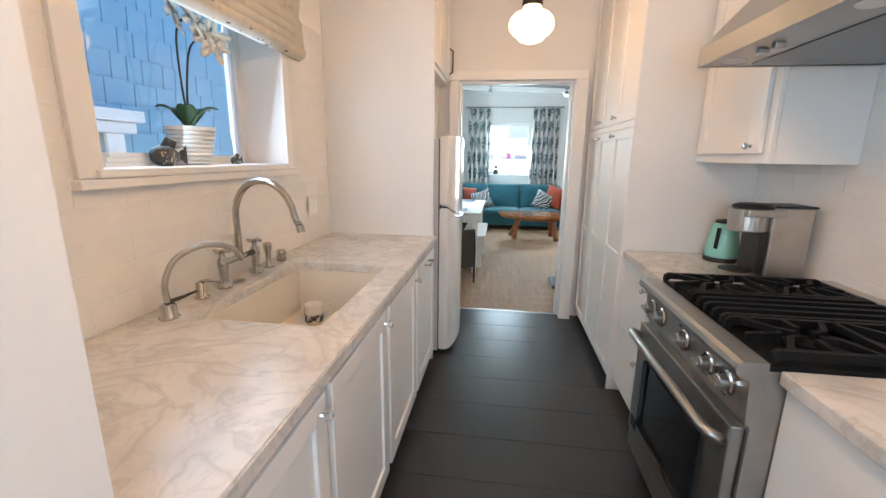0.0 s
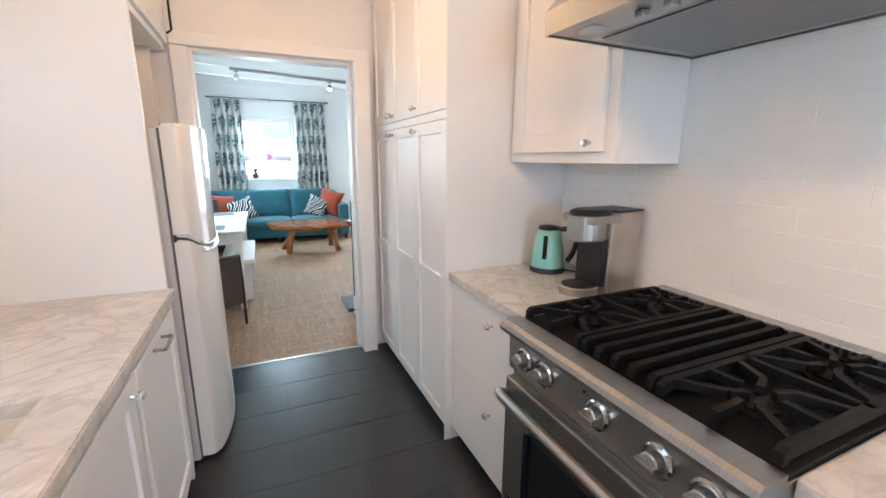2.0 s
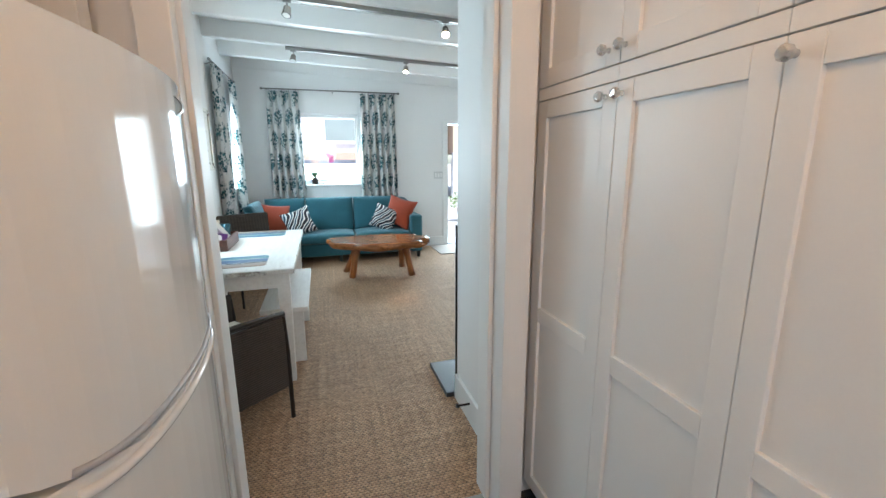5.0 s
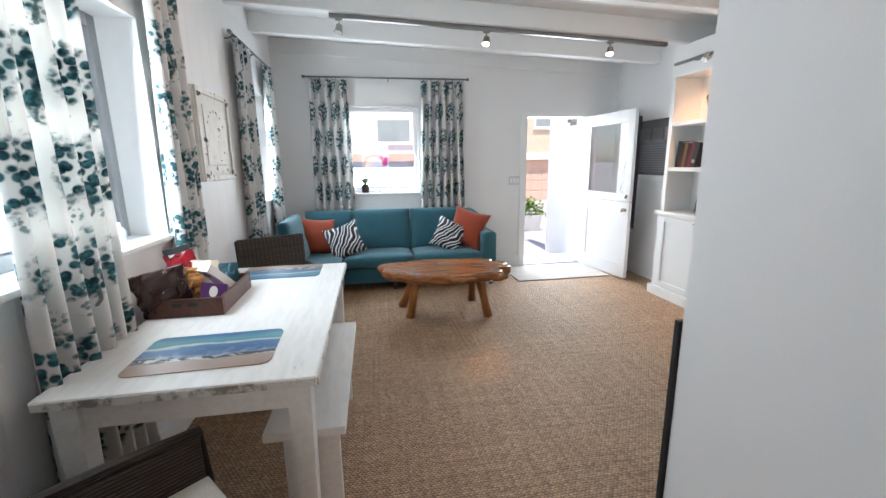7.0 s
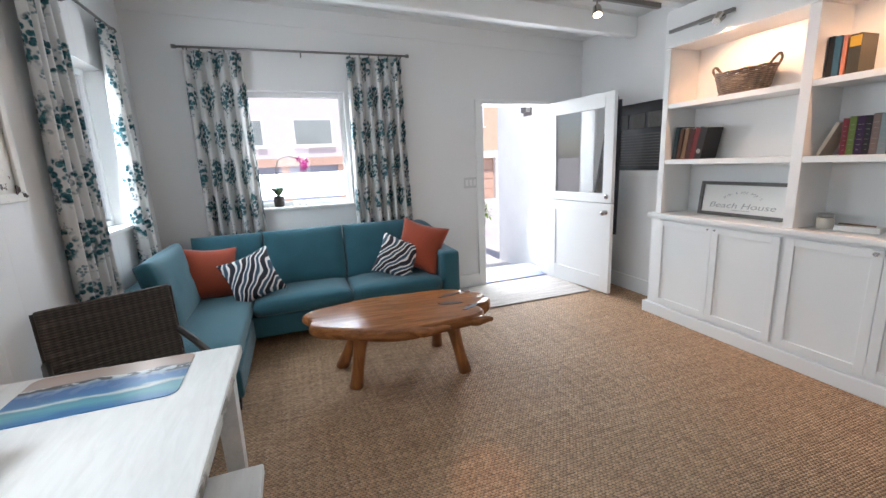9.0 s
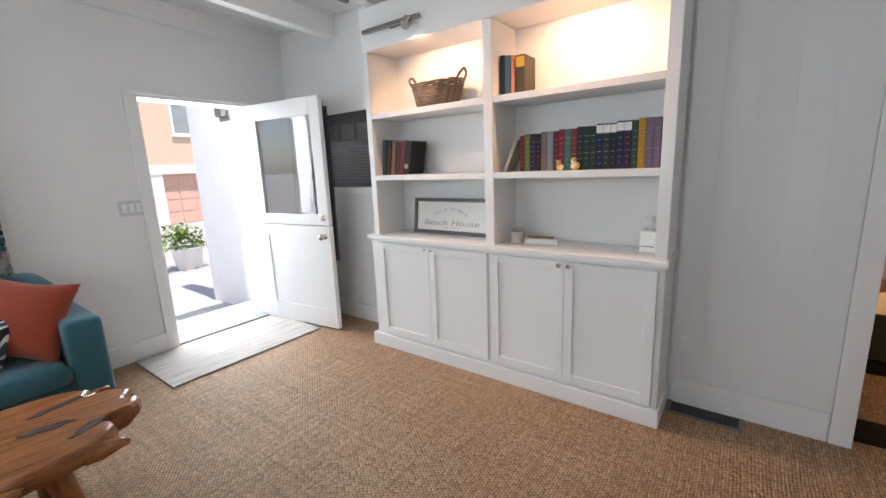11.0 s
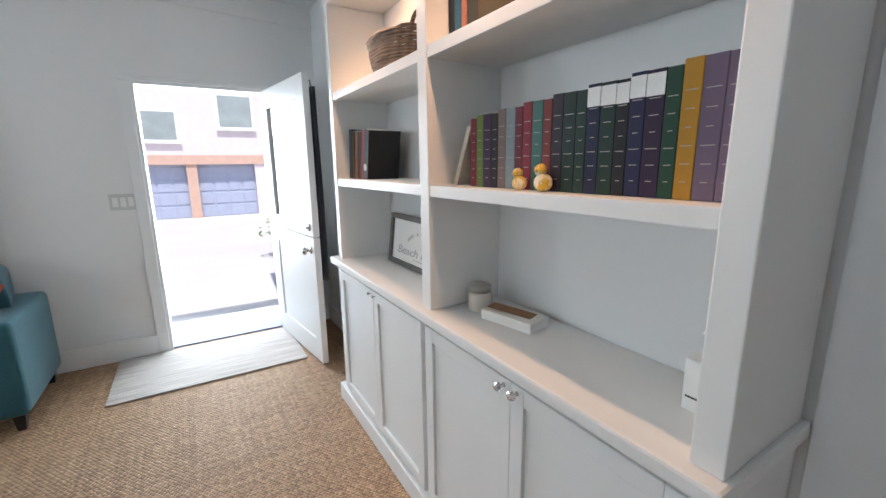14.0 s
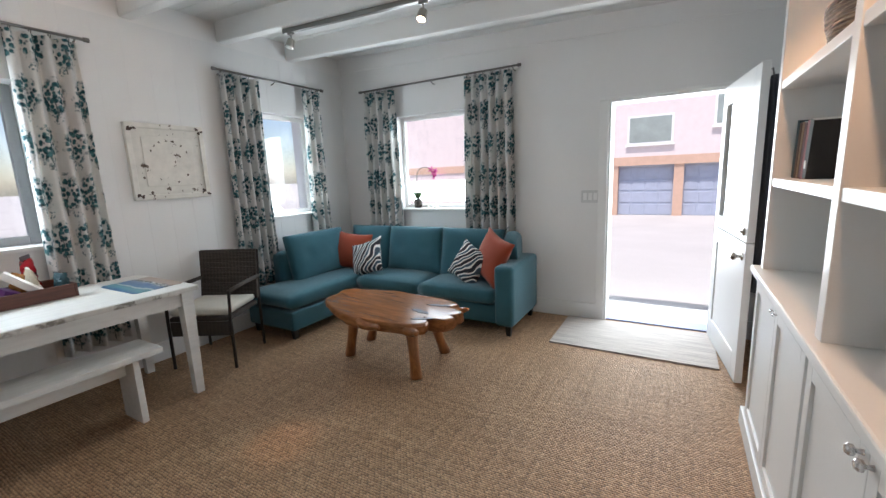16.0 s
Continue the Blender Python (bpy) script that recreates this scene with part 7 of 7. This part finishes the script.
orn = thing("white_ornament", 3.56, 6.955, S2, label="small white branching coral ornament on the shelf", category="ornament")
part("foot", lathe([(0, 0), (0.022, 0), (0.020, 0.010), (0.008, 0.016), (0, 0.016)], 14, (3.56, 6.955, S2)), PAPER, orn, smooth=True)
for dy, h, bend in ((-0.020, 0.10, -0.012), (-0.006, 0.14, 0.010), (0.008, 0.12, 0.016), (0.020, 0.085, 0.012)):
    part("branch", tube(smooth_path([(3.56, 6.955 + dy * 0.2, S2 + 0.014), (3.56 + bend * 0.5, 6.955 + dy * 0.8, S2 + h * 0.5), (3.56 + bend, 6.955 + dy + bend * 0.5, S2 + h)], 4), [0.007] * 4 + [0.006] * 4 + [0.004], 8), PAPER, orn, smooth=True)
# willow basket
bk = thing("willow_basket", 3.54, 7.36, S3, label="grey woven willow basket with two handles", category="basket")
for k in range(12):
    s = k / 11
    a, c = 0.155 + 0.045 * s, 0.10 + 0.025 * s
    pts = [(3.545 + c * math.cos(q * math.pi / 16) * (1 + 0.03 * math.sin(5 * q + k)), 7.36 + a * math.sin(q * math.pi / 16), S3 + 0.008 + 0.145 * s + 0.012 * s * (math.sin(q * math.pi / 16) ** 2) + 0.003 * math.sin(q * 2 + k * 3.1)) for q in range(33)]
    part("weave", tube(pts, 0.0085, 6), BASKET, bk, smooth=True)
part("floor", box(3.46, 3.63, 7.23, 7.49, S3 + 0.001, S3 + 0.012), BASKET, bk)
for sy in (-1, 1):
    pts = smooth_path([(3.50, 7.36 + sy * 0.185, S3 + 0.155), (3.51, 7.36 + sy * 0.215, S3 + 0.20), (3.545, 7.36 + sy * 0.222, S3 + 0.225), (3.58, 7.36 + sy * 0.215, S3 + 0.20), (3.59, 7.36 + sy * 0.185, S3 + 0.155)])
    part("handle", tube(pts, 0.009, 6), BASKET, bk, smooth=True)


def lettering(text, size, mat, parent, m, extrude=0.0005, name="lettering"):
    """Words as a thin mesh under a part."""
    cu = bpy.data.curves.new("words", "FONT")
    cu.body, cu.size, cu.extrude, cu.align_x, cu.align_y = text, size, extrude, "CENTER", "CENTER"
    tmp = bpy.data.objects.new("words", cu)
    me = bpy.data.meshes.new_from_object(tmp)
    bpy.data.objects.remove(tmp)
    me.transform(m)
    me.materials.append(mat)
    ob = new(name, me)
    ob.parent = parent
    return ob


# framed sign leaning in the lower bay
fs = thing("framed_sign", 3.58, 7.33, S0, label="white lettered sign in a grey wooden frame", category="sign")
fs.matrix_basis = pose(3.60, 7.33, S0, 0, 7, 0)
SW, SH = 0.68, 0.265
part("sheet", box(-0.004, 0.006, -SW / 2 + 0.02, SW / 2 - 0.02, 0.02, SH - 0.02), PAPER, fs, local=True)
for q in ((-SW / 2, SW / 2, 0, 0.026), (-SW / 2, SW / 2, SH - 0.026, SH), (-SW / 2, -SW / 2 + 0.026, 0.0265, SH - 0.0265), (SW / 2 - 0.026, SW / 2, 0.0265, SH - 0.0265)):
    part("frame_bar", box(-0.018, 0.008, *q, bevel=0.003), GREYWOOD, fs, "grey wooden frame", local=True)
INK = plain("grey_ink", (0.40, 0.40, 0.40), 0.7)
face = Matrix.Translation((-0.0048, 0, 0)) @ Matrix(((0, 0, -1, 0), (-1, 0, 0, 0), (0, 1, 0, 0), (0, 0, 0, 1)))
sheet = fs.children[0]
for k, ch in enumerate("MIMI & POP POP'S"):
    a = radians(34 - 68 * k / 15)
    if ch != " ":
        lettering(ch, 0.024, INK, sheet, face @ Matrix.Translation((-0.24 * math.sin(a), 0.24 * math.cos(a) - 0.055, 0)) @ Matrix.Rotation(a, 4, "Z"))
lettering("Beach House", 0.075, INK, sheet, face @ Matrix.Translation((0, 0.082, 0)) @ Matrix(((1.25, 0.28, 0, 0), (0, 0.8, 0, 0), (0, 0, 1, 0), (0, 0, 0, 1))))
part("small_line", box(-0.0052, -0.0042, -0.07, 0.07, 0.047, 0.050), INK, sheet)

# jar, note box, tissues, figures
jr = thing("candle_jar", 3.54, 6.76, S0, label="frosted glass candle jar with a pewter lid", category="jar")
part("glass", lathe([(0, 0), (0.040, 0), (0.043, 0.006), (0.043, 0.062), (0.036, 0.07), (0, 0.07)], 24, (3.54, 6.76, S0)), surf("frosted_cream_glass", (0.62, 0.56, 0.48), 0.2, var=0.05), jr, smooth=True)
part("lid", lathe([(0, 0.071), (0.040, 0.071), (0.041, 0.09), (0.037, 0.095), (0, 0.095)], 24, (3.54, 6.76, S0)), surf("pale_pewter_lid", (0.36, 0.34, 0.31), 0.35, 0.3), jr, smooth=True)
nb = thing("note_box", 3.57, 6.62, S0, label="white box with a brown card lying on it", category="box")
nb.matrix_basis = pose(3.56, 6.60, S0, 0, 0, 12)
part("box", box(-0.05, 0.05, -0.10, 0.10, 0.0, 0.032, bevel=0.002), PAPER, nb, local=True)
part("card", shift(box(-0.025, 0.025, -0.09, 0.07, 0.0, 0.003), pose(0.0, 0.02, 0.036, 3, 0, 8)), plain("brown_card", (0.25, 0.13, 0.06), 0.6), nb, "brown card", local=True)
tsb = thing("tissue_box", 3.59, 5.99, S0, label="white tissue box with a black triangle print", category="tissue box")
part("carton", box(3.535, 3.645, 5.958, 6.035, S0, S0 + 0.115, bevel=0.002), PAPER, tsb)
part("print", box(3.5335, 3.5345, 5.965, 6.028, S0 + 0.030, S0 + 0.034), BLACK, tsb, "black printed line")
lettering("A", 0.05, BLACK, tsb, Matrix.Translation((3.5343, 6.0, S0 + 0.066)) @ Matrix(((0, 0, -1, 0), (-1, 0, 0, 0), (0, 1, 0, 0), (0, 0, 0, 1))))
bm = bmesh.new()
for k in range(5):
    a = k * 1.25
    v = [bm.verts.new(p) for p in ((3.59, 6.0, S0 + 0.113), (3.59 + 0.045 * math.cos(a), 6.0 + 0.03 * math.sin(a), S0 + 0.17), (3.59 + 0.02 * math.cos(a + 0.7), 6.0 + 0.02 * math.sin(a + 0.7), S0 + 0.20), (3.59 + 0.04 * math.cos(a + 1.3), 6.0 + 0.03 * math.sin(a + 1.3), S0 + 0.165))]
    bm.faces.new(v)
part("tissue", bm, PAPER, tsb).modifiers.new("thickness", "SOLIDIFY").thickness = 0.001


def duck(y, s, label):
    bm = bmesh.new()
    bmesh.ops.create_uvsphere(bm, u_segments=14, v_segments=10, radius=1.0)
    for v in bm.verts:
        v.co = Vector((v.co.x * 0.8, v.co.y, v.co.z * 0.85 + 0.85))
    b2 = bmesh.ops.create_uvsphere(bm, u_segments=12, v_segments=8, radius=0.62)
    bmesh.ops.translate(bm, verts=b2["verts"], vec=(0, 0.35, 2.0))
    b3 = bmesh.ops.create_cone(bm, cap_ends=True, segments=8, radius1=0.28, radius2=0.05, depth=0.5, matrix=Matrix.Translation((-0.65, 0.35, 1.95)) @ Matrix.Rotation(radians(-90), 4, "Y"))
    shift(bm, Matrix.Translation((3.43, y, S2)) @ Matrix.Scale(s, 4))
    return tagged(part("duck_figurine", bm, make_blobs("duck_paint", (0.70, 0.42, 0.03), (0.75, 0.66, 0.50), 0.48, 0.52, 26, 0.4), smooth=True), label, "figurine", "duck figurines")


duck(6.445, 0.022, "small yellow duck figurine before the books")
duck(6.36, 0.026, "yellow and white duck figurine before the books")

# behind the open door: a coat and a rack of black boards on the wall
ch = thing("hanging_coat", 3.44, 8.50, 0.62, label="black coat hanging behind the open door", category="coat")
bm = bmesh.new()
n, m = 16, 14
rows = []
for j in range(m + 1):
    s = j / m
    rows.append([bm.verts.new((3.412 + 0.012 + 0.014 * math.sin(2 * math.pi * 3 * i / n + 2 * s) * (0.4 + s) - 0.03 * math.sin(math.pi * 0) + (i / n - 0.5) * -0.02, 8.435 + (0.03 + 0.30 * min(1, 0.25 + s)) * i / n, 1.93 - 1.30 * s)) for i in range(n + 1)])
for a, b in zip(rows, rows[1:]):
    for i in range(n):
        bm.faces.new((a[i], a[i + 1], b[i + 1], b[i]))
part("cloth", bm, NAVY, ch, smooth=True).modifiers.new("thickness", "SOLIDIFY").thickness = 0.02
part("hook", tube([(3.40, 8.46, 1.95), (3.43, 8.46, 1.97), (3.44, 8.46, 1.92)], 0.006, 6), PEWTER, ch)
cb = thing("letter_board", XR - 0.02, 8.5, 1.24, label="black slotted letter board on the wall", category="board")
part("board", box(XR - 0.022, XR - 0.002, 8.12, 8.80, 1.26, 1.90, bevel=0.003), BLACK, cb)
part("ledge", box(XR - 0.06, XR - 0.002, 8.08, 8.84, 1.205, 1.255, bevel=0.004), TRIM, cb, "white ledge")
for k in range(12):
    part("slot", box(XR - 0.0245, XR - 0.0225, 8.16, 8.76, 1.30 + 0.027 * k, 1.312 + 0.027 * k), GREYWOOD, cb)
for y0 in (8.16, 8.37, 8.58):
    part("pocket", box(XR - 0.03, XR - 0.0225, y0, y0 + 0.17, 1.66, 1.80, bevel=0.002), GREYWOOD, cb)

# picture in the passage
pp = thing("framed_picture", 4.1, HY, 1.38, label="dark painting in a carved bronze frame", category="picture")
PX0, PX1, PZ0, PZ1 = 4.24, 4.63, 1.375, 1.965
part("canvas", box(PX0 + 0.05, PX1 - 0.05, HY + 0.002, HY + 0.012, PZ0 + 0.05, PZ1 - 0.05), make_blobs("dark_canvas", (0.02, 0.013, 0.014), (0.10, 0.04, 0.025), 0.36, 0.46, 7, 0.35), pp)
for q in ((PX0, PX1, PZ0, PZ0 + 0.052), (PX0, PX1, PZ1 - 0.052, PZ1), (PX0, PX0 + 0.052, PZ0 + 0.0525, PZ1 - 0.0525), (PX1 - 0.052, PX1, PZ0 + 0.0525, PZ1 - 0.0525)):
    part("frame_bar", box(q[0], q[1], HY + 0.002, HY + 0.03, q[2], q[3], bevel=0.008), DARKWOOD, pp)

# jar on the sill by the dining table
tj = thing("soap_bottle", XL - 0.06, 6.10, W1[2], label="small clear bottle with a blue label on the sill", category="bottle")
part("bottle", lathe([(0, 0), (0.03, 0), (0.032, 0.01), (0.03, 0.07), (0.012, 0.085), (0.012, 0.105), (0, 0.105)], 20, (XL - 0.06, 6.10, W1[2] + 0.002)), surf("clear_blue_plastic", (0.55, 0.65, 0.75), 0.15), tj, smooth=True)


# ---- outdoors ----
bm = bmesh.new()
cols, ys = 8, [-400, 9.5, 10.2, 27.0, 60, 400]
zs = [-0.14, -0.14, -0.16, -0.80, -0.85, -0.9]
for (y0, z0), (y1, z1) in zip(zip(ys, zs), list(zip(ys, zs))[1:]):
    v = [bm.verts.new(p) for p in ((-400, y0, z0), (400, y0, z0), (400, y1, z1), (-400, y1, z1))]
    bm.faces.new(v)
bmesh.ops.remove_doubles(bm, verts=bm.verts[:], dist=0.001)
tagged(part("ground", bm, CONCRETE), "pale sunlit concrete yard sloping to the garages", "ground", kind="structure")
tagged(part("doorstep", box(2.3, 3.45, YF + 0.2, YF + 0.75, -0.16, -0.02, bevel=0.006), CONCRETE), "pale concrete step outside the entrance", "step", kind="structure")
tagged(part("sill_plate", box(2.42, 3.30, YF + 0.03, YF + 0.21, -0.03, 0.012, bevel=0.004), surf("blue_grey_sill", (0.20, 0.23, 0.38), 0.5)), "blue-grey threshold of the entrance", "threshold", kind="structure")
ew = tagged(part("exterior_wall", box(3.52, 3.70, YF + 0.21, 11.1, -0.3, 3.2), STUCCO_WHITE), "white outside wall beside the entrance", "wall", kind="structure")
el = thing("wall_lamp", 3.50, 10.2, 2.1, label="small grey wall lamp on the outside wall", category="lamp")
part("housing", box(3.44, 3.518, 10.13, 10.27, 2.02, 2.24, bevel=0.01), GREYWOOD, el)
part("back_plate", box(3.50, 3.519, 10.10, 10.30, 1.98, 2.28, bevel=0.004), PEWTER, el)

GY = 27.0
WINDOW_DARK = surf("far_window_glass", (0.30, 0.34, 0.32), 0.15, var=0.3, scale=0.8)


def apartment(x0, x1, wall_mat, band_mat, door_mat, label, doors, wins, top=7.5):
    h = thing("apartment_building", (x0 + x1) / 2, GY, -0.9, label=label, category="building")
    part("wall", box(x0, x1, GY, GY + 8, 1.95, top), wall_mat, h)
    part("roof", box(x0 - 0.3, x1 + 0.3, GY - 0.4, GY + 8.2, top, top + 0.25), STUCCO_WHITE, h)
    part("lintel", box(x0, x1, GY - 0.06, GY + 0.3, 1.55, 1.949), band_mat, h, "terracotta coloured lintel band")
    edges = [x0, *[e for d in doors for e in d], x1]
    for a, b in zip(edges[::2], edges[1::2]):
        if b > a + 0.02:
            part("pier", box(a, b, GY, GY + 0.5, -0.95, 1.549), band_mat if b - a < 1 else wall_mat, h)
    for a, b in doors:
        d = part("garage_door", box(a, b, GY + 0.30, GY + 0.36, -0.95, 1.549), door_mat, h)
        for r in range(4):
            for c in range(4):
                w = (b - a) / 4
                part("door_panel", box(a + c * w + 0.05, a + (c + 1) * w - 0.05, GY + 0.275, GY + 0.301, -0.78 + r * 0.58, -0.30 + r * 0.58, bevel=0.01), door_mat, d)
    for a, b, z0, z1 in wins:
        w = part("window", box(a, b, GY - 0.02, GY + 0.05, z0, z1), TRIM, h, "white framed window")
        part("pane", box(a + 0.09, b - 0.09, GY - 0.035, GY - 0.021, z0 + 0.09, z1 - 0.09), WINDOW_DARK, w)
        part("sill", box(a - 0.06, b + 0.06, GY - 0.12, GY - 0.021, z0 - 0.08, z0 - 0.001), TRIM, w)
    return h


apartment(-14.0, 7.6, STUCCO, TERRACOTTA, GARAGE, "pale pink apartment building over a row of garages", [(-5.1, -2.75), (-2.35, 0.0), (0.35, 2.70), (3.10, 5.45)], [(0.70, 2.60, 2.50, 3.80), (4.1, 5.6, 3.1, 4.6), (-2.6, -0.6, 2.50, 3.80), (-6.5, -4.5, 2.5, 3.8)])
apartment(8.2, 22.0, surf("peach_stucco", (0.62, 0.48, 0.34), 0.9, var=0.06), STUCCO_WHITE, TERRACOTTA, "peach apartment house with red-brown garage doors", [(8.9, 11.6), (12.4, 15.0)], [(9.6, 10.9, 3.3, 5.3), (13.0, 14.4, 3.3, 5.3)])

# potted plant in the yard
pl = thing("potted_plant", 4.4, 14.0, -0.31, label="green bushy plant in a white pot in the yard", category="plant")
part("pot", lathe([(0, 0), (0.20, 0), (0.26, 0.40), (0.28, 0.42), (0.24, 0.42), (0.22, 0.36), (0, 0.36)], 20, (4.4, 14.0, -0.31)), STUCCO_WHITE, pl, smooth=True)
rng = random.Random(7)
bm = bmesh.new()
for k in range(420):
    a, e, r = rng.uniform(0, 6.283), rng.uniform(-0.2, 1.5), rng.uniform(0.15, 0.48)
    c = Vector((4.3 + r * math.cos(a) * math.cos(e) * 1.2, 14.0 + r * math.sin(a) * math.cos(e), 0.18 + r * math.sin(e) * 0.8))
    u, w = Vector((rng.uniform(-1, 1), rng.uniform(-1, 1), rng.uniform(-0.6, 0.8))).normalized(), rng.uniform(0.04, 0.085)
    s = u.cross(Vector((0, 0, 1))).normalized() * w * 0.45
    v = [bm.verts.new(q) for q in (c - u * w, c + s, c + u * w, c - s)]
    bm.faces.new(v)
part("foliage", bm, surf("yard_leaf", (0.13, 0.22, 0.03), 0.5, var=0.4, scale=6), pl)

# neighbour's shingled wall outside the kitchen
nw = tagged(part("neighbour_wall", box(-3.40, -3.02, -3.0, 5.3, -0.5, 7.2), SHINGLE), "blue-grey shingled wall of the house next door", "wall", kind="structure")
nwin = thing("neighbour_window", -2.99, 3.4, 1.0, label="white window head moulding on the shingled wall", category="window", kind="structure")
part("head_moulding", box(-3.02, -2.86, 2.90, 3.85, 1.70, 1.80, bevel=0.014), TRIM, nwin)
part("cornice", box(-3.02, -2.90, 2.97, 3.78, 1.60, 1.695, bevel=0.01), TRIM, nwin)
part("side_casing", box(-3.02, -2.94, 3.51, 3.68, 0.4, 1.595, bevel=0.008), TRIM, nwin)
part("pane", box(-3.019, -2.975, 2.0, 3.509, 0.4, 1.595), WINDOW_DARK, nwin)

# ---- pieces of walls and floors ----
_cache = {}


def piece(name, size, material, parent, at, bevel=0.003, tilt=None):
    """One block that shares its mesh with all others of its size."""
    key = (name, tuple(round(v, 3) for v in size), material.name)
    if key not in _cache:
        _cache[key] = mesh_of(name, box(-size[0] / 2, size[0] / 2, -size[1] / 2, size[1] / 2, -size[2] / 2, size[2] / 2, bevel=bevel, seg=1), material)
    ob = new(name, _cache[key])
    ob.parent = parent
    ob.matrix_basis = Matrix.Translation(at) @ (tilt or Matrix.Identity(4))
    return ob


# slate floor tiles in half bond
rng = random.Random(3)
for r in range(-3, 15):
    y0 = -0.20 + 0.30 * r
    y1 = min(y0 + 0.30, 4.045)
    if y0 > 4.0 or y1 < -0.9:
        continue
    off = 0.09 if r % 2 else 0.40
    x = off - 0.62 * 2
    while x < 1.75:
        a, b = max(x, -0.10), min(x + 0.62, 1.30)
        if b - a > 0.05:
            piece("floor_tile", (b - a - 0.0022, y1 - y0 - 0.0022, 0.012), SLATE, floor_kitchen, ((a + b) / 2, (y0 + y1) / 2, -0.0065 + rng.uniform(-0.0003, 0.0003)), 0.0005)
        x += 0.62


def tiled(parent, x, out, y0, y1, z0, z1, h, w, hole=None, seed=1):
    """Glazed tiles in running bond on a wall that faces out along x."""
    g, rr, r = 0.0022, random.Random(seed), 0
    z = z0
    while z < z1 - 0.01:
        zt = min(z + h, z1)
        y = y0 - (w / 2 if r % 2 else 0)
        while y < y1 - 0.005:
            a, b = max(y, y0), min(y + w, y1)
            y += w
            spans = [(a, b, z, zt)]
            if hole and a < hole[1] and b > hole[0] and z < hole[3] and zt > hole[2]:
                spans = [s for s in ((a, min(b, hole[0]), z, zt), (max(a, hole[1]), b, z, zt)) if s[1] - s[0] > 0.012]
                if zt > hole[3] + 0.012 or z < hole[2] - 0.012:
                    lo, hi = (max(z, hole[3]), zt) if zt > hole[3] + 0.012 else (z, hole[2])
                    spans = [(a, b, lo, hi)] if hi - lo > 0.012 else spans
            for s in spans:
                if s[1] - s[0] > 0.012:
                    piece("tile", (0.008, round(s[1] - s[0] - g, 3), round(s[3] - s[2] - g, 3)), TILE, parent, (x - out * 0.0028, (s[0] + s[1]) / 2, (s[2] + s[3]) / 2), 0.0012, Matrix.Rotation(rr.uniform(-0.0015, 0.0015), 4, "Z") @ Matrix.Rotation(rr.uniform(-0.0015, 0.0015), 4, "Y"))
        z = zt
        r += 1


tiled(wall_kitchen_left, KL, 1, 0.63, 2.998, 0.91, 2.17, 0.0915, 0.163, (KW[0] - 0.08, KW[1] + 0.06, KW[2] - 0.055, 2.5), 4)
tiled(wall_kitchen_right, KR, -1, 0.55, 2.788, 0.91, 2.12, 0.0775, 0.30, None, 5)

# vertical boards on the living room walls
def boards(parent, axis, at, out, a0, a1, z0, z1, pitch, holes=()):
    n = max(1, round((a1 - a0) / pitch))
    w = (a1 - a0) / n
    for k in range(n):
        b0, b1 = a0 + k * w, a0 + (k + 1) * w
        spans = [(b0, b1, z0, z1)]
        for h in holes:
            nxt = []
            for s in spans:
                if s[0] < h[1] - 0.001 and s[1] > h[0] + 0.001:
                    for t in ((s[0], h[0], s[2], s[3]), (h[1], s[1], s[2], s[3]), (max(s[0], h[0]), min(s[1], h[1]), s[2], h[2]), (max(s[0], h[0]), min(s[1], h[1]), h[3], s[3])):
                        if t[1] - t[0] > 0.01 and t[3] - t[2] > 0.01:
                            nxt.append(t)
                else:
                    nxt.append(s)
            spans = nxt
        for s in spans:
            c = ((s[0] + s[1]) / 2, at + out * 0.004, (s[2] + s[3]) / 2) if axis == "x" else (at + out * 0.004, (s[0] + s[1]) / 2, (s[2] + s[3]) / 2)
            size = (s[1] - s[0] - 0.0002, 0.010, s[3] - s[2]) if axis == "x" else (0.010, s[1] - s[0] - 0.0002, s[3] - s[2])
            piece("wall_board", size, PANEL, parent, c, 0.0006)


boards(wall_left, "y", XL, 1, KD + 0.11, YF - 0.02, BASE + 0.002, 2.68, 0.178, [(W1[0] - 0.001, W1[1] + 0.001, W1[2] - 0.026, W1[3]), (W2[0] - 0.001, W2[1] + 0.001, W2[2] - 0.026, W2[3])])
boards(wall_right, "y", XR, -1, 5.167, 5.862, BASE + 0.002, 2.5, 0.14)

# shingles of the house next door, the rows seen from the sink
rng = random.Random(11)
for r in range(13):
    z, y = 1.05 + 0.22 * r, 1.4 - rng.uniform(0, 0.1)
    while y < 5.1:
        w = rng.choice((0.16, 0.21, 0.25, 0.30))
        piece("shingle", (0.020, w - 0.008, 0.27), SHINGLE, nw, (-3.005 + rng.uniform(0, 0.004), y + w / 2, z + rng.uniform(-0.012, 0.012)), 0.003, Matrix.Rotation(radians(3.0), 4, "Y"))
        y += w
